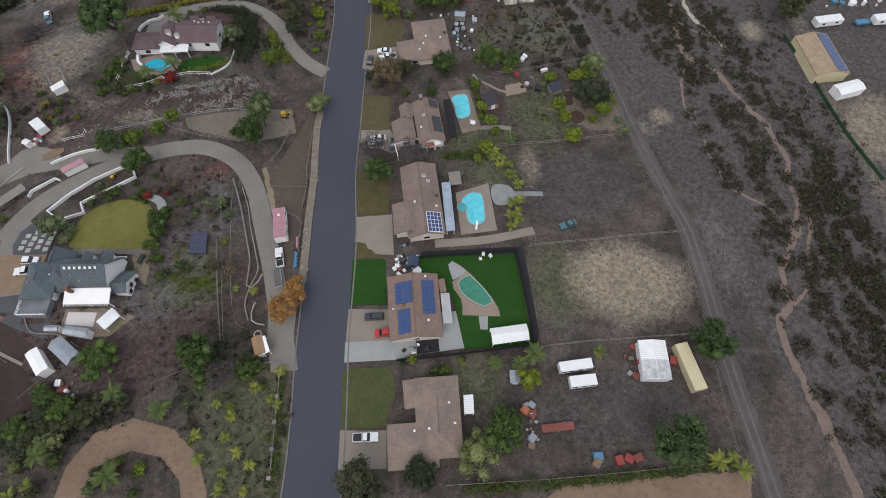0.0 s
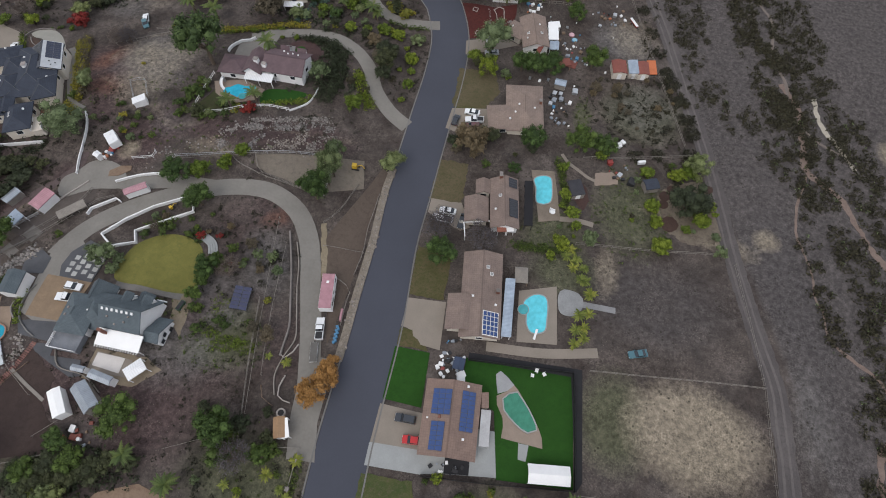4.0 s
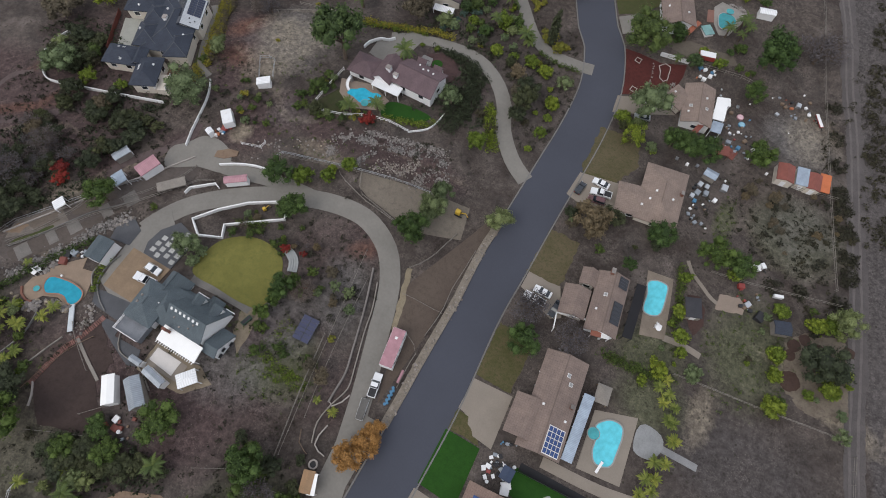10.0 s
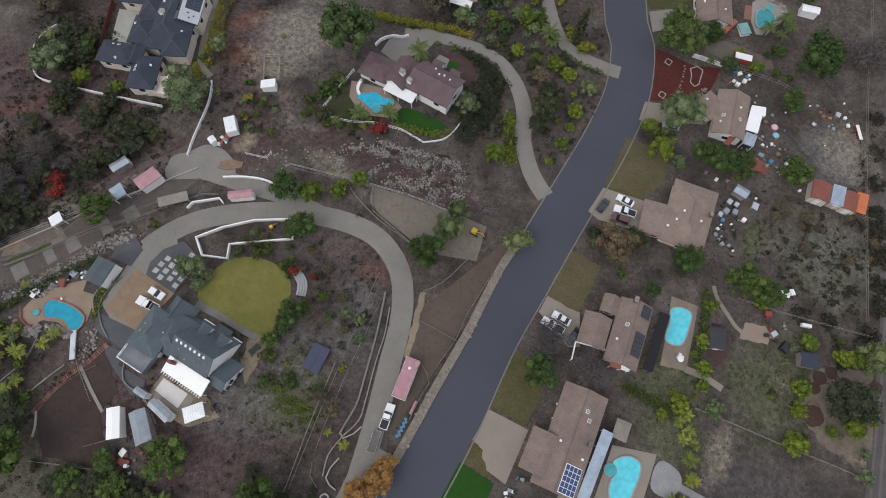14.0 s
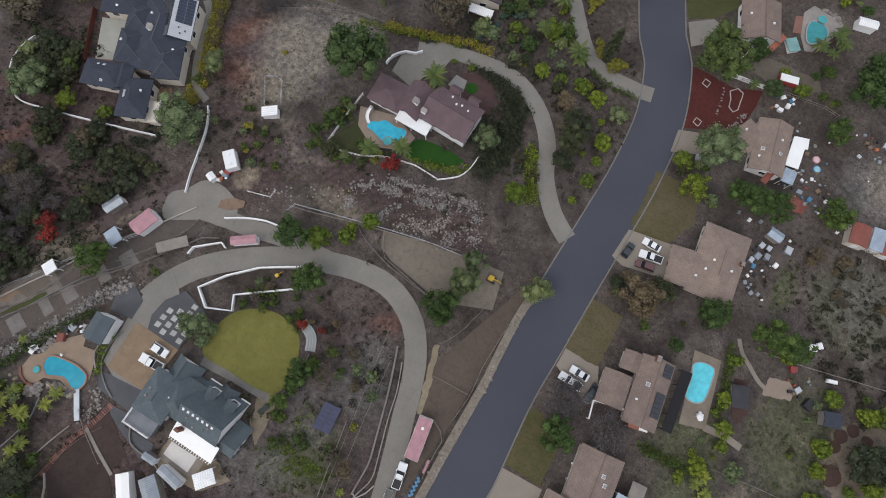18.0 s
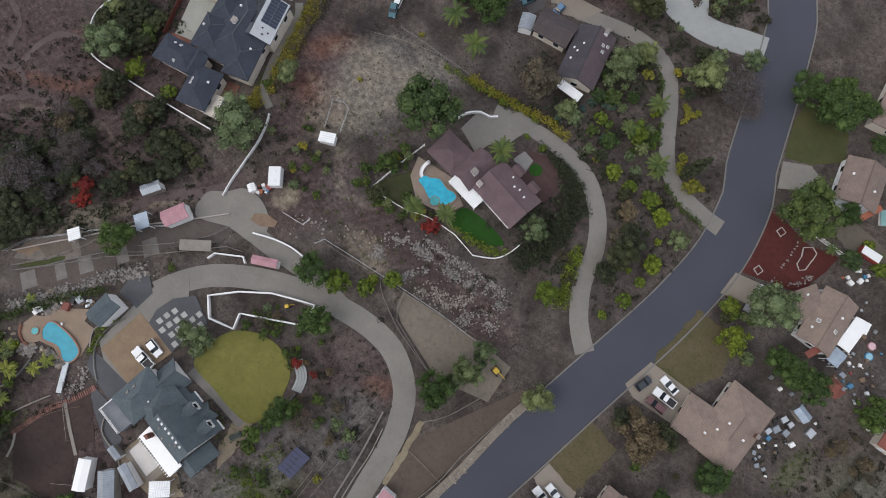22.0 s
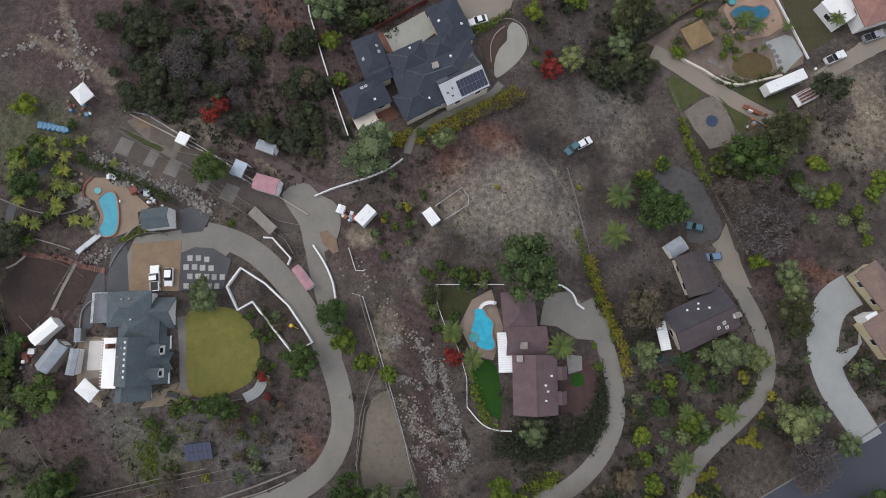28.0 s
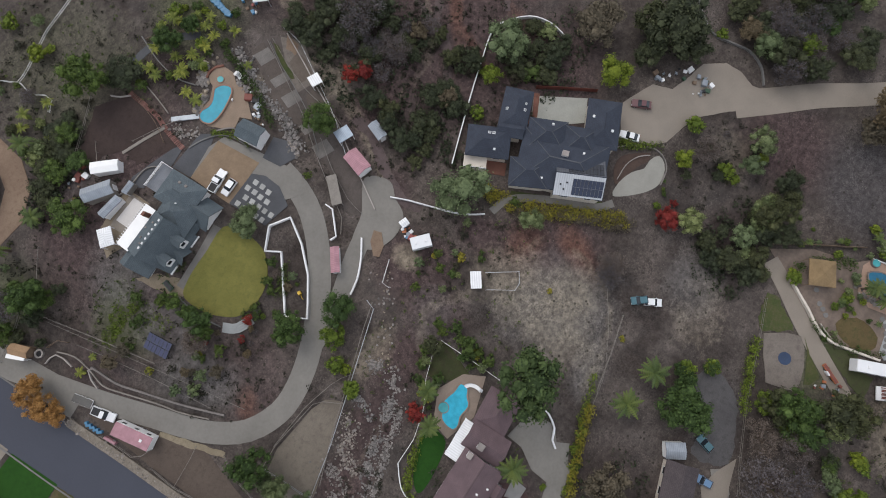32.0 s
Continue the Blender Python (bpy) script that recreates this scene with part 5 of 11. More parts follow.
# house H by the bend
h = house(*(-18.0, 206.0), "tan-roofed house with a red patio cover")
w = Wing(h, (-28.6, 207.3), (-23.9, 196.6), (-14.9, 201.6), 3.0, 2.0, "gable", TILE_BROWN, WHITE)
w.vent(1, 0.2, 0.5), w.vent(-1, -0.2, 0.4), w.ridge_cap(TILE_BROWN)
w = Wing(h, (-24.6, 197.6), (-20.6, 194.0), (-16.0, 198.0), 2.9, 0.3, "shed", PALE_CONC, posts=WHITE, over=0.3)
Wing(h, (-16.9, 197.4), (-15.2, 203.6), (-13.8, 203.2), 2.7, 0.2, "shed", plain("brick_red_awning", (0.26, 0.085, 0.05), 0.7), posts=WOOD, over=0.2)
# roof at the eastern bend
h = house(*(-28.3, 229.8), "brown-roofed house behind large trees near the bend")
w = Wing(h, (-37.0, 235.2), (-30.7, 216.8), (-20.6, 220.4), 3.0, 1.9, "hip", TILE_BROWN)
w.vent(1, 0.1, 0.5), w.ridge_cap(TILE_BROWN)
# mauve-roofed house with the blue pool
h = house(*(-80.0, 136.6), "mauve-brown shingled house with dormers beside a pool")
w = Wing(h, (-81.8, 131.9), (-69.0, 131.7), (-69.0, 141.4), 4.0, 2.4, "gable", TILE_MAUVE, WHITE)
w.vent(1, 0.2, 0.5, 0.4), w.vent(1, 0.0, 0.6, 0.4), w.vent(1, -0.3, 0.3, 0.4), w.vent(1, 0.5, 0.6, 0.4), w.chimney(-1, -0.88, 0.3, 1.2, 1.0, 1.0, WHITE), w.ridge_cap(TILE_MAUVE)
w = Wing(h, (-87.8, 130.7), (-81.6, 130.7), (-81.6, 139.7), 3.6, 2.2, "gable", TILE_MAUVE, WHITE)
w.chimney(-1, -0.2, 0.7, 1.3, 1.3, 1.0, WHITE)
w = Wing(h, (-95.4, 129.9), (-86.7, 130.4), (-87.2, 137.9), 3.0, 1.7, "hip", TILE_MAUVE, WHITE)
Wing(h, (-79.1, 141.0), (-76.2, 141.0), (-76.3, 143.8), 3.4, 1.6, "gable", TILE_MAUVE, WHITE)
Wing(h, (-73.8, 140.8), (-71.0, 140.8), (-71.1, 143.5), 3.4, 1.6, "gable", TILE_MAUVE, WHITE)
w = Wing(h, (-86.6, 128.9), (-77.9, 129.0), (-78.0, 132.0), 2.9, 0.3, "shed", WHITE_RIB, posts=WHITE, over=0.25)
# slate-roofed hilltop house
h = house(*(-84.8, 50.4), "large white house with slate-grey shingled gables and dormers", lift=-2.88)
w = saltbox(h, -87.2, -77.2, [(48.2, 6.7), (52.4, 9.9), (57.6, 2.9)], TILE_SLATE, WHITE)
for x in np.linspace(-86.2, -79.2, 7):
    part("skylight", boxed(-0.24, -0.3, 0.0, 0.24, 0.3, 0.16, Matrix.Translation((float(x) + 84.8, 51.75 - 50.4, 9.45)) @ Matrix.Rotation(radians(37), 4, "X")), WHITE, h)
for x, y in ((-85.0, 50.4), (-81.0, 49.9), (-83.2, 49.2), (-80.0, 51.0)):
    part("roof_vent", boxed(-0.18, -0.18, -0.2, 0.18, 0.18, 0.3, Matrix.Translation((x + 84.8, y - 50.4, 6.7 + (y - 48.2) * 0.76))), STONE, h)
for x in (-84.3, -79.5):
    m = Matrix.Translation((x + 84.8, 57.0 - 50.4, 4.2)) @ Matrix.Rotation(radians(90), 4, "Z")
    d = part("dormer", boxed(-2.6, -0.95, -0.6, 0.0, 0.95, 2.0, m), WHITE, h, "white gabled dormer")
    bm = roof_mesh(1.9, 1.25, 1.9, 1.1, "gable", 0.14)
    bm.transform(m @ Matrix.Translation((-1.6, 0, 0)))
    part("dormer_roof", bm, TILE_SLATE, d)
    part("pane", boxed(-0.02, -0.5, 0.5, 0.05, 0.5, 1.6, m), GLASS, d)
m = Matrix.Translation((-81.9 + 84.8, 57.6 - 50.4, 2.7)) @ Matrix.Rotation(radians(90), 4, "Z")
bm = roof_mesh(2.4, 1.9, 0.4, 1.9, "gable", 0.14)
bm.transform(m @ Matrix.Translation((-1.4, 0, 0)))
part("porch_roof", bm, TILE_SLATE, h)
for x0, x1 in ((-87.3, -84.4), (-79.4, -77.1)):
    part("fascia", boxed(x0 + 84.8, 57.5 - 50.4, 2.5, x1 + 84.8, 57.75 - 50.4, 2.95), WHITE, h)
part("chimney", boxed(-85.9 + 84.8, 47.0 - 50.4, 3.0, -84.9 + 84.8, 47.6 - 50.4, 8.4), BRICK, h)
saltbox(h, -77.2, -73.6, [(47.4, 4.7), (49.4, 6.0), (53.9, 2.7)], TILE_SLATE, WHITE)
for y, z in ((48.6, 2.4), (50.0, 3.0), (51.8, 1.6)):
    part("window", boxed(-73.66 + 84.8, y - 50.9, z, -73.58 + 84.8, y - 49.9, z + 1.1), GLASS, h)
w = Wing(h, (-96.8, 45.4), (-89.3, 45.6), (-89.3, 55.0), 6.3, 2.2, "hip", TILE_SLATE, WHITE)
w.vent(1, -0.2, 0.5, 0.55, 0.3, STONE), w.vent(1, 0.15, 0.5, 0.55, 0.3, STONE), w.vent(-1, 0.2, 0.4, 0.3), w.ridge_cap(TILE_SLATE)
w = Wing(h, (-95.6, 51.5), (-95.6, 58.8), (-89.0, 58.8), 3.6, 3.3, "gable", TILE_SLATE, WHITE, flip=True)
w.ridge_cap(TILE_SLATE)
w = Wing(h, (-93.0, 47.4), (-85.0, 47.6), (-85.0, 56.4), 5.2, 3.2, "hip", TILE_SLATE, WHITE)
w = Wing(h, (-90.4, 52.4), (-86.2, 52.4), (-86.2, 57.0), 3.4, 2.6, "hip", TILE_SLATE, WHITE)
PATIO_WHITE = plain("white_patio_roof", (0.80, 0.80, 0.80), 0.6, vary=0.05)
Wing(h, (-87.1, 44.6), (-76.6, 44.6), (-76.6, 48.2), 5.2, 0.9, "shed", PATIO_WHITE, posts=WHITE, over=0.3)
for k in range(17):
    x = -86.9 + k * 0.62
    part("rafter_tail", boxed(x + 84.72, 44.1 - 50.4, 5.0, x + 84.88, 44.7 - 50.4, 5.12), WHITE, h)
dk = Matrix.Translation((-93.5 + 84.8, 44.1 - 50.4, 1.86))
deck = part("deck", boxed(-3.2, -2.1, -1.5, 3.2, 2.1, 3.2, dk), plain("grey_deck_surface", (0.16, 0.17, 0.19), 0.8), h, "grey surfaced raised deck")
for x0, y0, x1, y1 in ((-3.2, -2.1, 3.2, -2.02), (-3.2, 2.02, 3.2, 2.1), (-3.2, -2.0, -3.12, 2.0)):
    for z in (3.5, 3.8, 4.1):
        part("railing", boxed(x0, y0, z, x1, y1, z + 0.08, dk), WHITE, deck)
for x0, y0 in ((-3.16, -2.06), (0, -2.06), (3.16, -2.06), (-3.16, 2.06), (0, 2.06), (3.16, 2.06), (-3.16, 0)):
    part("baluster", boxed(x0 - 0.06, y0 - 0.06, 3.2, x0 + 0.06, y0 + 0.06, 4.2, dk), WHITE, deck)
# charcoal-roofed house on its own hill
CAP = plain("ridge_tiles", (0.075, 0.08, 0.092), 0.8)
h = house(*(-150.2, 109.6), "sprawling house with charcoal tiled hip roofs and solar panels")
w = Wing(h, (-148.4, 105.3), (-135.9, 109.7), (-145.5, 127.5), 3.6, 2.6, "hip", TILE_BLACK)
w.vent(-1, 0.2, 0.5), w.vent(1, -0.5, 0.4), w.vent(1, 0.4, 0.6), w.vent(-1, -0.4, 0.3), w.ridge_cap(CAP), w.hip_caps(CAP)
w.chimney(1, -0.02, 0.8, 1.3, 1.1, 0.9, WHITE)
w2 = Wing(h, (-150.8, 105.0), (-143.9, 108.1), (-148.1, 116.0), 3.8, 2.4, "hip", TILE_BLACK, windows=False)
w2.hip_caps(CAP), w2.vent(1, 0.2, 0.4)
w2 = Wing(h, (-140.5, 106.2), (-134.4, 109.3), (-138.4, 117.1), 3.7, 2.0, "hip", TILE_BLACK, windows=False)
w2.hip_caps(CAP)
w2 = Wing(h, (-153.5, 113.0), (-147.8, 115.5), (-151.1, 121.9), 4.0, 1.9, "hip", TILE_BLACK, windows=False)
w2.hip_caps(CAP)
w2 = Wing(h, (-162.2, 114.0), (-151.5, 118.7), (-155.2, 125.6), 3.6, 2.0, "hip", TILE_BLACK)
w2.ridge_cap(TILE_BLACK), w2.vent(1, 0.3, 0.5), w2.vent(-1, -0.2, 0.4)
w2 = Wing(h, (-141.9, 94.1), (-135.2, 97.3), (-139.7, 106.2), 3.6, 1.9, "hip", TILE_BLACK)
w2.skylight(1, 0.0, 0.5, 0.7, 0.7), w2.skylight(1, 0.2, 0.5, 0.7, 0.7), w2.vent(-1, 0.3, 0.5)
w2 = Wing(h, (-154.3, 96.5), (-144.7, 100.0), (-147.7, 106.0), 3.6, 1.8, "hip", TILE_BLACK)
w2.skylight(1, 0.0, 0.4, 0.6, 0.6), w2.skylight(-1, 0.1, 0.4, 0.6, 0.6), w2.skylight(1, -0.3, 0.4, 0.5, 0.5)
Wing(h, (-146.4, 99.6), (-142.9, 101.2), (-145.4, 106.4), 3.7, 1.2, "gable", TILE_BLACK, windows=False)
w3 = Wing(h, (-146.3, 114.7), (-138.0, 118.7), (-143.1, 128.7), 3.75, 2.2, "gable", TILE_BLACK, STUCCO, over=0.35)
hc = h.matrix_basis.translation
near = w3.m.inverted() @ Vector(((-142.4, 123.6)[0] - hc.x, (-142.4, 123.6)[1] - hc.y, 0))
east = w3.m.inverted() @ Vector(((-148.6, 126.8)[0] - hc.x, (-148.6, 126.8)[1] - hc.y, 0))
BSIDE, BEND = (1 if near.y > 0 else -1), (1 if east.x > 0 else -1)
w3.sheet("pale_roof_sheet", BSIDE, -0.98, 0.98, 0.0, 0.98, ribbed("pale_grey_sheet", (0.42, 0.44, 0.47), 0.5, 0.45, 0.0, 0.08))
w3.sheet("standing_seam_sheet", -BSIDE, -0.98, 0.98, 0.05, 0.98, ribbed("grey_standing_seam", (0.085, 0.09, 0.105), 0.5, 0.5, 0.2))
w3.solar(BSIDE, *sorted((-BEND * 0.28, BEND * 0.94)), 0.08, 0.8, 8, 2, glassy("dark_blue_solar_cell", (0.014, 0.022, 0.05), 0.2), SOLAR_FRAME)
w3.solar(-BSIDE, *sorted((-BEND * 0.5, BEND * 0.9)), 0.3, 0.95, 10, 2, SOLAR_BLACK, BLACK)
for s, v in ((-0.6, 0.3), (-0.75, 0.5), (-0.5, 0.6)):
    w3.vent(BSIDE, BEND * s, v, 0.35, 0.25, BLACK)
w2 = Wing(h, (-135.7, 97.0), (-133.0, 98.3), (-135.4, 103.0), 2.2, 0.2, "flat", STUCCO, STUCCO, over=0.2, windows=False)
for sx in (-1, 1):
    part("railing", boxed(sx * w2.hl - 0.06, -w2.hw, 2.3, sx * w2.hl + 0.06, w2.hw, 3.2, w2.m), WHITE, h)
# dark shingled house
h = house(*(-92.5, 178.4), "dark shingled house with white gables among trees")
w = Wing(h, (-90.0, 167.0), (-96.0, 181.0), (-87.2, 185.2), 3.4, 2.2, "gable", TILE_DARK)
for s, v in ((-0.3, 0.3), (0.0, 0.45), (0.1, 0.25), (0.3, 0.6)):
    w.vent(1, s, v, 0.45, 0.2)
for s, v in ((0.3, 0.4), (0.5, 0.5), (0.55, 0.25)):
    w.skylight(-1, s, v, 0.8, 0.8)
w.chimney(-1, 0.9, 0.6, 1.3, 1.0, 1.2, WHITE), w.ridge_cap(TILE_DARK)
# slope towards +x gets a lighter, browner shingle colour than the other
w.sheet("roof_shingles", 1 if (w.m @ Vector((0, 1, 0))).x > w.m.translation.x else -1, -0.99, 0.99, 0.01, 0.98, courses("mauve_dark_shingles", (0.085, 0.066, 0.074), 0.22))
w = Wing(h, (-105.0, 178.0), (-103.0, 171.0), (-93.6, 173.6), 3.0, 1.8, "gable", courses("brown_black_shingles", (0.072, 0.060, 0.064), 0.22))
Wing(h, (-88.1, 165.6), (-81.7, 166.6), (-82.6, 168.7), 2.6, 0.3, "shed", WHITE_RIB, posts=WHITE, over=0.2)
# clay-tiled house above the sweeping drive
h = house(*(-86.8, 222.8), "cream stucco house with weathered clay-tiled hip roof")
w = Wing(h, (-93.2, 223.4), (-86.9, 212.4), (-77.7, 217.0), 3.4, 2.2, "hip", TILE_CLAY, CREAM)
w.ridge_cap(TILE_CLAY), w.vent(1, 0.2, 0.5)
w = Wing(h, (-101.6, 217.6), (-98.2, 212.3), (-88.6, 217.2), 3.0, 1.8, "hip", TILE_CLAY, CREAM)
Wing(h, (-89.8, 216.0), (-88.6, 213.3), (-86.2, 214.2), 3.2, 0.1, "flat", WHITE, WHITE, over=0.1, windows=False)
# pink clay-tiled house at the north edge
h = house(*(-166.9, 226.9), "white house with pinkish clay-tiled roof and balconies")
w = Wing(h, (-167.1, 217.5), (-157.9, 220.4), (-163.4, 233.5), 4.2, 2.0, "hip", courses("pink_clay_tiles", (0.27, 0.15, 0.13), 0.3), WHITE)
Wing(h, (-165.4, 211.5), (-169.0, 217.1), (-161.5, 219.3), 3.0, 0.1, "flat", WHITE, WHITE, over=0.1)
# navy-roofed building at the dark lot
h = house(-190.0, 197.0, "white building with a navy shingled hip roof beside the dark lot")
w = Wing(h, (-191.8, 189.4), (-183.7, 194.0), (-188.2, 204.0), 3.4, 1.9, "hip", courses("navy_roof_shingles", (0.045, 0.062, 0.092), 0.25), WHITE, over=0.4)
w.skylight(1, 0.1, 0.45, 0.5, 0.5), w.skylight(1, 0.25, 0.5, 0.5, 0.5), w.ridge_cap(TILE_BLACK)
# cream barn beyond the wash
h = thing("barn", *(128.1, 138.2), "cream metal barn with tan roof and solar strip", "barn")
w = Wing(h, (118.6, 142.5), (120.2, 124.7), (131.1, 127.0), 3.6, 1.3, "gable", TAN_RIB, CREAM, over=0.1, windows=False)
BS = 1 if (w.m @ Vector((0, 1, 0))).x > w.m.translation.x else -1
w.solar(BS, -0.95, 0.95, 0.1, 0.8, 14, 2)



# ---- pools and their decks ----
def pool(pts, water, label, deck=None, deck_mat=None, spa=None, board=None, coping=None, curved=True):
    if deck:
        drape("pool_deck", deck, deck_mat or DECK_STONE, 0.14, "paved deck round a swimming pool", "paving")
    line = smooth_line(pts, 0.6, True) if curved else straight_line(pts, 1.0, True)
    cx, cy = sum(v.x for v in line) / len(line), sum(v.y for v in line) / len(line)
    ob = thing("swimming_pool", cx, cy, label, "pool", lift=max(hz(v.x, v.y) for v in line) - hz(cx, cy))
    paved([(v.x, v.y) for v in line])

    def basin(ring, name, mat, z):
        bm = bmesh.new()
        f = bm.faces.new([bm.verts.new((v.x - cx, v.y - cy, z)) for v in ring])
        f.normal_update()
        if f.normal.z < 0:
            bmesh.ops.reverse_faces(bm, faces=[f])
        bmesh.ops.triangulate(bm, faces=bm.faces[:])
        part(name, bm, mat, ob)

    def rim(ring, name):
        bm = bmesh.new()
        n = len(ring)
        rows = []
        for i in range(n):
            d = ring[(i + 1) % n] - ring[i - 1]
            nn = Vector((d.y, -d.x, 0)).normalized()
            p = ring[i]
            rows.append([bm.verts.new((p.x - cx + nn.x * o, p.y - cy + nn.y * o, z)) for o, z in ((-0.13, 0.1), (-0.13, 0.32), (0.17, 0.32), (0.17, -1.6))])
        for i in range(n):
            a, b = rows[i], rows[(i + 1) % n]
            for k in range(3):
                bm.faces.new((a[k], b[k], b[k + 1], a[k + 1]))
        bmesh.ops.recalc_face_normals(bm, faces=bm.faces[:])
        part(name, bm, coping or PALE_CONC, ob)

    basin(line, "water", water, 0.26)
    rim(line, "coping")
    if spa:
        (sx, sy), r = spa
        ring = [Vector((sx + r * math.cos(a), sy + r * math.sin(a), 0)) for a in np.linspace(0, 2 * math.pi, 17)[:-1]]
        basin(ring, "spa_water", SPA, 0.4)
        rim(ring, "spa_rim")
    if board:
        (ax, ay), (bx, by) = board
        m = Matrix.Translation(((ax + bx) / 2 - cx, (ay + by) / 2 - cy, 0.6)) @ Matrix.Rotation(math.atan2(by - ay, bx - ax), 4, "Z")
        part("diving_board", boxed(-1.4, -0.28, 0, 1.4, 0.28, 0.1, m), WHITE, ob)
    return ob


pool([(5.2, 78.0), (7.5, 80.5), (10.3, 80.6), (11.3, 78.4), (11.5, 74.9), (11.4, 71.7), (9.8, 70.5), (7.9, 70.5), (6.6, 72.4), (6.2, 75.4)], POOL_CYAN, "bright turquoise freeform pool with a round spa",
     [(3.7, 80.9), (13.0, 84.1), (14.6, 68.7), (4.9, 67.5)], TAN_DRIVE, ((5.4, 76.0), 1.3), ((9.0, 69.2), (9.3, 71.0)))
pool([(3.2, 116.4), (5.0, 118.0), (7.8, 118.0), (8.6, 115.2), (8.9, 110.3), (7.3, 108.7), (5.1, 108.7), (4.4, 110.4), (4.1, 113.5)], POOL_CYAN, "bright turquoise oblong pool with rounded ends",
     [(2.1, 119.6), (8.7, 120.7), (10.5, 112.7), (12.0, 104.6), (6.2, 102.7), (4.8, 109.2)], plain("brown_pool_deck", (0.185, 0.152, 0.122), 0.85, vary=0.25))
pool([(3.7, 53.4), (5.0, 54.9), (6.8, 55.6), (8.4, 54.0), (9.7, 52.5), (11.0, 50.7), (12.0, 49.1), (12.2, 48.0), (10.3, 47.0), (8.8, 47.5), (7.3, 48.4), (5.6, 49.7), (4.3, 51.0)], POOL_GREEN, "murky green curved pool with pale coping",
     [(2.2, 53.8), (4.3, 55.2), (5.7, 57.2), (7.2, 55.8), (8.6, 54.1), (10.1, 52.2), (11.5, 50.3), (12.7, 48.4), (13.6, 46.6), (14.0, 44.4), (9.4, 44.6), (4.6, 44.8), (4.7, 47.2), (4.3, 49.2), (2.6, 51.8)], DECK_STONE, curved=False)
drape("patio", [(1.3, 58.7), (2.3, 59.7), (4.2, 58.5), (5.9, 57.0), (4.4, 55.3), (2.4, 54.3), (1.8, 56.4)], plain("grey_flagging", (0.27, 0.275, 0.285), 0.85, vary=0.15), 0.15, "grey paved corner of the pool deck", "paving")
drape("patio", [(8.6, 44.5), (10.9, 44.5), (10.7, 41.0), (8.9, 41.1)], PALE_CONC, 0.13, "small pale paved strip in the turf", "paving")
pool([(-92.0, 124.2), (-91.9, 126.2), (-90.6, 126.8), (-88.8, 128.3), (-86.0, 128.0), (-84.3, 128.6), (-82.8, 128.2), (-82.7, 126.2), (-83.5, 124.6), (-84.6, 124.0), (-85.1, 123.0), (-87.5, 123.2), (-89.8, 123.9)], POOL_SKY, "bright blue freeform pool with a white slide",
     [(-96.3, 128.1), (-87.5, 130.6), (-80.4, 128.1), (-81.6, 123.7), (-88.3, 120.6), (-94.0, 123.6)], DECK_STONE, ((-85.6, 123.8), 1.1), coping=DECK_STONE)
pool([(-117.3, 40.1), (-118.9, 41.0), (-119.6, 42.7), (-118.9, 43.9), (-116.5, 44.6), (-113.8, 45.0), (-111.4, 44.9), (-109.9, 44.4), (-109.2, 42.7), (-109.8, 41.1), (-111.4, 40.8), (-112.9, 41.5), (-114.5, 41.4), (-116.1, 40.6)], POOL_BLUE, "blue kidney-shaped pool edged with rocks",
     [(-119.1, 37.1), (-121.4, 37.4), (-122.8, 38.9), (-122.8, 41.5), (-121.1, 43.2), (-121.1, 45.2), (-118.8, 48.3), (-116.0, 51.3), (-114.8, 48.7), (-112.3, 49.3), (-110.5, 47.2), (-109.1, 44.0), (-109.4, 41.1), (-110.9, 40.0), (-112.4, 40.4), (-114.3, 40.7), (-117.5, 39.3), (-118.1, 37.9)], plain("tan_pool_paving", (0.235, 0.175, 0.13), 0.85, vary=0.18), ((-119.8, 39.9), 0.75), coping=plain("terracotta_coping", (0.26, 0.15, 0.11), 0.8))
pool([(-10.0, 211.0), (-9.5, 213.3), (-7.3, 213.9), (-5.3, 213.3), (-4.2, 211.0), (-5.4, 208.6), (-6.8, 206.9), (-8.6, 207.3)], glassy("teal_pool_water", (0.04, 0.24, 0.27), 0.1, 0.25), "teal freeform pool beside boulders", [(-12.4, 214.5), (-10.9, 217.7), (-5.5, 217.2), (-1.8, 216.7), (-2.1, 213.1), (-3.6, 210.1), (-4.7, 206.1), (-7.4, 204.9), (-10.2, 208.1)], plain("pale_pool_deck", (0.24, 0.225, 0.21), 0.85, vary=0.2), ((-7.4, 215.0), 1.2))
drape("patio", [(-13.8, 212.6), (-11.1, 213.7), (-10.2, 208.7), (-12.5, 207.9)], plain("terracotta_tiles", (0.20, 0.105, 0.085), 0.85), 0.12, "terracotta terrace beside the tan-roofed house", "paving")
FIRE_PIT = ("fire_pit", [((2.6, 232.5)[0] + 1.9 * math.cos(k * 0.45), (2.6, 232.5)[1] + 1.9 * math.sin(k * 0.45)) for k in range(14)], 0.4, 0.5, KERB, "pale ring of stones round a fire pit", True)
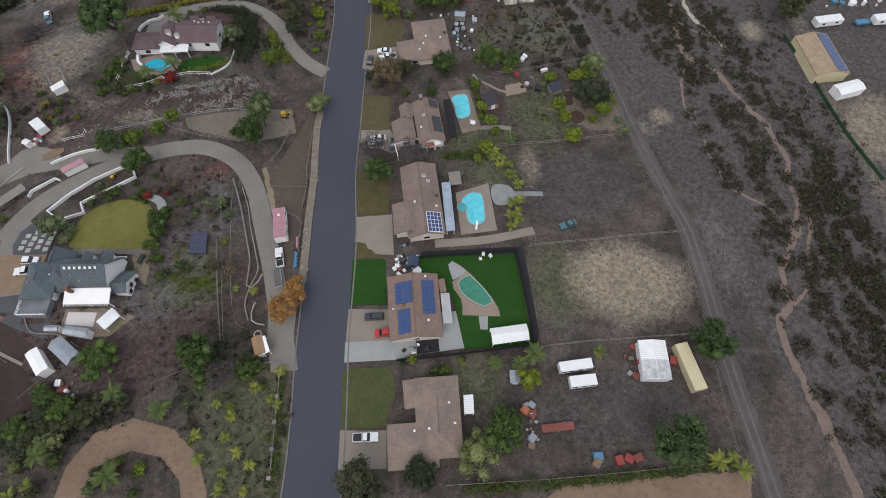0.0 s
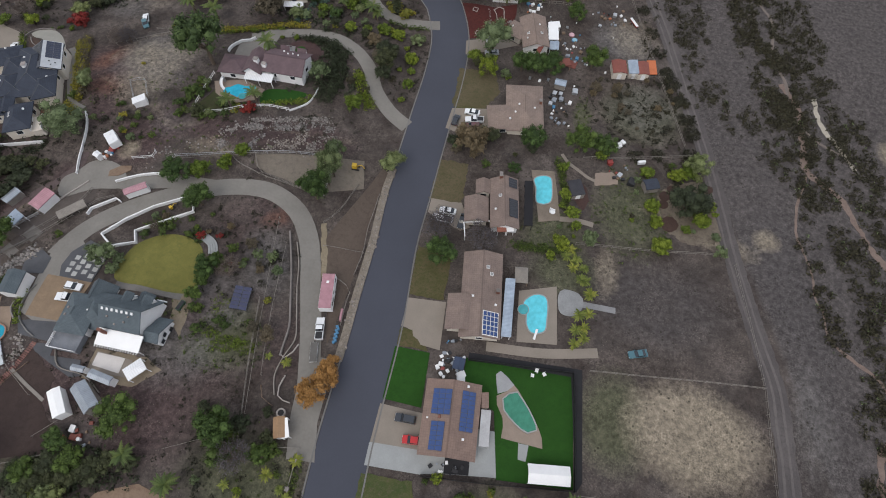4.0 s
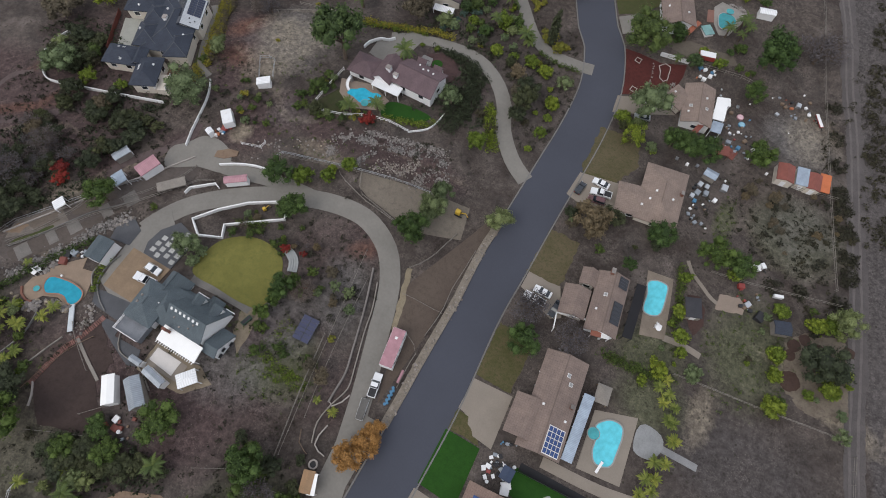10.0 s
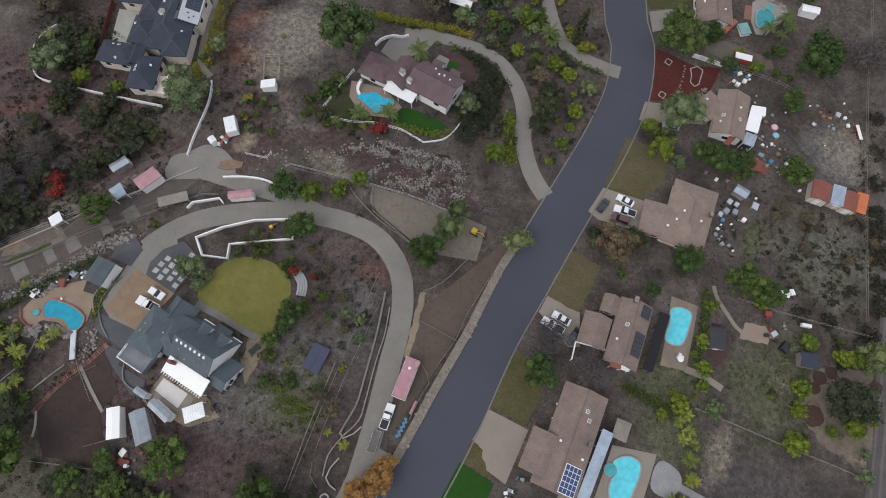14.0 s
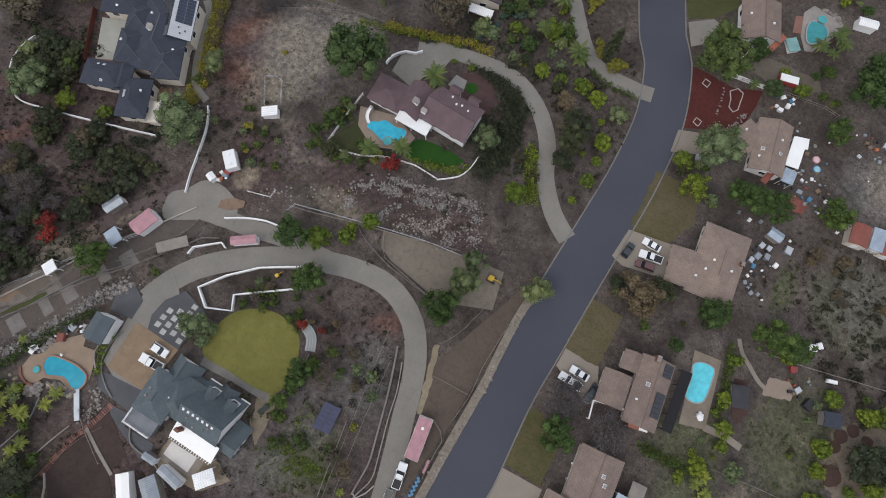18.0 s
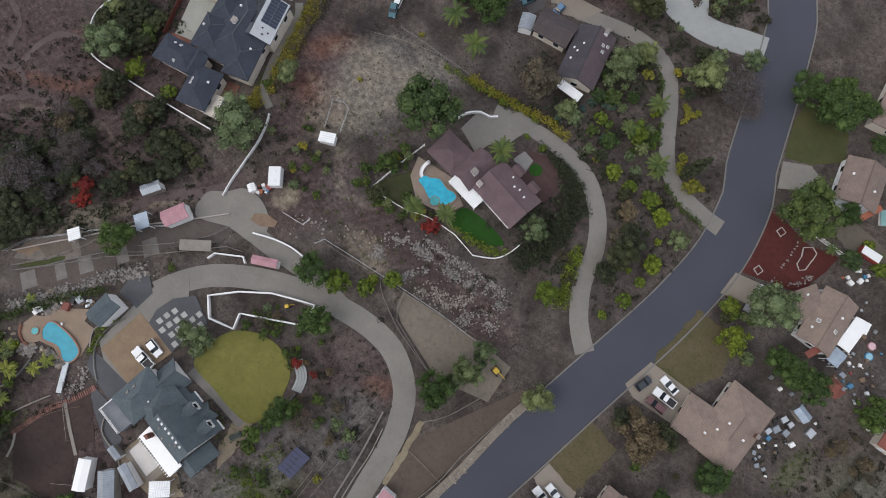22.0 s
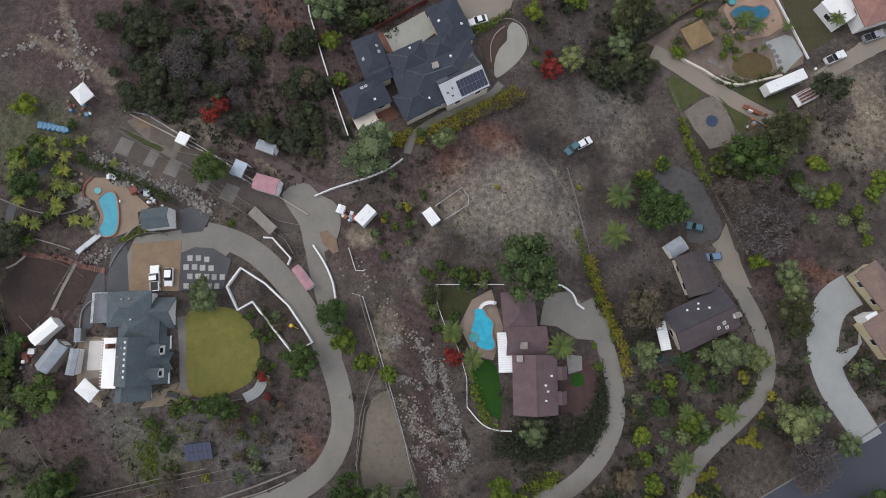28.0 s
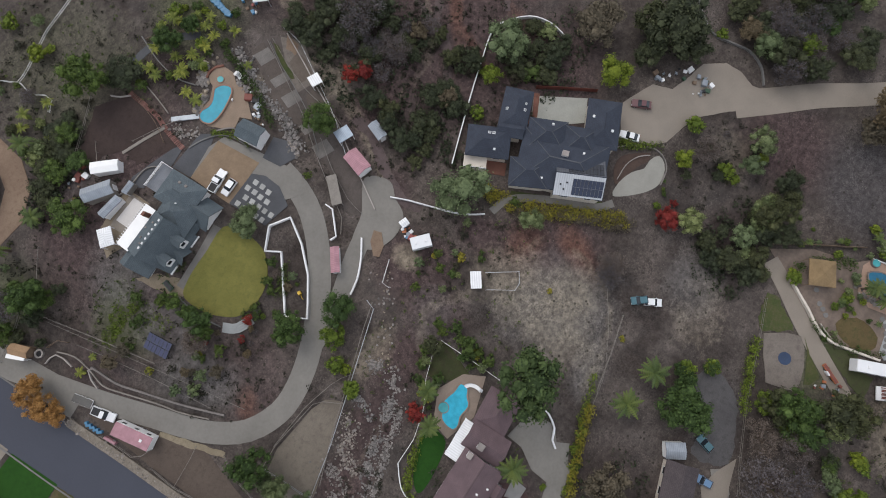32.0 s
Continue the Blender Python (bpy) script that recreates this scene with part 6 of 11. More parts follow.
pool([(-165.0, 191.0), (-166.2, 192.3), (-166.9, 194.2), (-166.5, 197.0), (-167.0, 198.9), (-165.5, 200.8), (-163.9, 200.2), (-162.6, 198.5), (-161.1, 197.7), (-161.2, 195.9), (-162.2, 194.3), (-163.0, 192.3)], POOL_TEAL, "dark blue lagoon pool with palms",
     [(-166.3, 189.5), (-168.8, 190.7), (-169.3, 194.5), (-170.4, 201.1), (-165.0, 203.3), (-161.3, 204.1), (-158.9, 200.2), (-158.0, 195.0), (-160.1, 191.3)], plain("sandstone_paving", (0.30, 0.205, 0.155), 0.85, vary=0.2), ((-168.1, 191.5), 0.9), coping=STONE)
sl = thing("pool_slide", *(-91.7, 127.6), "white curved fibreglass pool slide", "pool slide")
bm = bmesh.new()
rows = []
for i, a in enumerate(np.linspace(2.6, 4.6, 13)):
    c, d, z = math.cos(a), math.sin(a), 1.9 - 1.5 * i / 12
    rows.append([bm.verts.new(((1.6 + o) * c, (2.2 + o) * d, z + q)) for o, q in ((-0.42, 0.3), (-0.3, 0.0), (0.3, 0.0), (0.42, 0.3), (0.36, -0.15), (-0.36, -0.15))])
for a, b in zip(rows, rows[1:]):
    for k in range(6):
        bm.faces.new((a[k], b[k], b[(k + 1) % 6], a[(k + 1) % 6]))
bmesh.ops.recalc_face_normals(bm, faces=bm.faces[:])
part("chute", bm, WHITE, sl)
part("ladder", boxed(-1.8, 0.8, -0.2, -1.2, 1.4, 1.9), ALU, sl)
drape("patio", [(-5.7, 45.3), (5.2, 46.0), (5.1, 36.5), (-6.0, 35.0), (-11.4, 33.9), (-11.8, 38.1), (-5.6, 38.6)], PALE_CONC, 0.11, "pale concrete patio behind the solar-roofed house", "paving")
drape("patio", [(13.6, 81.6), (14.9, 83.7), (18.8, 83.2), (20.1, 80.8), (18.6, 77.2), (14.6, 77.1)], plain("grey_slab", (0.23, 0.235, 0.24), 0.85), 0.13, "round grey concrete slab among palms", "paving", curved=True)
ribbon("path", straight_line([(19.8, 80.5), (28.2, 80.7)]), 1.6, plain("grey_path", (0.21, 0.21, 0.215), 0.85), 0.1, "narrow grey concrete path", "path")
ribbon("path", smooth_line([(-2.1, 64.9), (11.5, 65.9), (24.5, 68.7)], 2), 2.4, TAN_DRIVE, 0.09, "tan concrete path along the fence", "path")
ribbon("path", smooth_line([(10.3, 127.7), (12.3, 125.1), (15.7, 123.0), (18.7, 121.2), (21.9, 120.4)], 1.0), 1.0, TAN_DRIVE, 0.09, "winding tan garden path", "path")
ribbon("path", smooth_line([(11.6, 105.0), (16.6, 105.7), (21.2, 105.4)], 2), 1.6, TAN_DRIVE, 0.09, "short paved garden path", "path")
drape("patio", [(20.7, 123.6), (25.5, 125.3), (27.4, 124.0), (27.5, 121.3), (20.5, 118.8), ], DECK_STONE, 0.09, "worn paved garden terrace", "paving", wobble=0.4)
drape("sandy_yard", [(23.8, 5.7), (52.9, 7.9), (66.6, 8.3), (64.6, 1.1), (20.3, 1.6)], SAND, 0.07, "sandy yard beyond the southern fence", "yard", wobble=0.6)
ribbon("lane", smooth_line([(-155.9, 171.0), (-154.3, 173.8), (-151.9, 177.3), (-147.9, 182.6), (-144.5, 187.6), (-141.2, 192.8), (-137.3, 199.1), (-133.3, 205.6)], 2), 3.9, TAN_DRIVE, 0.1, "narrow tan lane below a curved white wall", "path")
drape("lawn", [(-144.2, 186.1), (-141.4, 189.0), (-139.0, 192.1), (-137.6, 193.4), (-135.2, 192.2), (-134.5, 191.0), (-138.2, 189.8), (-141.8, 188.1)], GREEN_LAWN, 0.11, "narrow green lawn beside the court", "lawn", wobble=0.3)
drape("garden_yard", [(-158.2, 169.5), (-163.7, 178.3), (-165.9, 187.6), (-168.4, 190.5), (-171.3, 201.6), (-163.2, 204.6), (-153.9, 208.3), (-151.3, 208.0), (-148.7, 201.8), (-146.6, 191.8), (-148.8, 186.1), (-152.2, 181.1), (-154.8, 177.1), (-156.5, 172.7)], plain("tan_yard_paving", (0.150, 0.115, 0.095), 0.9, vary=0.3, fine=1.2), 0.08, "tan landscaped yard with beds inside a white wall", "yard")
drape("garden_bed", [(-151.2 + 3.4 * math.cos(k * 0.35), 195.6 + 4.9 * math.sin(k * 0.35)) for k in range(18)], patchy("brown_ground_cover", (0.085, 0.06, 0.03), (0.11, 0.085, 0.04), (0.06, 0.06, 0.025)), 0.13, "round bed of brown ground cover", "garden", wobble=0.4)
drape("lawn", [(-171.4, 203.7), (-171.1, 214.2), (-157.7, 215.9), (-153.5, 208.7), (-162.3, 205.7)], patchy("shaded_lawn", (0.055, 0.052, 0.03), (0.07, 0.062, 0.036), (0.045, 0.05, 0.025)), 0.1, "dull olive lawn behind the pool wall", "lawn", wobble=0.3)
drape("lawn", [(-145.2, 190.5), (-147.0, 198.2), (-143.8, 199.3), (-144.2, 203.2), (-138.6, 203.5), (-139.4, 200.7), (-142.3, 195.0)], patchy("shaded_grass", (0.05, 0.06, 0.026), (0.065, 0.07, 0.033), (0.05, 0.045, 0.03)), 0.07, "rough dark grass below the white wall", "lawn", wobble=0.5)
drape("driveway", [(-148.8, 210.4), (-160.0, 228.2), (-156.9, 233.4), (-145.8, 211.5)], TAN_DRIVE, 0.1, "tan paved drive lined with parked vehicles", "driveway", wobble=0.3)
stones = thing("stepping_stones", *(-154.3, 201.2), "round grey stepping stones across a pale terrace", "stepping stones")
sz = stones.matrix_basis.translation
for p in [(-157.3, 198.8), (-156.2, 200.1), (-154.8, 201.0), (-153.5, 201.7), (-152.1, 202.2), (-150.5, 202.5), (-152.9, 185.4), (-152.2, 186.6), (-151.3, 187.8), (-155.4, 183.3)]:
    part("stepping_stone", rod(bmesh.new(), (p[0] - sz.x, p[1] - sz.y, hz(*p) - sz.z - 0.1), (p[0] - sz.x, p[1] - sz.y, hz(*p) - sz.z + 0.17), 0.6, 12), KERB, stones)
drape("patio", [(-157.2, 198.9), (-159.0, 204.2), (-158.4, 205.9), (-153.6, 208.1), (-151.1, 205.4), (-149.0, 203.4), (-150.1, 201.6), (-155.0, 200.8)], PALE_CONC, 0.12, "pale paved terrace with stepping stones", "paving")
drape("courtyard", [(-157.4, 102.8), (-163.8, 113.8), (-158.2, 116.3), (-154.1, 111.1), (-152.9, 104.8)], plain("courtyard_concrete", (0.30, 0.30, 0.27), 0.85, vary=0.15), 0.12, "pale enclosed courtyard", "paving")
ribbon("path", smooth_line([(-128.3, 109.3), (-133.3, 111.5), (-138.4, 119.9), (-142.1, 128.5), (-145.7, 131.9)], 1.5), 1.8, DRIVE, 0.1, "curved concrete path round the house", "path")
drape("patio", [(-147.1, 130.9), (-150.8, 130.5), (-154.4, 131.8), (-156.9, 133.8), (-159.3, 133.9), (-161.5, 135.2), (-160.7, 137.3), (-158.1, 138.7), (-154.8, 138.5), (-150.8, 135.6)], plain("pale_garden_paving", (0.27, 0.262, 0.235), 0.85, vary=0.15), 0.1, "pale garden terrace that winds among low walls", "paving", curved=True)
drape("garden_bed", [(-149.8, 129.8), (-152.5, 127.8), (-155.9, 127.6), (-158.7, 130.2), (-160.8, 133.3), (-159.1, 133.8), (-156.2, 132.3), (-153.0, 131.3), (-150.2, 131.5)], patchy("brown_bark_mulch", (0.06, 0.04, 0.034), (0.08, 0.055, 0.045), (0.045, 0.03, 0.026)), 0.08, "brown mulched bed edged with stone", "garden", curved=True)
drape("mulch_garden", [(-78.6, 142.7), (-80.8, 145.7), (-79.7, 149.6), (-76.5, 151.5), (-72.2, 150.7), (-68.8, 147.6), (-68.1, 142.7)], patchy("maroon_bark_mulch", (0.06, 0.036, 0.036), (0.078, 0.048, 0.046), (0.05, 0.03, 0.03)), 0.07, "maroon mulch garden beside the mauve-roofed house", "garden", wobble=0.4)
drape("patio", [(-81.3, 144.7), (-80.9, 148.3), (-77.8, 148.2), (-77.0, 145.0)], plain("grey_flagstones", (0.2, 0.195, 0.19), 0.85, vary=0.2), 0.1, "grey flagstone terrace beside the house", "paving")
drape("lawn", [((-75.7, 147.0)[0] + 1.6 * math.cos(k * 0.52), (-75.7, 147.0)[1] + 1.6 * math.sin(k * 0.52)) for k in range(12)], LAWN, 0.12, "small round green lawn in mulch", "lawn")
drape("lawn", [(-134.9, 110.5), (-140.2, 121.9), (-144.4, 129.6), (-143.6, 129.8), (-138.4, 120.7), (-133.9, 110.7)], GREEN_LAWN, 0.09, "narrow green lawn strip under the eaves", "lawn")
ribbon("brick_path", straight_line([(-158.3, 103.1), (-153.3, 105.5), (-150.8, 105.5)]), 1.3, BRICK, 0.14, "red brick path along the courtyard", "path")
drape("brick_terrace", [(-137.9, 101.7), (-139.8, 106.2), (-137.0, 107.3), (-135.2, 103.1)], BRICK, 0.12, "red brick terrace between two wings", "paving")
drape("patio", [(-86.9, 39.1), (-86.8, 43.6), (-78.6, 43.3), (-78.2, 39.4)], TAN_DRIVE, 0.1, "tan terrace behind the slate-roofed house", "paving")
drape("tiled_pad", [(-86.5, 40.4), (-86.5, 43.3), (-80.2, 43.3), (-80.2, 39.9)], plain("white_tiles", (0.55, 0.52, 0.5), 0.7, vary=0.1), 0.17, "square pale tiled terrace", "paving")
drape("dark_apron", [(-106.6, 43.6), (-108.5, 46.5), (-102.8, 48.2), (-97.2, 48.2), (-96.9, 43.3)], DARK_PAVE, 0.1, "dark paving beside the garage", "paving")
drape("dark_apron", [(-96.9, 43.0), (-96.7, 40.5), (-89.5, 40.9), (-87.9, 37.7), (-90.0, 36.9), (-95.5, 38.8), (-100.5, 40.7), (-102.8, 42.4)], DARK_PAVE, 0.09, "dark paving running down beside the garage", "paving")
drape("tilled_bed", [(-98.8, 18.0), (-105.3, 23.9), (-104.3, 32.6), (-103.0, 35.9), (-101.5, 43.8), (-99.4, 39.9), (-93.0, 36.1), (-93.8, 31.2), (-91.1, 28.2), (-86.8, 26.1), (-85.4, 22.9)], patchy("tilled_maroon_soil", (0.042, 0.030, 0.028), (0.058, 0.041, 0.037), (0.034, 0.025, 0.023)), 0.06, "tilled bed of dark maroon soil", "garden", wobble=0.6)
ribbon("timber_edging", straight_line([(-103.4, 36.0), (-98.5, 33.6), (-93.3, 31.3)]), 0.7, GREY_WOOD, 0.25, "pale timber edging of the tilled bed", "path")
drape("sandy_mound", [(-110.0, 89.0), (-110.5, 90.8), (-108.2, 92.9), (-105.5, 93.5), (-105.0, 92.2), (-107.4, 89.8)], SAND, 0.3, "heap of tan sand beside the turning area", "sand", kind="")
drape("dark_apron", [(-115.3, 57.8), (-116.7, 61.9), (-114.4, 64.9), (-110.4, 63.0), (-109.9, 58.6)], DARK_PAVE, 0.19, "dark paved parking bay", "paving")
ribbon("path", smooth_line([(-91.4, 59.6), (-84.0, 60.2), (-75.5, 60.3)], 2), 2.2, plain("grey_brick_path", (0.15, 0.14, 0.13), 0.9), 0.1, "grey paved path beside the lawn", "path")
TAN_GRAVEL = patchy("tan_gravel", (0.195, 0.158, 0.115), (0.235, 0.192, 0.142), (0.155, 0.125, 0.092))
drape("gravel_yard", [(-87.5, 37.5), (-87.3, 44.1), (-75.9, 44.5), (-72.1, 42.6), (-76.1, 37.8)], TAN_GRAVEL, 0.05, "tan gravel round the tiled terrace", "yard", wobble=0.4)
drape("gravel_yard", [(-71.7, 50.7), (-72.2, 55.6), (-73.4, 61.2), (-75.2, 62.5), (-78.3, 62.3), (-81.7, 61.6), (-80.2, 60.2), (-77.6, 59.8), (-76.2, 56.8), (-75.4, 54.1)], TAN_GRAVEL, 0.05, "tan gravel yard below the oval lawn", "yard", wobble=0.4)
drape("dark_patio", [(-6.9, 38.9), (-1.5, 39.7), (-1.1, 35.7), (-6.5, 35.0)], BLACK_PATH, 0.16, "dark matted corner of the patio", "paving")
drape("terrace_bed", [(-132.8, 42.9), (-130.0, 49.1), (-126.9, 54.8), (-121.5, 61.2), (-118.8, 59.5), (-123.0, 51.4), (-129.6, 41.8)], patchy("brown_terrace_soil", (0.085, 0.07, 0.062), (0.105, 0.087, 0.077), (0.068, 0.055, 0.05)), 0.06, "brown terraced bed below the animal pens", "garden", wobble=0.3)
drape("pen_floor", [(-135.4, 50.5), (-134.9, 53.0), (-132.6, 57.0), (-129.3, 55.2), (-132.1, 50.4)], patchy("brown_pen_floor", (0.12, 0.098, 0.082), (0.145, 0.12, 0.10), (0.10, 0.08, 0.068)), 0.13, "trodden brown floor of an animal pen", "paddock", wobble=0.2)
drape("pen_floor", [(-130.7, 58.8), (-125.6, 67.9), (-122.6, 67.3), (-125.1, 60.8), (-127.7, 58.0)], patchy("brown_pen_soil", (0.10, 0.082, 0.07), (0.12, 0.10, 0.086), (0.085, 0.068, 0.058)), 0.12, "trodden brown floor of the lower animal pen", "paddock", wobble=0.2)
drape("grass_strip", [(-133.9, 44.8), (-133.9, 46.2), (-131.6, 49.9), (-129.8, 53.7), (-129.0, 53.2), (-130.8, 48.8)], GREEN_LAWN, 0.13, "narrow grass strip along the pens", "lawn", wobble=0.3)
PEN_SLAB = plain("worn_slab", (0.155, 0.142, 0.132), 0.9, vary=0.3)
for quad in ([(-132.4, 44.4), (-131.3, 47.2), (-127.7, 45.7), (-128.9, 42.8)], [(-129.6, 50.8), (-128.8, 52.8), (-125.2, 51.3), (-126.0, 49.2)], [(-127.6, 55.2), (-126.5, 57.9), (-122.9, 56.4), (-124.0, 53.6)], [(-124.3, 62.5), (-123.4, 64.8), (-119.7, 63.3), (-120.6, 60.9)], [(-121.8, 67.8), (-120.6, 70.9), (-116.9, 69.3), (-118.2, 66.1)]):
    drape("pen_slab", quad, PEN_SLAB, 0.1, "worn pale concrete slab in the terraced yard", "paving")
drape("pen_floor", [(-137.5, 46.3), (-136.9, 49.7), (-134.3, 51.1), (-134.5, 47.9)], SAND, 0.12, "sandy floor of the end pen", "paddock", wobble=0.3)
ribbon("curving_track", smooth_line([(-108.7, 19.1), (-112.1, 20.1), (-116.3, 21.2), (-119.9, 23.1), (-123.1, 26.2), (-126.0, 30.0)], 1.0), 1.9, DARK_PAVE, 0.08, "dark curving path below the palm grove", "path")
drape("terrace_strip", [(-133.6, 41.5), (-137.2, 46.3), (-133.4, 53.9), (-130.3, 59.5), (-126.3, 67.2), (-119.9, 77.1), (-113.5, 86.9), (-110.8, 84.3), (-110.1, 81.0), (-116.3, 72.1), (-122.1, 60.8), (-126.4, 51.2), (-131.1, 41.6)], patchy("terrace_soil", (0.088, 0.074, 0.068), (0.112, 0.095, 0.087), (0.07, 0.058, 0.053)), 0.045, "brown terraced strip between pens and rock bank", "yard", wobble=0.3)
RING_MULCH = patchy("dark_ring_mulch", (0.058, 0.036, 0.03), (0.075, 0.048, 0.04), (0.045, 0.028, 0.024))
drape("mulch_bed", [(43.0 + 1.6 * math.cos(k * 0.63), 122.9 + 1.6 * math.sin(k * 0.63)) for k in range(10)], RING_MULCH, 0.13, "round dark mulch bed in the sandy garden", "garden", wobble=0.3)
drape("mulch_bed", [(46.7 + 1.4 * math.cos(k * 0.63), 122.3 + 1.4 * math.sin(k * 0.63)) for k in range(10)], RING_MULCH, 0.13, "round dark mulch bed in the sandy garden", "garden", wobble=0.3)
drape("mulch_bed", [(41.0 + 1.7 * math.cos(k * 0.63), 120.2 + 1.7 * math.sin(k * 0.63)) for k in range(10)], RING_MULCH, 0.13, "round dark mulch bed in the sandy garden", "garden", wobble=0.3)
drape("mulch_bed", [(40.6 + 1.5 * math.cos(k * 0.63), 117.3 + 1.5 * math.sin(k * 0.63)) for k in range(10)], RING_MULCH, 0.13, "round dark mulch bed in the sandy garden", "garden", wobble=0.3)
drape("mulch_bed", [(42.2 + 2.6 * math.cos(k * 0.63), 111.0 + 2.6 * math.sin(k * 0.63)) for k in range(10)], RING_MULCH, 0.13, "round dark mulch bed in the sandy garden", "garden", wobble=0.3)
drape("mulch_bed", [(53.2 + 1.5 * math.cos(k * 0.63), 125.0 + 1.5 * math.sin(k * 0.63)) for k in range(10)], RING_MULCH, 0.13, "round dark mulch bed in the sandy garden", "garden", wobble=0.3)
# chequered paving slabs
base = thing("chequered_court", *(-101.6, 63.7), "dark paved court set with pale square slabs", "paving")
bo = base.matrix_basis.translation
court = drape("dark_base", [(-105.5, 58.8), (-106.8, 61.6), (-106.5, 65.6), (-103.9, 69.6), (-97.3, 68.0), (-97.1, 58.7)], DARK_PAVE, 0.2, "", "", parent=base)
court.matrix_parent_inverse = base.matrix_basis.inverted()
slab = bmesh.new()
box(slab, -0.72, -0.72, 0.1, 0.72, 0.72, 0.28, bevel=0.03)
slab_me = bpy.data.meshes.new("slab")
slab.to_mesh(slab_me)
slab_me.materials.append(plain("pale_slab", (0.36, 0.36, 0.35), 0.8, vary=0.12, each=0.25))
(ux, uy), (vx, vy) = (-100.2, 67.7), (-100.2, 60.9)
SLAB_TURN = math.atan2(uy - vy, ux - vx)
for x, y in [(-104.3, 60.7), (-104.3, 62.5), (-104.0, 64.3), (-102.3, 60.0), (-102.3, 61.8), (-102.1, 63.5), (-102.0, 65.3), (-100.2, 60.9), (-100.2, 62.6), (-100.1, 64.4), (-100.0, 66.0), (-100.0, 67.7), (-98.1, 60.2), (-98.1, 62.1), (-98.0, 63.5), (-98.0, 65.0), (-98.0, 66.6)]:
    shared("slab", slab_me, base, Matrix.Translation((x - bo.x, y - bo.y, hz(x, y) - bo.z + 0.02)) @ Matrix.Rotation(SLAB_TURN, 4, "Z") @ Matrix.Scale(0.85, 4))


# ---- walls and fences ----
def wall(name, pts, tall, thick, material, label, closed=False, curved=True):
    line = smooth_line(pts, 1.2, closed) if curved else straight_line(pts, 2.0, closed)
    if closed:
        line.append(line[0])
    bm = bmesh.new()
    rows = []
    for p, n in zip(line, normals2d(line)):
        z = hz(p.x, p.y)
        rows.append([bm.verts.new((p.x + n.x * o, p.y + n.y * o, z + h)) for o, h in ((-thick / 2, -0.6), (-thick / 2, tall), (thick / 2, tall), (thick / 2, -0.6))])
    for a, b in zip(rows, rows[1:]):
        for k in range(4):
            bm.faces.new((a[k], b[k], b[(k + 1) % 4], a[(k + 1) % 4]))
    for r in (rows[0], rows[-1]):
        bm.faces.new(r)
    bmesh.ops.recalc_face_normals(bm, faces=bm.faces[:])
    return tagged(part(name, bm, material, None), label, "wall")


def fence(pts, tall, gap, material, label, rails=2, thick=0.12, rail=0.06, curved=False, panel=None):
    """Posts and rails along a line, as one thing."""
    gap = max(gap, 2.4)
    line = smooth_line(pts, 0.5) if curved else straight_line(pts, 0.5)
    ox, oy = line[0].x, line[0].y
    ob = thing("fence", ox, oy, label, "fence")
    oz = hz(ox, oy)
    bm = bmesh.new()
    box(bm, -thick / 2, -thick / 2, -0.5, thick / 2, thick / 2, tall + 0.1)
    me = bpy.data.meshes.new("post")
    bm.to_mesh(me)
    bm.free()
    me.materials.append(material)
    stops, run = [line[0]], 0.0
    for a, b in zip(line, line[1:]):
        run += (b - a).length
        if run >= gap:
            stops.append(b)
            run = 0.0
    if (stops[-1] - line[-1]).length > 0.3:
        stops.append(line[-1])
    at = [Vector((p.x - ox, p.y - oy, hz(p.x, p.y) - oz)) for p in stops]
    for p in at:
        shared("post", me, ob, Matrix.Translation(p))
    for kind, mat, lo, hi, wide in [("rail", material, tall * (k + 1) / rails - 0.05 - rail, tall * (k + 1) / rails - 0.05 + rail, rail) for k in range(rails)] + ([("panel", panel, 0.05, tall, 0.04)] if panel else []):
        bm = bmesh.new()
        ring = [[bm.verts.new((p.x + n.x * o, p.y + n.y * o, p.z + h)) for o, h in ((-wide / 2, lo), (-wide / 2, hi), (wide / 2, hi), (wide / 2, lo))] for p, n in zip(at, normals2d(at))]
        for a, b in zip(ring, ring[1:]):
            for k in range(4):
                bm.faces.new((a[k], b[k], b[(k + 1) % 4], a[(k + 1) % 4]))
        bm.faces.new(ring[0]), bm.faces.new(ring[-1][::-1])
        bmesh.ops.recalc_face_normals(bm, faces=bm.faces[:])
        part(kind, bm, mat, ob)
    return ob


wall(*FIRE_PIT)
wall("retaining_wall", [(-97.8, 69.0), (-102.0, 71.8), (-98.4, 77.2), (-93.4, 82.4), (-88.2, 85.9), (-85.2, 87.8), (-83.0, 83.3), (-94.4, 74.5), (-92.6, 71.4)], 1.0, 0.35, WHITE, "white painted wall enclosing a sunken garden strip", True, False)
wall("retaining_wall", [(-107.0, 87.7), (-102.7, 90.4), (-98.4, 92.2), (-94.9, 92.8)], 0.9, 0.35, WHITE, "low white curved wall beside the upper lane")
wall("retaining_wall", [(-108.9, 76.6), (-108.8, 78.5), (-104.1, 82.7), (-102.6, 82.1)], 0.9, 0.3, WHITE, "low white garden wall with a step", curved=False)
wall("retaining_wall", [(-57.5, 84.0), (-55.2, 78.0), (-53.4, 72.8), (-50.9, 64.5), (-49.5, 59.5), (-49.3, 54.4), (-49.2, 52.2)], 0.7, 0.4, STONE, "low pale retaining wall beside the long driveway")
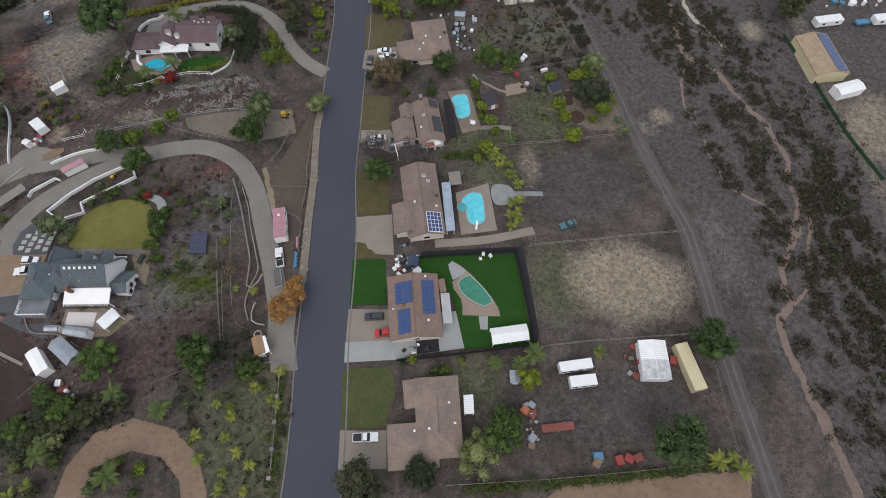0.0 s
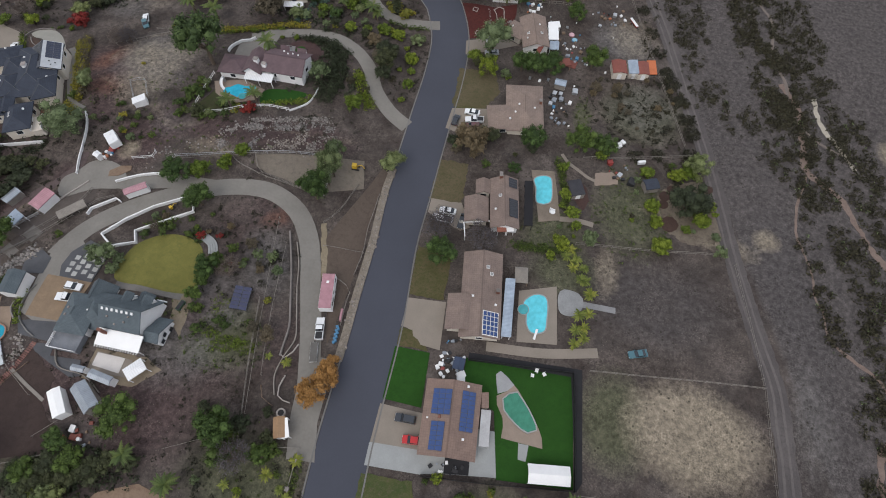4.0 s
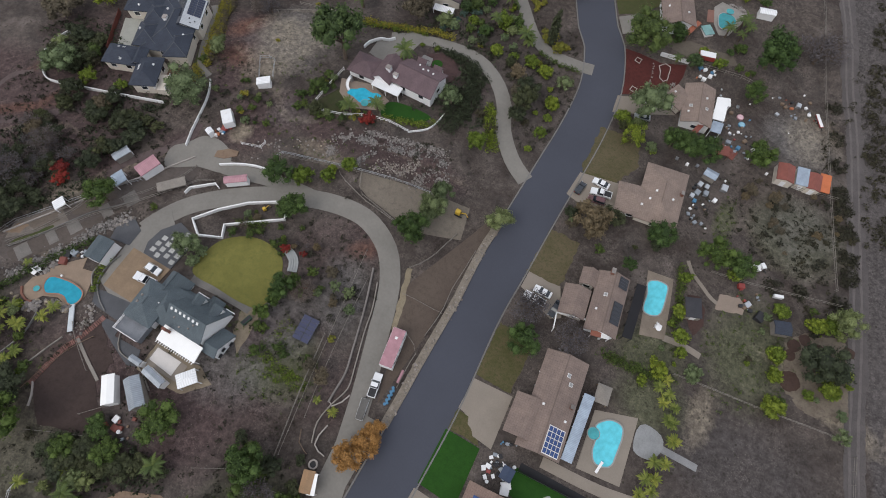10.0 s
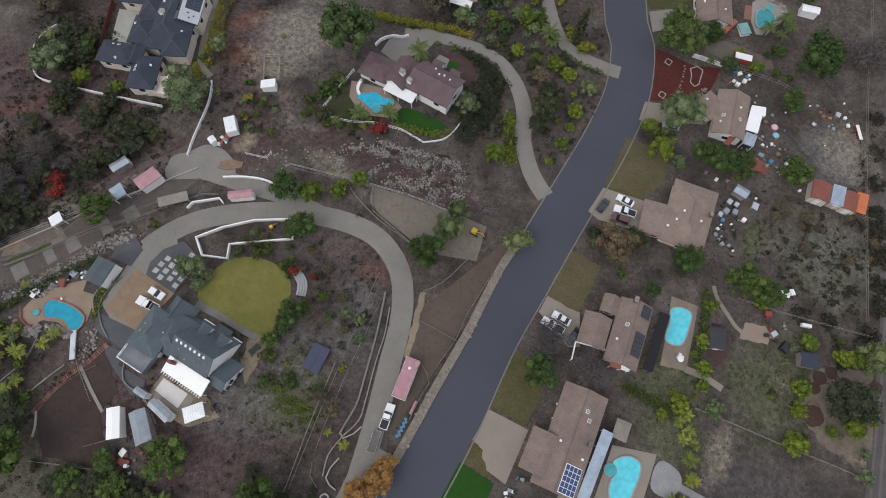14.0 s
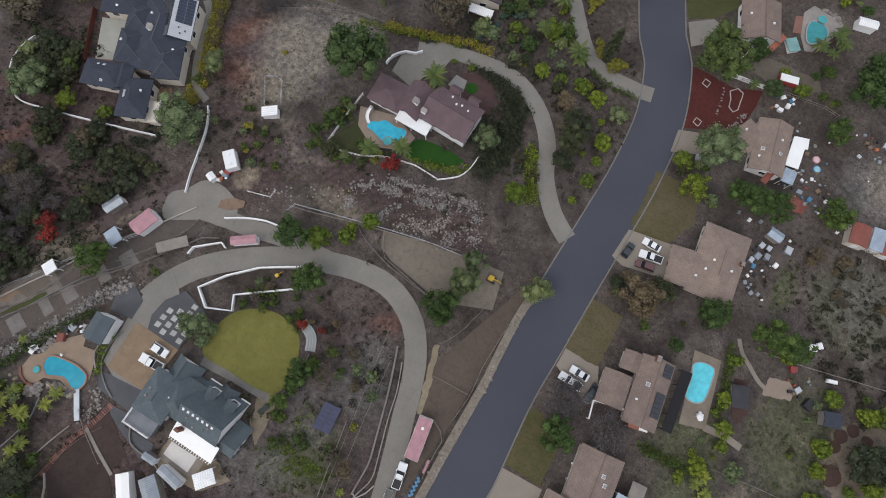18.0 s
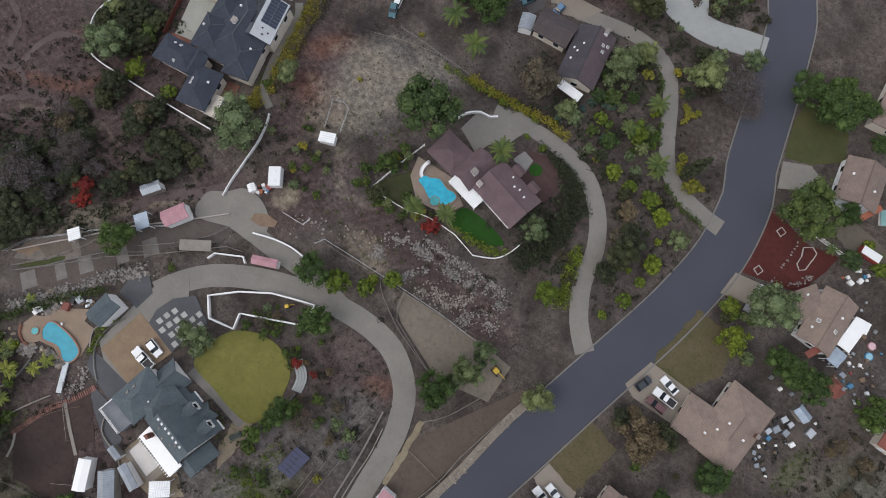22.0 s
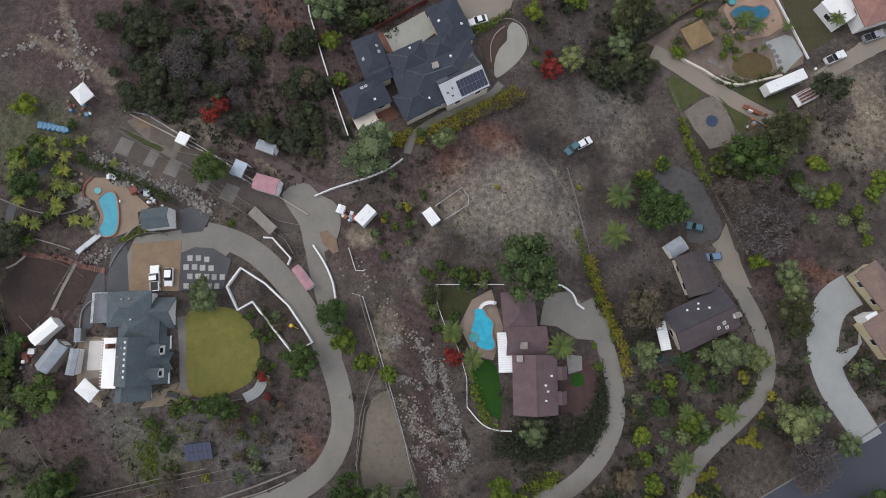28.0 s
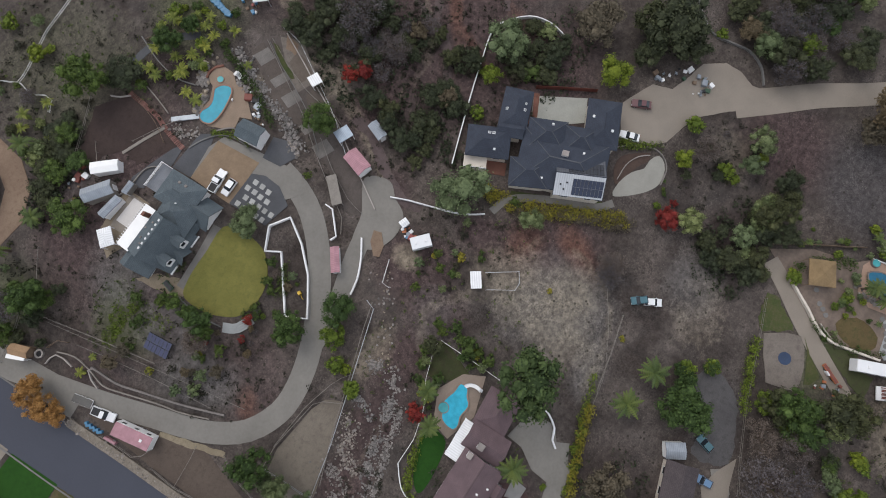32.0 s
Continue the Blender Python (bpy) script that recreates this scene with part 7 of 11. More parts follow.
wall("retaining_wall", [(-54.8, 81.5), (-52.4, 75.5), (-50.9, 69.5), (-48.3, 61.2), (-47.2, 56.8), (-48.4, 52.1), (-48.9, 47.5), (-47.5, 43.3)], 0.5, 0.25, GREY_WOOD, "low timber edging between driveway and slope")
wall("retaining_wall", [(-154.5, 176.7), (-152.5, 179.7), (-150.2, 183.5), (-148.4, 185.9), (-146.9, 188.6), (-146.3, 191.6), (-146.9, 195.5), (-148.3, 202.2)], 0.9, 0.5, STUCCO, "curved cream wall round a landscaped yard")
wall("retaining_wall", [(-97.3, 141.3), (-97.1, 143.9), (-95.1, 146.8), (-92.7, 147.7), (-91.5, 149.3)], 1.0, 0.35, WHITE, "white curved wall beside the forecourt")
wall("retaining_wall", [(-70.4, 121.9), (-66.4, 125.4), (-65.1, 129.1), (-65.0, 132.3)], 0.6, 0.2, WHITE, "white low wall below the green lawn")
wall("retaining_wall", [(-126.9, 108.3), (-125.1, 105.8), (-123.3, 102.1), (-121.5, 96.6), (-120.0, 91.8), (-118.4, 87.9)], 0.9, 0.22, WHITE, "white boundary wall below the charcoal-roofed house")
wall("boundary_wall", [(-132.7, 95.6), (-137.5, 94.0), (-142.1, 92.5), (-147.4, 90.8), (-153.0, 89.1), (-158.8, 87.5), (-162.9, 86.3), (-167.0, 85.8), (-170.1, 87.5), (-172.9, 89.9), (-174.8, 92.9), (-175.2, 97.4), (-173.7, 102.4)], 1.1, 0.24, WHITE, "long white boundary wall round the oaks")
fence([(-106.2, 95.8), (-103.0, 96.8), (-100.1, 97.7), (-101.2, 99.5)], 1.2, 2.0, WHITE, "short white rail fence at the creek head", 2, 0.1, 0.06)
wall("boundary_wall", [(-20.4, 188.2), (-15.7, 189.1), (-11.7, 189.9)], 1.5, 0.2, WHITE, "white boundary wall beside the red mulch garden", curved=False)
fence([(-97.3, 130.9), (-97.5, 123.1), (-97.5, 114.6), (-93.1, 115.8), (-88.7, 117.2), (-83.1, 120.4), (-76.5, 122.0), (-70.4, 121.9)], 1.3, 2.2, WHITE, "white post-and-rail fence round the pool garden", 2, 0.12, 0.08)
fence([(-95.9, 96.7), (-95.6, 98.9), (-85.7, 101.8), (-74.4, 105.1), (-64.5, 107.8), (-52.8, 110.1), (-52.9, 104.4), (-52.7, 97.2)], 1.3, 2.6, ALU, "grey metal pipe fence along the creek", 2, 0.1, 0.06)
fence([(-52.8, 97.5), (-58.5, 97.3), (-71.5, 99.5), (-74.4, 105.1)], 1.0, 2.0, GREY_WOOD, "weathered timber paddock fence", 2)
fence([(-138.1, 45.2), (-137.6, 49.7), (-132.3, 58.3), (-127.1, 66.7), (-120.9, 74.0)], 1.4, 2.4, ALU, "galvanised pen fence along the track", 2, 0.09, 0.05)
fence([(-133.4, 44.0), (-129.2, 50.8), (-123.6, 60.1), (-117.6, 67.8), (-112.3, 75.5)], 1.2, 2.4, GREY_WOOD, "timber pen fence on the lower side", 2)
fence([(22.9, 63.8), (34.1, 65.1), (48.3, 67.0), (64.0, 68.5)], 1.5, 2.6, GREY_WOOD, "weathered timber boundary fence", 2)
fence([(64.0, 68.5), (64.4, 55.4), (65.0, 42.9)], 1.4, 2.6, GREY_WOOD, "wire and post fence beside the dirt track", 2, 0.1, 0.04)
fence([(22.3, 36.4), (34.8, 37.7), (47.4, 38.5), (63.2, 39.7)], 1.5, 2.6, GREY_WOOD, "grey timber fence behind parked trailers", 2)
fence([(64.5, 32.8), (64.0, 22.1), (64.2, 12.3)], 1.3, 2.8, GREY_WOOD, "leaning wire fence beside the track", 2, 0.1, 0.04)
fence([(0.1, 6.2), (20.9, 7.1), (38.2, 8.3), (60.8, 10.1)], 1.5, 2.6, GREY_WOOD, "dark boundary fence behind the hedge", 2)
fence([(-11.4, 33.4), (-3.6, 34.1), (5.9, 35.1), (21.7, 37.0), (20.5, 50.5), (19.0, 62.4), (9.8, 61.7), (-5.8, 60.6)], 1.7, 2.4, BLACK, "black slatted fence round the artificial lawn", 2, 0.1, 0.05, panel=BLACK)
fence([(16.7, 97.7), (27.1, 99.4), (38.0, 100.9), (47.1, 102.3), (54.0, 103.2)], 1.5, 2.5, GREY_WOOD, "grey timber fence across the back gardens", 2)
fence([(16.5, 127.7), (25.2, 129.7), (36.3, 132.7), (48.3, 135.8)], 1.4, 2.6, GREY_WOOD, "timber fence between back gardens", 2)
fence([(59.2, 101.0), (61.5, 86.0), (63.8, 69.2)], 1.4, 2.6, GREY_WOOD, "fence along the back of the bare lot", 2, 0.1, 0.04)
fence([(12.2, 252.8), (21.3, 221.4), (30.2, 195.2), (37.6, 170.5), (46.5, 139.4)], 1.3, 3.0, GREY_WOOD, "weathered fence along the dirt track", 2, 0.1, 0.05)
fence([(-158.9, 168.7), (-163.4, 175.9), (-167.5, 183.4), (-169.8, 187.4)], 1.5, 2.4, WOOD, "brown board fence round the landscaped yard", 2, 0.12, 0.06, panel=WOOD)
fence([(23.4, 163.6), (32.4, 165.2), (40.4, 167.0)], 1.4, 2.6, GREY_WOOD, "timber fence behind the red-roofed shed", 2)
fence([(-18.1, 188.4), (-7.7, 191.1), (4.6, 193.8), (8.2, 193.5)], 1.5, 2.5, GREY_WOOD, "grey boundary fence beside the mulch garden", 2, 0.12, 0.05)
fence([(-124.9, 147.3), (-116.5, 149.2), (-107.0, 150.8)], 1.1, 2.6, GREY_WOOD, "low weathered fence along the dirt lot", 2)
fence([(-147.1, 174.2), (-136.8, 177.7), (-123.7, 181.6), (-110.9, 186.6), (-101.2, 191.0)], 1.3, 2.8, GREY_WOOD, "wire fence beside the straggling hedge", 2, 0.1, 0.04)
fence([(-96.1, 98.0), (-90.2, 99.6), (-79.9, 102.9), (-69.6, 105.9), (-56.9, 110.2)], 1.3, 2.6, GREY_WOOD, "grey timber fence along the creek bed", 2)
fence([(-57.1, 80.5), (-56.1, 72.4), (-54.8, 63.2), (-53.0, 53.0), (-51.7, 46.9)], 0.8, 2.4, GREY_WOOD, "low timber rail fence on the slope", 1)
fence([(-134.4, 44.7), (-131.1, 51.1), (-128.4, 58.6), (-127.4, 66.8), (-124.7, 72.5)], 1.2, 2.6, GREY_WOOD, "timber fence along the terraced pens", 2)
fence([(-91.1, -7.1), (-93.6, -1.8), (-107.0, -3.9), (-117.1, -2.6)], 1.0, 2.4, WHITE, "white rail fence in the weedy paddock", 2, 0.1, 0.06)
fence([(-93.6, -1.8), (-92.8, 2.5), (-95.2, 7.2), (-91.7, 9.2)], 1.0, 2.4, WHITE, "short white two-rail fence", 2, 0.1, 0.06)
fence([(-118.2, 20.3), (-121.4, 22.7), (-123.7, 25.4), (-126.0, 28.7)], 1.2, 2.4, WOOD, "reddish timber fence below the palms", 3, curved=True)
fence([(-57.3, 29.5), (-47.3, 31.9), (-38.4, 33.6)], 1.2, 2.4, GREY_WOOD, "timber fence above the planted slope", 2)
fence([(-58.3, 64.6), (-55.6, 50.5), (-53.0, 38.9), (-51.6, 32.1)], 1.0, 2.4, GREY_WOOD, "old timber fence running down the slope", 2)
fence([(117.8, 146.4), (121.3, 124.3), (123.7, 105.6), (127.7, 86.0)], 1.3, 2.6, GREEN_BIN, "green mesh fence beside the barn", 2, 0.1, 0.05, panel=GREEN_BIN)

BED = plain("bed_edging", (0.33, 0.30, 0.28), 0.9)
wall("bed_edging", [(-19.2, 184.3), (-17.7, 186.1), (-16.0, 185.7), (-15.5, 183.1), (-15.1, 180.9), (-16.0, 179.6), (-17.5, 180.3), (-18.0, 182.4)], 0.25, 0.25, BED, "kidney-shaped stone edging in red mulch", True)
for p in ((-25.5, 183.0), (-22.7, 172.1)):
    wall("bed_edging", [(p[0] + dx, p[1] + dy) for dx, dy in ((-0.9, -0.7), (0.7, -1.0), (0.9, 0.7), (-0.7, 0.9))], 0.2, 0.25, BED, "small square stone bed edging in mulch", True, False)
ribbon("rubble_base", smooth_line([(-36.8, 111.2), (-37.2, 104.8), (-37.0, 98.0), (-36.4, 88.6), (-36.3, 81.3), (-36.3, 71.3), (-36.1, 62.0), (-36.0, 54.5)], 1.0), 2.0, patchy("rubble_stone", (0.17, 0.145, 0.12), (0.24, 0.21, 0.175), (0.11, 0.095, 0.08), 0.5, 2.5), 0.35, "low rubble bank between road and brown yard", "wall", thick=0.7)
OLD_BRICK = plain("worn_red_brick", (0.20, 0.10, 0.085), 0.9, vary=0.35, each=0.4)
steps = thing("brick_steps", *(-104.7, 32.5), "long flight of red brick garden steps", "steps")
so = steps.matrix_basis.translation
run = smooth_line([(-105.8, 23.7), (-105.4, 27.4), (-104.7, 32.5), (-103.3, 36.2), (-102.3, 39.8), (-101.7, 42.7)], 0.42)
for p, q in zip(run, run[1:]):
    m = Matrix.Translation((p.x - so.x, p.y - so.y, hz(p.x, p.y) - so.z)) @ Matrix.Rotation(math.atan2(q.y - p.y, q.x - p.x), 4, "Z")
    part("brick_step", boxed(-0.16, -0.6, -0.2, 0.16, 0.6, 0.16, m, bevel=0.02), OLD_BRICK, steps)
ribbon("timber_ramp", straight_line([(-105.8, 36.3), (-109.9, 41.2)]), 1.1, plain("pale_bridge_sheet", (0.42, 0.45, 0.48), 0.6), 0.6, "pale metal-decked footbridge beside the pool", "path", thick=0.3)
wall("terrace_wall", [(-137.6, 46.2), (-133.7, 53.8), (-130.6, 59.4), (-126.6, 67.4), (-120.1, 77.0), (-114.1, 86.5)], 0.5, 0.25, BED, "pale timber wall along the terraces", curved=False)
wall("pen_kerb", [(-133.6, 44.2), (-130.5, 49.3), (-128.2, 54.2), (-124.7, 60.6), (-118.3, 68.1)], 0.4, 0.18, KERB, "pale kerb along the lower side of the pens", curved=False)
fence([(-159.2, 102.2), (-162.7, 108.2), (-166.3, 114.7)], 1.6, 2.2, plain("red_stained_timber", (0.12, 0.032, 0.022), 0.8), "red-stained board fence behind the courtyard", 2, 0.12, 0.06, panel=plain("red_stained_boards", (0.105, 0.03, 0.022), 0.8))
wall("garden_wall", [(-157.0, 125.4), (-159.9, 128.7), (-162.2, 133.8), (-161.3, 137.0), (-159.2, 138.6), (-155.8, 139.1)], 0.5, 0.22, STONE, "low curved stone wall round the looping path")
wall("garden_wall", [(-150.9, 129.7), (-155.1, 129.7), (-158.4, 131.2), (-160.2, 133.3)], 0.4, 0.2, STONE, "low curved stone edging of a brown bed")
wall("garden_wall", [(-204.5, 121.5), (-199.4, 126.2), (-196.1, 131.2), (-196.6, 136.2), (-197.1, 140.7), (-195.3, 144.9), (-191.3, 147.9)], 0.6, 0.35, KERB, "winding pale stone wall below the oaks")
wall("garden_wall", [(-168.7, 190.5), (-169.6, 195.8), (-171.3, 201.6), (-167.2, 203.2), (-161.9, 205.4), (-156.6, 207.5), (-152.4, 209.2)], 0.6, 0.2, WHITE, "white wall behind the lagoon pool", curved=False)
wall("garden_wall", [(-148.8, 187.6), (-147.8, 189.4), (-147.0, 191.5)], 0.5, 0.2, STUCCO, "low pale wall of a paved terrace")
wall("bed_edging", [(-110.4, 21.4), (-109.2, 26.2), (-107.9, 30.8), (-106.6, 34.6)], 0.4, 0.25, GREY_WOOD, "low weathered timber edging above the steps")
wall("bed_edging", [(-105.4, 24.3), (-103.8, 22.2), (-102.8, 19.9)], 0.35, 0.3, BED, "pale rubble edging beside the steps")
fence([(-100.1, 16.1), (-94.3, 18.7), (-88.3, 21.3), (-85.0, 22.8)], 1.0, 2.4, GREY_WOOD, "timber fence along the lower side of the tilled bed", 2)
wall("bed_edging", [(-118.3, 18.4), (-115.7, 24.7), (-114.5, 31.0), (-115.5, 35.9)], 0.4, 0.25, KERB, "low pale edging round the tilled garden")
wall("bed_edging", [(-96.6, 43.5), (-93.6, 38.7), (-87.0, 37.9), (-82.2, 35.2)], 0.5, 0.2, GREY_WOOD, "low timber edging beside the sheds")
wall("driveway_edging", [(-73.6, 60.5), (-72.6, 66.4), (-73.1, 72.4)], 0.3, 0.25, KERB, "pale kerb below the oval lawn")
wall("garden_wall", [(-118.3, 37.1), (-119.8, 36.8), (-121.6, 37.4), (-122.9, 38.7)], 0.5, 0.45, BRICK, "curved terracotta brick seat beside the pool")
wall("garden_wall", [(-109.6, 55.6), (-110.2, 53.0), (-109.9, 49.8), (-108.3, 47.0), (-104.8, 44.6), (-102.6, 43.7)], 0.4, 0.25, KERB, "low curved stone kerb beside the paved court")
wall("garden_wall", [(-112.7, 57.4), (-111.8, 53.1), (-111.9, 49.1), (-109.2, 46.4)], 0.4, 0.3, STONE, "low stone wall along the pool garden")
fence([(-50.1, 88.9), (-48.4, 91.3), (-46.8, 95.0), (-45.8, 99.1), (-44.8, 103.2)], 1.0, 2.4, GREY_WOOD, "double timber rail above the brown yard", 2, curved=True)
fence([(-48.1, 82.4), (-44.7, 82.8), (-41.0, 82.9), (-37.7, 83.1)], 0.6, 2.4, GREY_WOOD, "low pale pole rail across the brown yard", 1)
fence([(-38.4, 76.4), (-37.8, 83.3), (-38.6, 90.2), (-38.4, 96.4), (-38.4, 101.7)], 0.9, 2.4, GREY_WOOD, "rail of old timber along the stone wall", 2)
# stone pillars of the roadside fence
pillar_line = straight_line([(-38.5, 30.9), (-38.1, 20.6), (-37.8, 11.7), (-37.6, 3.3)], 0.5)
pf = thing("pillar_fence", pillar_line[0].x, pillar_line[0].y, "roadside fence of pale pillars with timber rails", "fence")
po = pf.matrix_basis.translation
pil = bmesh.new()
box(pil, -0.35, -0.35, -0.5, 0.35, 0.35, 1.25)
box(pil, -0.43, -0.43, 1.25, 0.43, 0.43, 1.38)
pil_me = bpy.data.meshes.new("pillar")
pil.to_mesh(pil_me)
pil_me.materials.append(STONE)
last = None
for p in pillar_line[::11]:
    q = Vector((p.x - po.x, p.y - po.y, hz(p.x, p.y) - po.z))
    shared("pillar", pil_me, pf, Matrix.Translation(q))
    if last:
        for h in (0.5, 0.95):
            part("rail", rod(bmesh.new(), last + Vector((0, 0, h)), q + Vector((0, 0, h)), 0.06, 6), GREY_WOOD, pf)
    last = q


# ---- small buildings ----
def shed(a, b, c, tall, rise, kind, roof, walls, label, name="shed", posts=None, over=0.15, windows=False, category="shed"):
    ob = thing(name, (a[0] + c[0]) / 2, (a[1] + c[1]) / 2, label, category)
    w = Wing(ob, a, b, c, tall, rise, kind, roof, walls, over, windows, posts=posts or False)
    if not posts:
        opening(w.wall, "door", w.m @ pose(w.hl - over, 0, 0.0, 0, 0, -90), 1.1, min(2.0, tall - 0.4))
    return w


shed((-9.0, 60.4), (-9.1, 57.5), (-6.4, 57.6), 2.2, 0.4, "gable", plain("navy_canopy", (0.03, 0.045, 0.085), 0.6), None, "black canopy over side-yard equipment", "canopy_tent", posts=ALU, category="tent")
shed((-123.4, 75.4), (-119.9, 74.3), (-117.2, 79.4), 2.8, 0.9, "gable", PINK_RIB, WHITE, "shed with faded pink corrugated roof")
shed((-101.3, 83.3), (-96.6, 86.8), (-98.1, 88.2), 2.3, 0.5, "gable", PINK_RIB, WHITE, "small white kiosk with pink sheet roof", "kiosk")
shed((-131.6, 75.5), (-129.3, 74.6), (-127.1, 78.5), 2.3, 0.5, "gable", GREY_RIB, GREY_WOOD, "grey sheet-roofed pump shed")
shed((-133.4, 57.8), (-131.0, 56.6), (-129.4, 59.0), 2.1, 0.3, "shed", WHITE_RIB, None, "open animal shelter with white roof", "animal_shelter", posts=WHITE)
shed((-126.8, 70.5), (-123.5, 69.0), (-121.6, 71.6), 2.3, 0.3, "shed", BLUE_RIB, None, "open animal shelter with pale blue roof", "animal_shelter", posts=WHITE)
shed((-115.2, 114.6), (-113.8, 112.6), (-110.1, 114.1), 2.0, 0.4, "shed", WHITE_RIB, WHITE, "small white goat shed at a pen")
fence([(-115.6, 115.7), (-119.9, 121.9), (-116.4, 124.2), (-112.4, 117.8)], 1.2, 2.0, ALU, "grey wire pen beside the goat shed", 2, 0.08, 0.05)
shed((-116.2, 93.7), (-114.4, 93.0), (-113.7, 94.6), 2.0, 0.3, "gable", WHITE_RIB, WHITE, "tiny white metal utility shed")
shed((-141.8, 34.1), (-138.6, 36.8), (-141.3, 39.3), 2.4, 1.0, "hip", WHITE, None, "white canopy tent on the hillside", "canopy_tent", posts=ALU, category="tent")
shed((-87.7, 28.2), (-91.8, 32.9), (-89.8, 34.7), 2.6, 0.3, "gable", PATIO_WHITE, WHITE, "plain white metal storage shed")
shed((-81.7, 30.3), (-87.2, 34.4), (-85.6, 37.4), 2.6, 0.9, "gable", GREY_RIB, GREY_WOOD, "storage shed with grey metal roof")
shed((-85.1, 37.6), (-79.6, 36.8), (-79.2, 38.7), 2.3, 0.4, "gable", GREY_RIB, WHITE, "narrow grey metal potting shed")
shed((-89.3, 38.2), (-86.3, 38.2), (-86.0, 39.6), 2.1, 0.4, "gable", GREY_RIB, GREY_WOOD, "small grey metal tool shed")
shed((-76.3, 38.6), (-73.6, 41.9), (-75.8, 44.2), 2.2, 0.4, "hip", WHITE_RIB, None, "white slatted timber pergola", "pergola", posts=WHITE, category="pergola")
shed((-114.8, 51.2), (-110.3, 51.7), (-110.7, 57.5), 3.3, 1.1, "gable", TILE_SLATE, WHITE, "slate-roofed cabana beside the pool", "cabana")
shed((-108.2, 173.1), (-105.9, 169.3), (-102.6, 170.8), 2.4, 0.5, "gable", GREY_RIB, WHITE, "white garden shed with grey roof")
shed((-45.6, 38.4), (-44.1, 34.1), (-41.6, 34.8), 2.3, 0.8, "gable", plain("orange_timber_roof", (0.30, 0.19, 0.11), 0.8), WOOD, "timber shed with orange-brown roof")
shed((12.4, 116.9), (14.3, 112.1), (17.9, 113.6), 2.3, 0.5, "hip", plain("dark_shed_roof", (0.035, 0.035, 0.042), 0.8), GREY_WOOD, "dark-roofed timber garden pavilion")
wall("planter_wall", [(-46.6, 48.1), (-47.1, 45.4), (-46.8, 43.4), (-45.4, 42.6), (-43.7, 42.4)], 0.45, 0.25, BED, "curved pale edging of a round planter")
wall("planter_wall", [(-49.3, 52.6), (-48.1, 51.9), (-46.7, 53.8), (-46.0, 55.9)], 0.5, 0.25, BED, "hooked end of the pale retaining wall", curved=False)
fence([(-50.9, 44.6), (-49.6, 41.7), (-47.2, 41.0)], 0.9, 2.4, WOOD, "small timber rail round a planting bed", 2)
fence([(-42.0, 74.3), (-38.0, 72.4), (-38.2, 68.4), (-37.8, 62.7)], 1.1, 2.4, GREY_WOOD, "grey timber yard rail beside the road", 2)
well = thing("stone_well", *(-44.8, 39.9), "round stone well ring beside the driveway", "well")
for k in range(10):
    a = k * math.pi / 5
    part("stone", boxed(-0.3, -0.17, 0, 0.3, 0.17, 0.6, Matrix.Translation((0.85 * math.cos(a), 0.85 * math.sin(a), 0)) @ Matrix.Rotation(a + math.pi / 2, 4, "Z"), bevel=0.04), BED, well)
part("cover", rod(bmesh.new(), (0, 0, -0.2), (0, 0, 0.3), 0.72, 14), BLACK, well)
shed((-44.0, 38.4), (-42.3, 34.5), (-40.7, 35.1), 2.3, 0.25, "shed", PATIO_WHITE, None, "white sheet lean-to at the orange-roofed shed", "lean_to", posts=WHITE)
shed((33.9, 123.0), (35.1, 119.7), (38.6, 122.0), 2.3, 0.5, "gable", TILE_BLACK, GREY_WOOD, "small slate-roofed tool shed")
shed((22.3, 168.9), (23.2, 163.2), (27.8, 164.0), 2.8, 0.6, "gable", RUST_RIB, STUCCO, "long shed with rust-red roof")
shed((27.6, 170.6), (28.4, 164.6), (31.5, 165.1), 2.4, 0.3, "shed", BLUE_RIB, STUCCO, "lean-to with blue-grey sheet roof")
shed((30.7, 170.3), (31.3, 164.7), (34.9, 165.5), 2.6, 0.5, "gable", RUST_RIB, STUCCO, "small shed with rust-red roof")
shed((33.8, 171.7), (34.5, 165.6), (37.2, 166.4), 2.4, 0.2, "shed", plain("orange_tarp", (0.45, 0.13, 0.05), 0.6), None, "lean-to covered with an orange tarpaulin", "lean_to", posts=WOOD)
shed((1.7, 86.4), (2.2, 82.1), (5.5, 82.3), 2.4, 0.9, "hip", plain("grey_canvas", (0.21, 0.19, 0.17), 0.8), None, "square gazebo with greyish canvas roof", "gazebo", posts=WOOD, category="gazebo")
shed((5.3, 156.7), (5.0, 154.1), (8.7, 154.6), 2.2, 0.6, "gable", BLUE_RIB, GREY_WOOD, "garden shed with blue-grey roof")
shed((4.3, 165.1), (5.2, 162.0), (9.3, 163.8), 2.2, 0.3, "shed", RUST_RIB, None, "rust-red awning over stored goods", "awning", posts=WOOD)
shed((-160.0, 177.2), (-154.4, 179.9), (-157.5, 185.3), 2.6, 0.9, "hip", plain("straw_thatch", (0.205, 0.142, 0.075), 0.95, vary=0.3), None, "straw-thatched open garden pavilion", "gazebo", posts=WOOD, category="gazebo")
shed((11.0, 40.6), (11.5, 36.6), (20.4, 37.7), 2.4, 0.9, "gable", WHITE, None, "white party tent on the artificial lawn", "party_tent", posts=WHITE, category="tent")
WORKSHOP = shed((46.0, 37.2), (45.8, 27.9), (52.3, 28.4), 3.0, 0.7, "gable", WHITE_RIB, WHITE, "white-roofed workshop with worn roof")
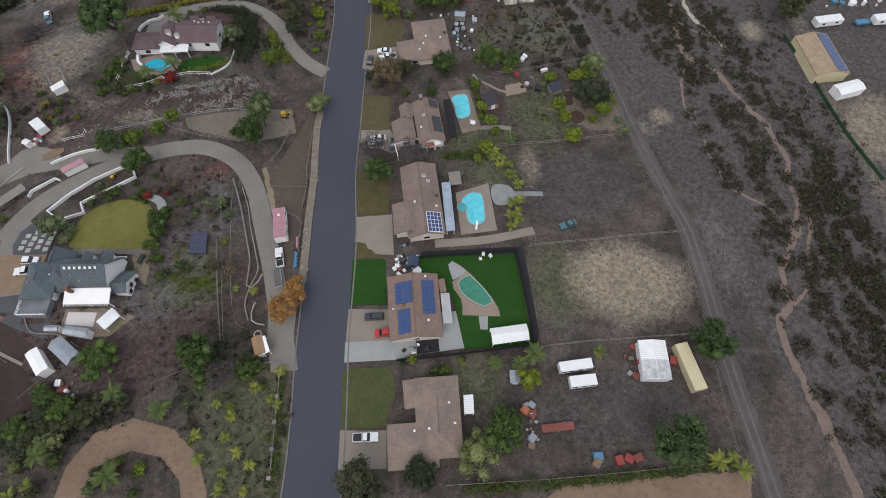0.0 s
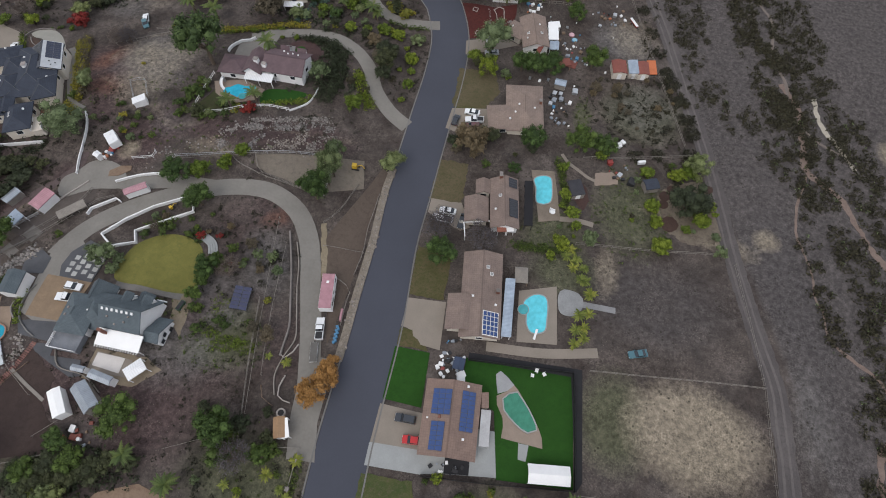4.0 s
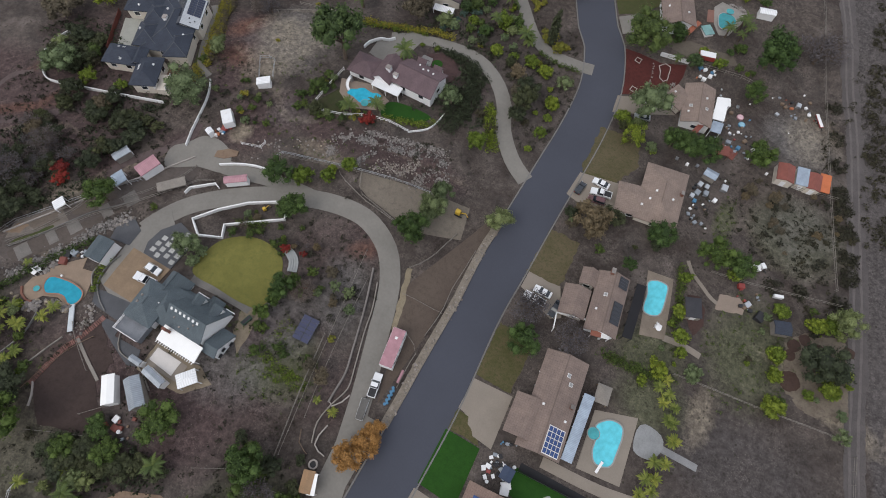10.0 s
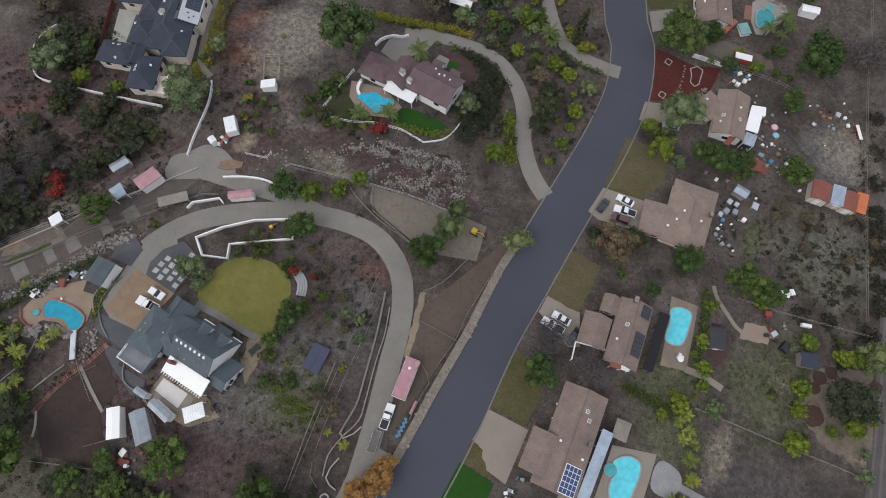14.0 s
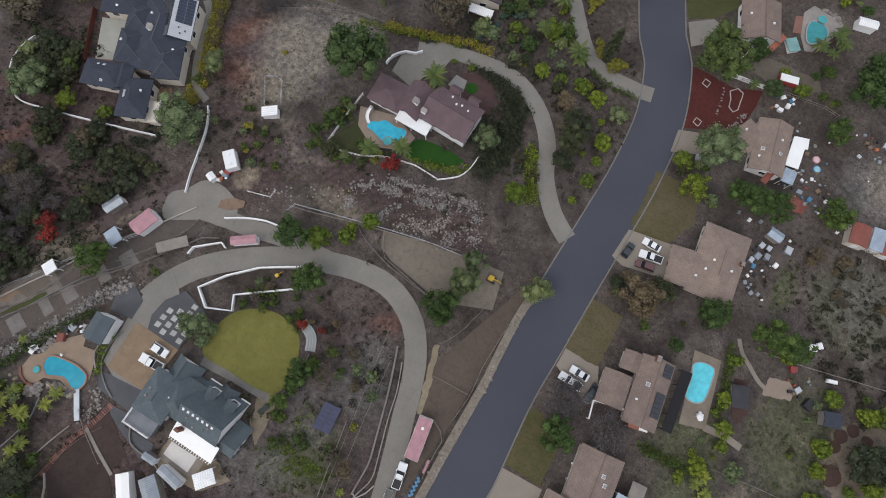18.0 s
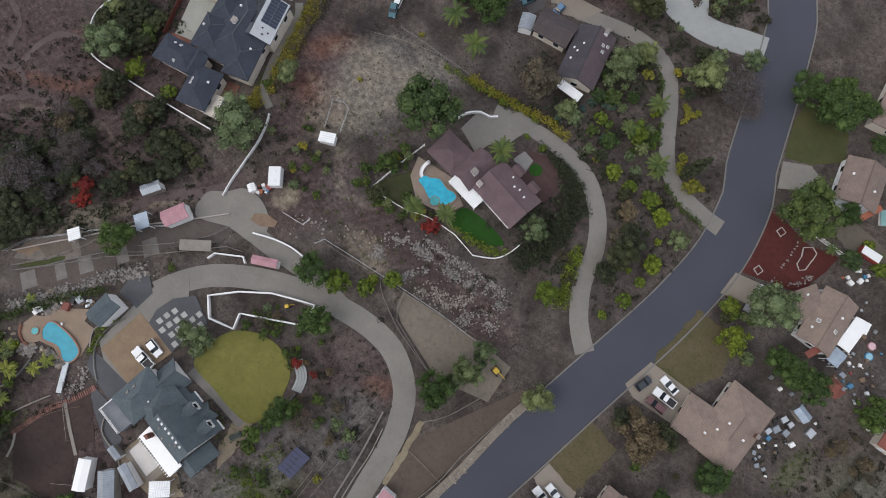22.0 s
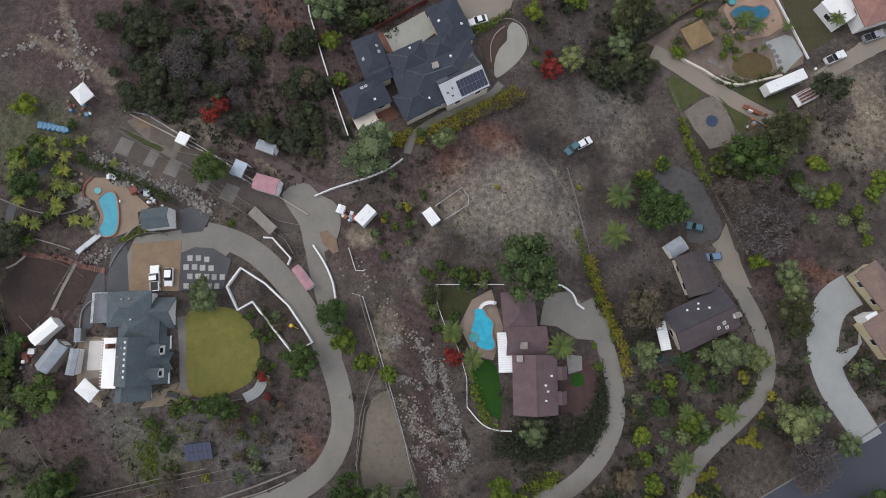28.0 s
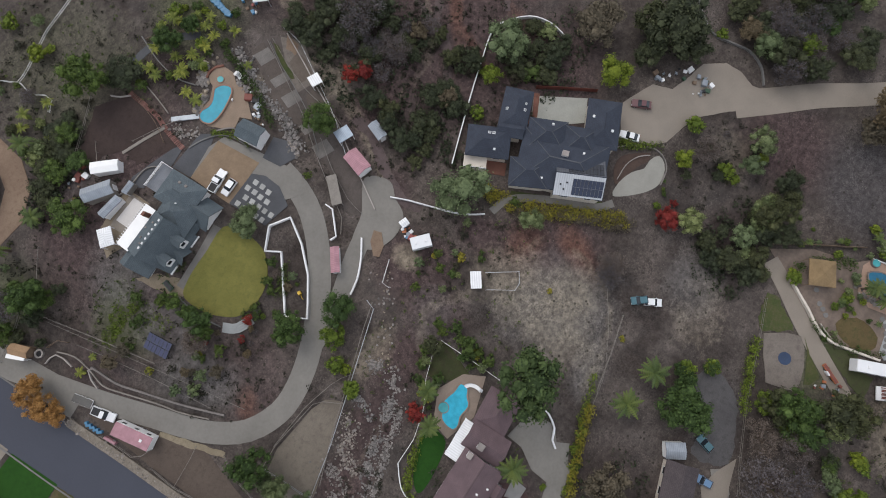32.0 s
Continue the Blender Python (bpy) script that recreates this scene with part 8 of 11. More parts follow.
WORN = plain("worn_white_sheet", (0.46, 0.46, 0.48), 0.6, vary=0.4, big=0.6, fine=2.0)
for side in (-1, 1):
    WORKSHOP.sheet("worn_sheet", side, 0.02, 0.97, 0.03, 0.97, WORN)
shed((4.2, 24.9), (4.3, 20.7), (6.5, 20.9), 2.3, 0.3, "shed", WHITE_RIB, None, "white sheet patio awning", "awning", posts=WHITE)
shed((15.1, 30.5), (15.1, 27.6), (17.5, 27.9), 2.2, 0.4, "gable", GREY_RIB, GREY_WOOD, "small dark timber garden shed")
shed((124.7, 121.4), (125.9, 117.1), (134.6, 120.0), 2.8, 0.5, "gable", WHITE_RIB, WHITE, "white ribbed metal storage building")

shed((-114.2, 73.2), (-109.3, 78.3), (-110.9, 80.1), 1.6, 0.3, "shed", GREY_WOOD, None, "long grey lean-to over a workbench", "lean_to", posts=GREY_WOOD)
fence([(-111.4, 76.8), (-108.4, 81.3), (-105.1, 83.3)], 1.0, 2.0, GREY_WOOD, "timber fence beside the upper lane", 2)
fence([(-121.0, 67.0), (-116.7, 72.8), (-112.4, 80.6), (-111.7, 84.4)], 1.1, 2.2, GREY_WOOD, "weathered fence above the forecourt", 2)
fence([(-96.8, 31.8), (-104.9, 36.5), (-106.8, 38.3)], 0.7, 2.2, GREY_WOOD, "low timber edging of a tilled bed", 1)
fence([(-107.3, 18.2), (-105.6, 26.1), (-103.1, 34.0), (-100.5, 38.1)], 0.6, 2.4, WOOD, "low brick-red edging of a tilled bed", 1)
fence([(-92.1, 24.1), (-87.1, 29.2)], 0.8, 2.2, GREY_WOOD, "low timber fence by the sheds", 1)
fence([(-65.2, 27.4), (-58.6, 31.0), (-54.8, 32.0)], 0.8, 2.4, GREY_WOOD, "low timber fence on the slope", 1)
fence([(-52.1, 38.0), (-55.5, 55.5), (-58.3, 70.7), (-61.2, 87.1)], 0.9, 2.4, GREY_WOOD, "low timber fence above the long driveway", 1)
fence([(-133.4, 137.2), (-121.4, 145.4), (-111.3, 150.5), (-98.9, 152.3)], 0.9, 2.6, GREY_WOOD, "weathered fence at the dirt lot", 1)
fence([(-82.7, 104.7), (-77.8, 100.8), (-69.4, 98.3), (-58.1, 97.1)], 0.9, 2.4, GREY_WOOD, "timber rail round the sandy paddock", 2)
shed((-13.5, 204.6), (-11.2, 206.6), (-10.1, 202.4), 1.0, 0.05, "flat", plain("teal_spa_cover", (0.16, 0.30, 0.30), 0.6), WHITE, "square teal spa with a pale rim", "hot_tub", category="hot tub")
shed((0.0, 219.2), (4.9, 220.4), (5.0, 217.8), 2.3, 0.4, "gable", WHITE_RIB, WHITE, "long white metal shed beyond the palms")
# ground-mounted solar array
NAVY_CELL = glassy("navy_solar_cell", (0.034, 0.038, 0.085), 0.3)
ga = thing("solar_array", *(-62.0, 62.7), "tilted ground-mounted solar array on a frame", "solar array")
gw = Wing(ga, (-63.8, 60.0), (-64.4, 65.9), (-60.6, 66.6), 0.7, 1.0, "shed", BLACK, None, 0.3, False, posts=ALU)
gm = gw.m
for i in range(6):
    for j in range(2):
        u, v = -1 + (i + 0.5) / 3, -1 + (j + 0.5)
        sm = gm @ Matrix.Translation((u * gw.hl, v * gw.hw, gw.eave + gw.rise * (v + 1) / 2)) @ Matrix.Rotation(math.atan2(gw.rise, 2 * gw.hw), 4, "X")
        pn = part("solar_panel", boxed(-gw.hl / 6 + 0.03, -gw.hw / 2 + 0.03, 0.02, gw.hl / 6 - 0.03, gw.hw / 2 - 0.03, 0.07, sm), SOLAR_FRAME, ga)
        part("cell_glass", boxed(-gw.hl / 6 + 0.08, -gw.hw / 2 + 0.08, 0.05, gw.hl / 6 - 0.08, gw.hw / 2 - 0.08, 0.085, sm), NAVY_CELL, pn)

# curved grey steps at the lawn
st = thing("garden_steps", *(-76.1, 75.1), "curved grey stone steps at the lawn edge", "steps")
so = st.matrix_basis.translation
for k in range(4):
    ln = [Vector((*p, 0)) for p in ((-73.6, 72.8), (-75.1, 75.5), (-78.5, 77.1))]
    arc = smooth_line([(v.x, v.y) for v in ln], 0.6)
    bm = bmesh.new()
    rows = []
    for p, n in zip(arc, normals2d(arc)):
        rows.append([bm.verts.new((p.x + n.x * o - so.x, p.y + n.y * o - so.y, hz(p.x, p.y) - so.z + h)) for o, h in ((k * 0.55 - 0.8, 0), (k * 0.55 - 0.8, 0.7 - k * 0.15), (k * 0.55 - 0.25, 0.7 - k * 0.15), (k * 0.55 - 0.25, 0))])
    for a, b in zip(rows, rows[1:]):
        for j in range(3):
            bm.faces.new((a[j], b[j], b[j + 1], a[j + 1]))
    bmesh.ops.recalc_face_normals(bm, faces=bm.faces[:])
    part("step", bm, PALE_CONC, st)



# ---- plants ----
ICO = bmesh.new()
bmesh.ops.create_icosphere(ICO, subdivisions=1, radius=1)
ICO_POINTS = np.array([v.co[:] for v in ICO.verts])
ICO_FACES = np.array([[v.index for v in f.verts] for f in ICO.faces])
ICO.free()


def leaf_mesh(name, centres, radii, leaves, size, material, rng, squash=0.8, up=0.3, core=0.0):
    """Many small leaf clusters on lumpy masses, as one mesh; core: how far the inner mass of twigs and leaves fills each lump."""
    c = np.array(centres, float)
    r = np.array(radii, float)
    pick = rng.choice(len(c), leaves, p=r ** 2 / (r ** 2).sum())
    d = rng.normal(size=(leaves, 3))
    d[:, 2] = d[:, 2] * 0.9 + up
    d /= np.linalg.norm(d, axis=1, keepdims=True)
    p = c[pick] + d * (r[pick] * rng.uniform(0.55, 1.18, leaves))[:, None] * [1, 1, squash]
    n = d + rng.normal(scale=0.6, size=d.shape)
    n /= np.linalg.norm(n, axis=1, keepdims=True)
    t = np.cross(n, rng.normal(size=d.shape))
    t /= np.linalg.norm(t, axis=1, keepdims=True) + 1e-9
    b = np.cross(n, t)
    s = (size * rng.uniform(0.5, 1.5, leaves))[:, None]
    quad = np.stack([p - t * s, p - b * s * 0.6 + n * s * 0.15, p + t * s, p + b * s * 0.6 + n * s * 0.15], 1).reshape(-1, 3)
    faces = np.arange(leaves * 4).reshape(-1, 4).tolist()
    verts = quad.tolist()
    if core:
        for q, k in zip(c, r):
            base = len(verts)
            verts += (q + ICO_POINTS * (k * core * rng.uniform(0.8, 1.15, (len(ICO_POINTS), 1))) * [1, 1, squash]).tolist()
            faces += (ICO_FACES + base).tolist()
    me = bpy.data.meshes.new(name)
    me.from_pydata(verts, [], faces)
    me.materials.append(material)
    return me


PROTO = {}


def grow_tree(kind, variant, x, y):
    """A tree or bush whose crown is four metres in half width."""
    rng = np.random.default_rng(abs(sum(map(ord, kind))) * 7 + variant)
    shape = {"oak": (4.2, 15, 0.85), "broadleaf": (4.8, 15, 0.9), "conifer": (6.0, 18, 1.1), "citrus": (3.6, 11, 0.85), "olive": (4.4, 13, 0.8), "autumn": (6.0, 14, 1.2), "redleaf": (3.6, 10, 0.8),
             "brown": (4.6, 14, 0.9), "bare": (4.2, 14, 0.8), "hedge": (3.2, 9, 0.8), "gold": (2.8, 9, 0.7), "agave": (1.6, 9, 0.5), "scrub": (2.2, 8, 0.6)}[kind]
    tall, lumps, squash = shape
    names = {"oak": "oak_tree", "broadleaf": "broadleaf_tree", "conifer": "pine_tree", "citrus": "citrus_tree", "olive": "olive_tree", "autumn": "autumn_tree", "redleaf": "red_shrub",
             "brown": "brown_leaved_tree", "bare": "bare_tree", "hedge": "garden_bush", "gold": "yellow_shrub", "agave": "agave", "scrub": "dry_bush"}
    labels = {"oak": "dark green spreading oak on bare earth", "broadleaf": "rounded mid-green leafy tree", "conifer": "tall dense dark green evergreen tree", "citrus": "yellow-green round garden tree",
              "olive": "grey-green airy tree with fine leaves", "autumn": "tree in bright orange autumn leaf", "redleaf": "deep red leaved shrub", "brown": "tree with dull brown-green leaves",
              "bare": "leafless tree with mauve-grey twigs", "hedge": "dense green garden bush", "gold": "yellow flowering garden shrub", "agave": "blue-grey agave rosette on bare earth", "scrub": "dry brown bush on bare slope"}
    cs, rs = [(0, 0, tall)], [2.2]
    for i in range(lumps * 2):
        a, rad = rng.uniform(0, 2 * math.pi), 3.2 * math.sqrt(rng.uniform(0.1, 1))
        cs.append((rad * math.cos(a), rad * math.sin(a), tall + rng.uniform(-1.4, 1.3) * squash - 0.06 * rad * rad))
        rs.append(rng.uniform(0.6, 1.3))
    bm = bmesh.new()
    rod(bm, (0, 0, -0.6), (0.15, 0.1, tall * 0.55), 0.34, 8, 0.22)
    for c in cs[1:9]:
        rod(bm, (0.12, 0.08, tall * 0.45), (c[0] * 0.8, c[1] * 0.8, c[2] - 0.3), 0.15, 5, 0.04)
    if kind == "bare":
        for c, r in zip(cs, rs):
            for _ in range(7):
                d = Vector(rng.normal(size=3)).normalized()
                q = Vector(c) + Vector((d.x, d.y, abs(d.z))) * r * 1.2
                rod(bm, (c[0] * 0.7, c[1] * 0.7, c[2] - 0.6), q, 0.045, 3, 0.012)
    small = variant >= 10
    count = {"bare": 2600, "olive": 3000, "citrus": 1800, "hedge": 1000, "gold": 800, "scrub": 500, "redleaf": 1200}.get(kind, 3100)
    size = {"bare": 0.13, "olive": 0.15, "conifer": 0.17, "scrub": 0.24, "oak": 0.175, "broadleaf": 0.18, "hedge": 0.23, "gold": 0.24}.get(kind, 0.21)
    if small:
        count, size = int(count * 0.42), size * 1.45
    leaves = leaf_mesh("crown", cs, rs, count, size, LEAF[kind], rng, squash, core=0.0 if kind == "bare" else 0.72)
    if kind in ("redleaf", "hedge", "gold", "scrub"):
        stem = len(bm.faces)
        bm.from_mesh(leaves)
        for k, f in enumerate(bm.faces):
            f.material_index = 0 if k < stem else 1
        me = bpy.data.meshes.new(names[kind])
        bm.to_mesh(me)
        me.materials.append(BARK), me.materials.append(LEAF[kind])
        ob = new(names[kind], me)
        return tagged(ob, labels[kind], "shrub")
    ob = new(names[kind])
    tagged(ob, labels[kind], "tree")
    part("trunk", bm, BARK, ob)
    crown = new("crown", leaves)
    crown.parent = ob
    return ob


def grow_palm(kind, variant, x, y):
    variant %= 10
    rng = np.random.default_rng(90 + variant + (7 if kind == "banana" else 0))
    ob = new("palm_tree" if kind == "palm" else "young_palm")
    tagged(ob, "feather palm with a thick trunk and arching fronds" if kind == "palm" else "young pale-green palm with loose fronds", "palm tree")
    tall = 5.0 if kind == "palm" else 2.6
    bm = rod(bmesh.new(), (0, 0, -0.5), (0.1, 0, tall), 0.4, 9, 0.26)
    part("trunk", bm, BARK, ob)
    verts, faces = [], []
    for i in range(9):
        u = i / 8
        px, pz = 4.0 * u * (1 - 0.18 * u), 1.5 * u - 2.2 * u * u
        w = 0.75 * math.sin(math.pi * min(1, 0.12 + u * 0.9)) + 0.04
        verts += [(px - 0.1, -w, pz - w * 0.35), (px, -0.05, pz), (px, 0.05, pz), (px - 0.1, w, pz - w * 0.35)]
    for i in range(8):
        a = i * 4
        faces += [(a, a + 1, a + 5), (a + 1, a + 2, a + 6, a + 5), (a + 2, a + 3, a + 6)]
    me = bpy.data.meshes.new("frond")
    me.from_pydata(verts, [], faces)
    me.materials.append(LEAF[kind])
    if kind == "banana":
        bm = bmesh.new()
        for k in range(15):
            one = bmesh.new()
            one.from_mesh(me)
            one.transform(Matrix.Translation((0.1, 0, tall)) @ pose(0, 0, 0, 0, rng.uniform(-38, 18), k * 137.5) @ Matrix.Scale(rng.uniform(0.75, 1.1), 4))
            tmp = bpy.data.meshes.new("fronds")
            one.to_mesh(tmp)
            bm.from_mesh(tmp)
            one.free()
        part("crown", bm, LEAF[kind], ob)
        return ob
    for k in range(20):
        s = rng.uniform(0.75, 1.1)
        shared("frond", me, ob, Matrix.Translation((0.1, 0, tall)) @ pose(0, 0, 0, 0, rng.uniform(-38, 18), k * 137.5) @ Matrix.Scale(s, 4))
    return ob


def grow_cypress(kind, variant, x, y):
    rng = np.random.default_rng(5 + variant)
    ob = tagged(new("cypress_tree"), "slender dark green columnar cypress", "tree")
    part("trunk", rod(bmesh.new(), (0, 0, -0.5), (0, 0, 8), 0.5, 7, 0.1), BARK, ob)
    cs = [(rng.uniform(-0.5, 0.5), rng.uniform(-0.5, 0.5), 1.5 + i * 1.5) for i in range(22)]
    rs = [3.2 * math.sin(math.pi * min(0.97, 0.25 + i / 28)) for i in range(22)]
    crown = new("crown", leaf_mesh("crown", cs, rs, 1100, 0.8, LEAF["oak"], rng, 1.0, 0.1))
    crown.parent = ob
    return ob


def plant(kind, spots, lofty=1.0):
    """Plants of one kind at (x, y, half width)."""
    for (x, y), r in spots:
        if r < 3.0 and kind not in ("palm", "autumn") and is_paved(x, y):
            continue
        v = int(abs(x * 7 + y * 3)) % 3 + (10 if r < 2.5 else 0)
        s = r / 4.0 * 1.1
        tall = s * random.uniform(0.9, 1.12) * lofty
        m = pose(x, y, hz(x, y) - 0.05, random.uniform(-3, 3), random.uniform(-3, 3), random.uniform(0, 360)) @ Matrix.Diagonal((s, s * random.uniform(0.88, 1.08), tall, 1))
        if (kind, v) in PROTO:
            ob = copy_thing(PROTO[kind, v], Matrix())
        else:
            maker = grow_palm if kind in ("palm", "banana") else grow_cypress if kind == "cypress" else grow_tree
            ob = PROTO[kind, v] = maker(kind, v, x, y)
        ob.matrix_basis = m


def hedge(line, width, tall, kind, label, step=0.5):
    """A run of hedge as one plant mass along a line."""
    rng = np.random.default_rng(len(line) + int(abs(line[0][0]) * 10))
    pts = straight_line(line, step)
    cs, rs = [], []
    for p in pts:
        for _ in range(max(1, int(width / 0.8))):
            q = (p.x + rng.uniform(-0.5, 0.5) * width, p.y + rng.uniform(-0.5, 0.5) * width)
            if is_paved(*q):
                continue
            cs.append((*q, hz(*q) + tall * rng.uniform(0.3, 0.75)))
            rs.append(rng.uniform(0.35, 0.7) * max(0.7, min(width, 1.6)))
    me = leaf_mesh("hedge", cs, rs, min(9000, len(cs) * 26), 0.2, LEAF[kind], rng, 0.9)
    tagged(new("hedge", me), label, "hedge", kind="stuff")


def scatter(name, label, kind, patches, leaf=0.2, per=9, spread_r=0.5, keep=None, low=0.25):
    """Low growth too small to count: (cx, cy, rx, ry, turn, number)."""
    rng = np.random.default_rng(len(patches) * 31 + len(name))
    cs, rs = [], []
    for cx, cy, rx, ry, turn, number in patches:
        a = radians(turn)
        for _ in range(number):
            d, t = math.sqrt(rng.uniform()), rng.uniform(0, 2 * math.pi)
            u, v = rx * d * math.cos(t), ry * d * math.sin(t)
            x, y = cx + u * math.cos(a) - v * math.sin(a), cy + u * math.sin(a) + v * math.cos(a)
            if noise.noise((x * 0.2, y * 0.12, 3.0)) + 0.6 * noise.noise((x * 0.55, y * 0.4, 7.0)) < -0.16 and keep is None:
                continue
            if is_paved(x, y):
                continue
            cs.append((x, y, hz(x, y) + low))
            rs.append(spread_r * rng.uniform(0.4, 1.5))
    me = leaf_mesh(name, cs, rs, len(cs) * per, leaf, LEAF[kind], rng, 0.7)
    tagged(new(name, me), label, "scrub", kind="stuff")


def garden(cx, cy, rx, ry, number, kinds, seed, low=0.8, high=2.2):
    """Mixed planting of shrubs, clear of paving and roofs."""
    rng = random.Random(seed)
    for _ in range(number):
        d, t = math.sqrt(rng.random()), rng.uniform(0, 2 * math.pi)
        x, y = cx + rx * d * math.cos(t), cy + ry * d * math.sin(t)
        r = rng.uniform(low, high)
        if is_paved(x, y) or is_paved(x + r * 0.7, y) or is_paved(x - r * 0.7, y) or is_paved(x, y + r * 0.7) or is_paved(x, y - r * 0.7):
            continue
        plant(rng.choice(kinds.split()), [((x, y), r)])


def thicket(cx, cy, rx, ry, turn, number, kinds, seed, low=1.5, high=3.4, lofty=0.75):
    """A grove of mixed trees that leaves gaps."""
    rng = random.Random(seed)
    put = []
    a = radians(turn)
    for _ in range(number * 12):
        if len(put) >= number:
            break
        d, w = math.sqrt(rng.random()), rng.uniform(0, 2 * math.pi)
        u, v = rx * d * math.cos(w), ry * d * math.sin(w)
        x, y, r = cx + u * math.cos(a) - v * math.sin(a), cy + u * math.sin(a) + v * math.cos(a), rng.uniform(low, high)
        if is_paved(x, y) or any((x - p) ** 2 + (y - q) ** 2 < (0.62 * (r + s)) ** 2 for p, q, s in put):
            continue
        put.append((x, y, r))
        plant(rng.choice(kinds.split()), [((x, y), r)], lofty)


plant("broadleaf", [((12.5, 17.1), 5.2), ((62.3, 36.5), 5.0), ((-55.9, 33.5), 4.0), ((-90.7, 93.3), 3.6), ((-81.9, 86.1), 4.0), ((1.1, 129.1), 3.6), ((14.9, 130.1), 4.3), ((22.5, 132.1), 3.5), ((-17.4, 86.3), 4.2), ((-2.9, 117.9), 1.8), ((9.3, 201.3), 6.8), ((8.9, 187.6), 3.2), ((16.4, 166.4), 4.0), ((-103.3, 16.3), 5.2), ((-72.5, 68.4), 3.0), ((-72.5, 61.5), 2.0)])
plant("broadleaf", [((-6.1, 159.0), 3.6), ((-1.5, 160.0), 3.8), ((3.5, 160.4), 3.6), ((-128.0, 188.8), 4.6), ((-123.7, 193.1), 4.2), ((-121.3, 202.8), 2.0), ((-69.3, 165.2), 2.2), ((-120.6, 26.6), 3.2), ((-18.4, 196.1), 3.0), ((-126.5, 28.1), 2.4), ((-71.1, 70.7), 2.2), ((-71.9, 65.4), 2.2)])
plant("conifer", [((-99.6, 134.9), 7.4), ((48.7, 14.2), 6.0), ((-77.3, 173.2), 1.6), ((-76.4, 173.1), 2.2), ((-79.2, 171.1), 1.8)])
thicket(*(-148.2, 53.8), 12, 12, 0, 22, "oak oak oak bare oak", 41)
thicket(*(-147.2, 63.3), 11, 9, 0, 15, "oak oak bare oak oak", 42)
thicket(*(-162.5, 49.1), 8, 9, 0, 9, "oak", 43)
thicket(*(-154.5, 73.5), 7, 4, 0, 6, "bare oak oak", 44, 1.4, 2.6)
thicket(*(-137.9, 86.0), 12, 4.2, 0, 12, "oak oak oak bare", 45, 1.8, 3.4)
thicket(*(-165.7, 97.0), 7, 9, 0, 14, "oak oak olive oak hedge", 46, 1.5, 3.2)
thicket(*(-207.9, 148.5), 9, 20, 0, 18, "oak oak broadleaf oak bare", 47, 2.2, 4.6)
plant("oak", [((-187.0, 122.5), 7.4), ((-188.1, 117.2), 5.0), ((-187.0, 128.5), 4.0), ((-194.3, 122.2), 5.0), ((-180.2, 120.4), 3.6)], 0.85)
plant("brown", [((-179.7, 106.7), 5.4)], 0.8)
plant("citrus", [((-170.6, 115.6), 4.4)])
plant("olive", [((-128.3, 101.2), 6.4)], 0.75)
plant("bare", [((-205.4, 145.2), 4.6), ((-109.6, 192.2), 7.2), ((-117.9, 187.1), 4.6), ((-132.7, 138.7), 3.2), ((21.8, 210.1), 6.6), ((-67.8, 69.7), 3.0), ((-50.8, 28.9), 4.0)], 0.8)
plant("broadleaf", [((-75.0, 31.2), 4.4), ((-86.0, 24.4), 2.8), ((-56.0, 32.7), 3.0), ((-56.5, 35.5), 2.6), ((-90.4, 18.0), 2.8), ((-81.5, 21.9), 3.0)], 0.7)
plant("oak", [((-92.1, 16.4), 2.9), ((-87.0, 16.6), 3.2), ((-85.8, 20.3), 2.8), ((-81.9, 18.5), 3.2), ((-77.5, 20.4), 3.0), ((-74.9, 22.6), 2.4), ((-70.7, 23.5), 2.4), ((-83.7, 14.4), 2.6), ((-108.5, 21.2), 4.6), ((-89.1, 13.7), 2.4)], 0.6)
plant("broadleaf", [((-123.7, 65.3), 4.0), ((-129.4, 56.8), 2.2), ((-114.1, 167.7), 4.8), ((-120.3, 166.7), 2.6)], 0.9)
plant("conifer", [((-26.0, 187.7), 6.4)], 0.9)
plant("oak", [((-5.3, 8.4), 4.0), ((-17.7, 6.3), 5.0), ((-163.3, 163.9), 4.0), ((-159.6, 165.9), 3.0)])
plant("olive", [((-151.6, 149.0), 3.4), ((-165.0, 163.4), 3.6)], 0.8)
thicket(*(-151.4, 162.1), 5.5, 8, 0, 11, "oak oak oak olive", 48, 1.8, 3.6)
plant("oak", [((-131.9, 197.1), 5.2), ((-133.5, 200.5), 4.4), ((-126.3, 186.5), 4.0), ((-88.9, 197.0), 4.2), ((-48.9, 151.7), 3.4), ((-47.6, 147.1), 3.6), ((-47.5, 141.8), 2.8), ((-21.4, 122.9), 2.4), ((-11.7, 127.3), 3.2), ((43.4, 110.1), 2.6), ((120.1, 155.4), 6.0), ((-92.3, 117.8), 2.4), ((-95.5, 114.6), 2.2), ((-142.6, 211.1), 4.2)])
plant("oak", [((-166.8, 166.0), 4.0), ((-172.2, 164.4), 3.4), ((-161.7, 170.4), 3.2)])
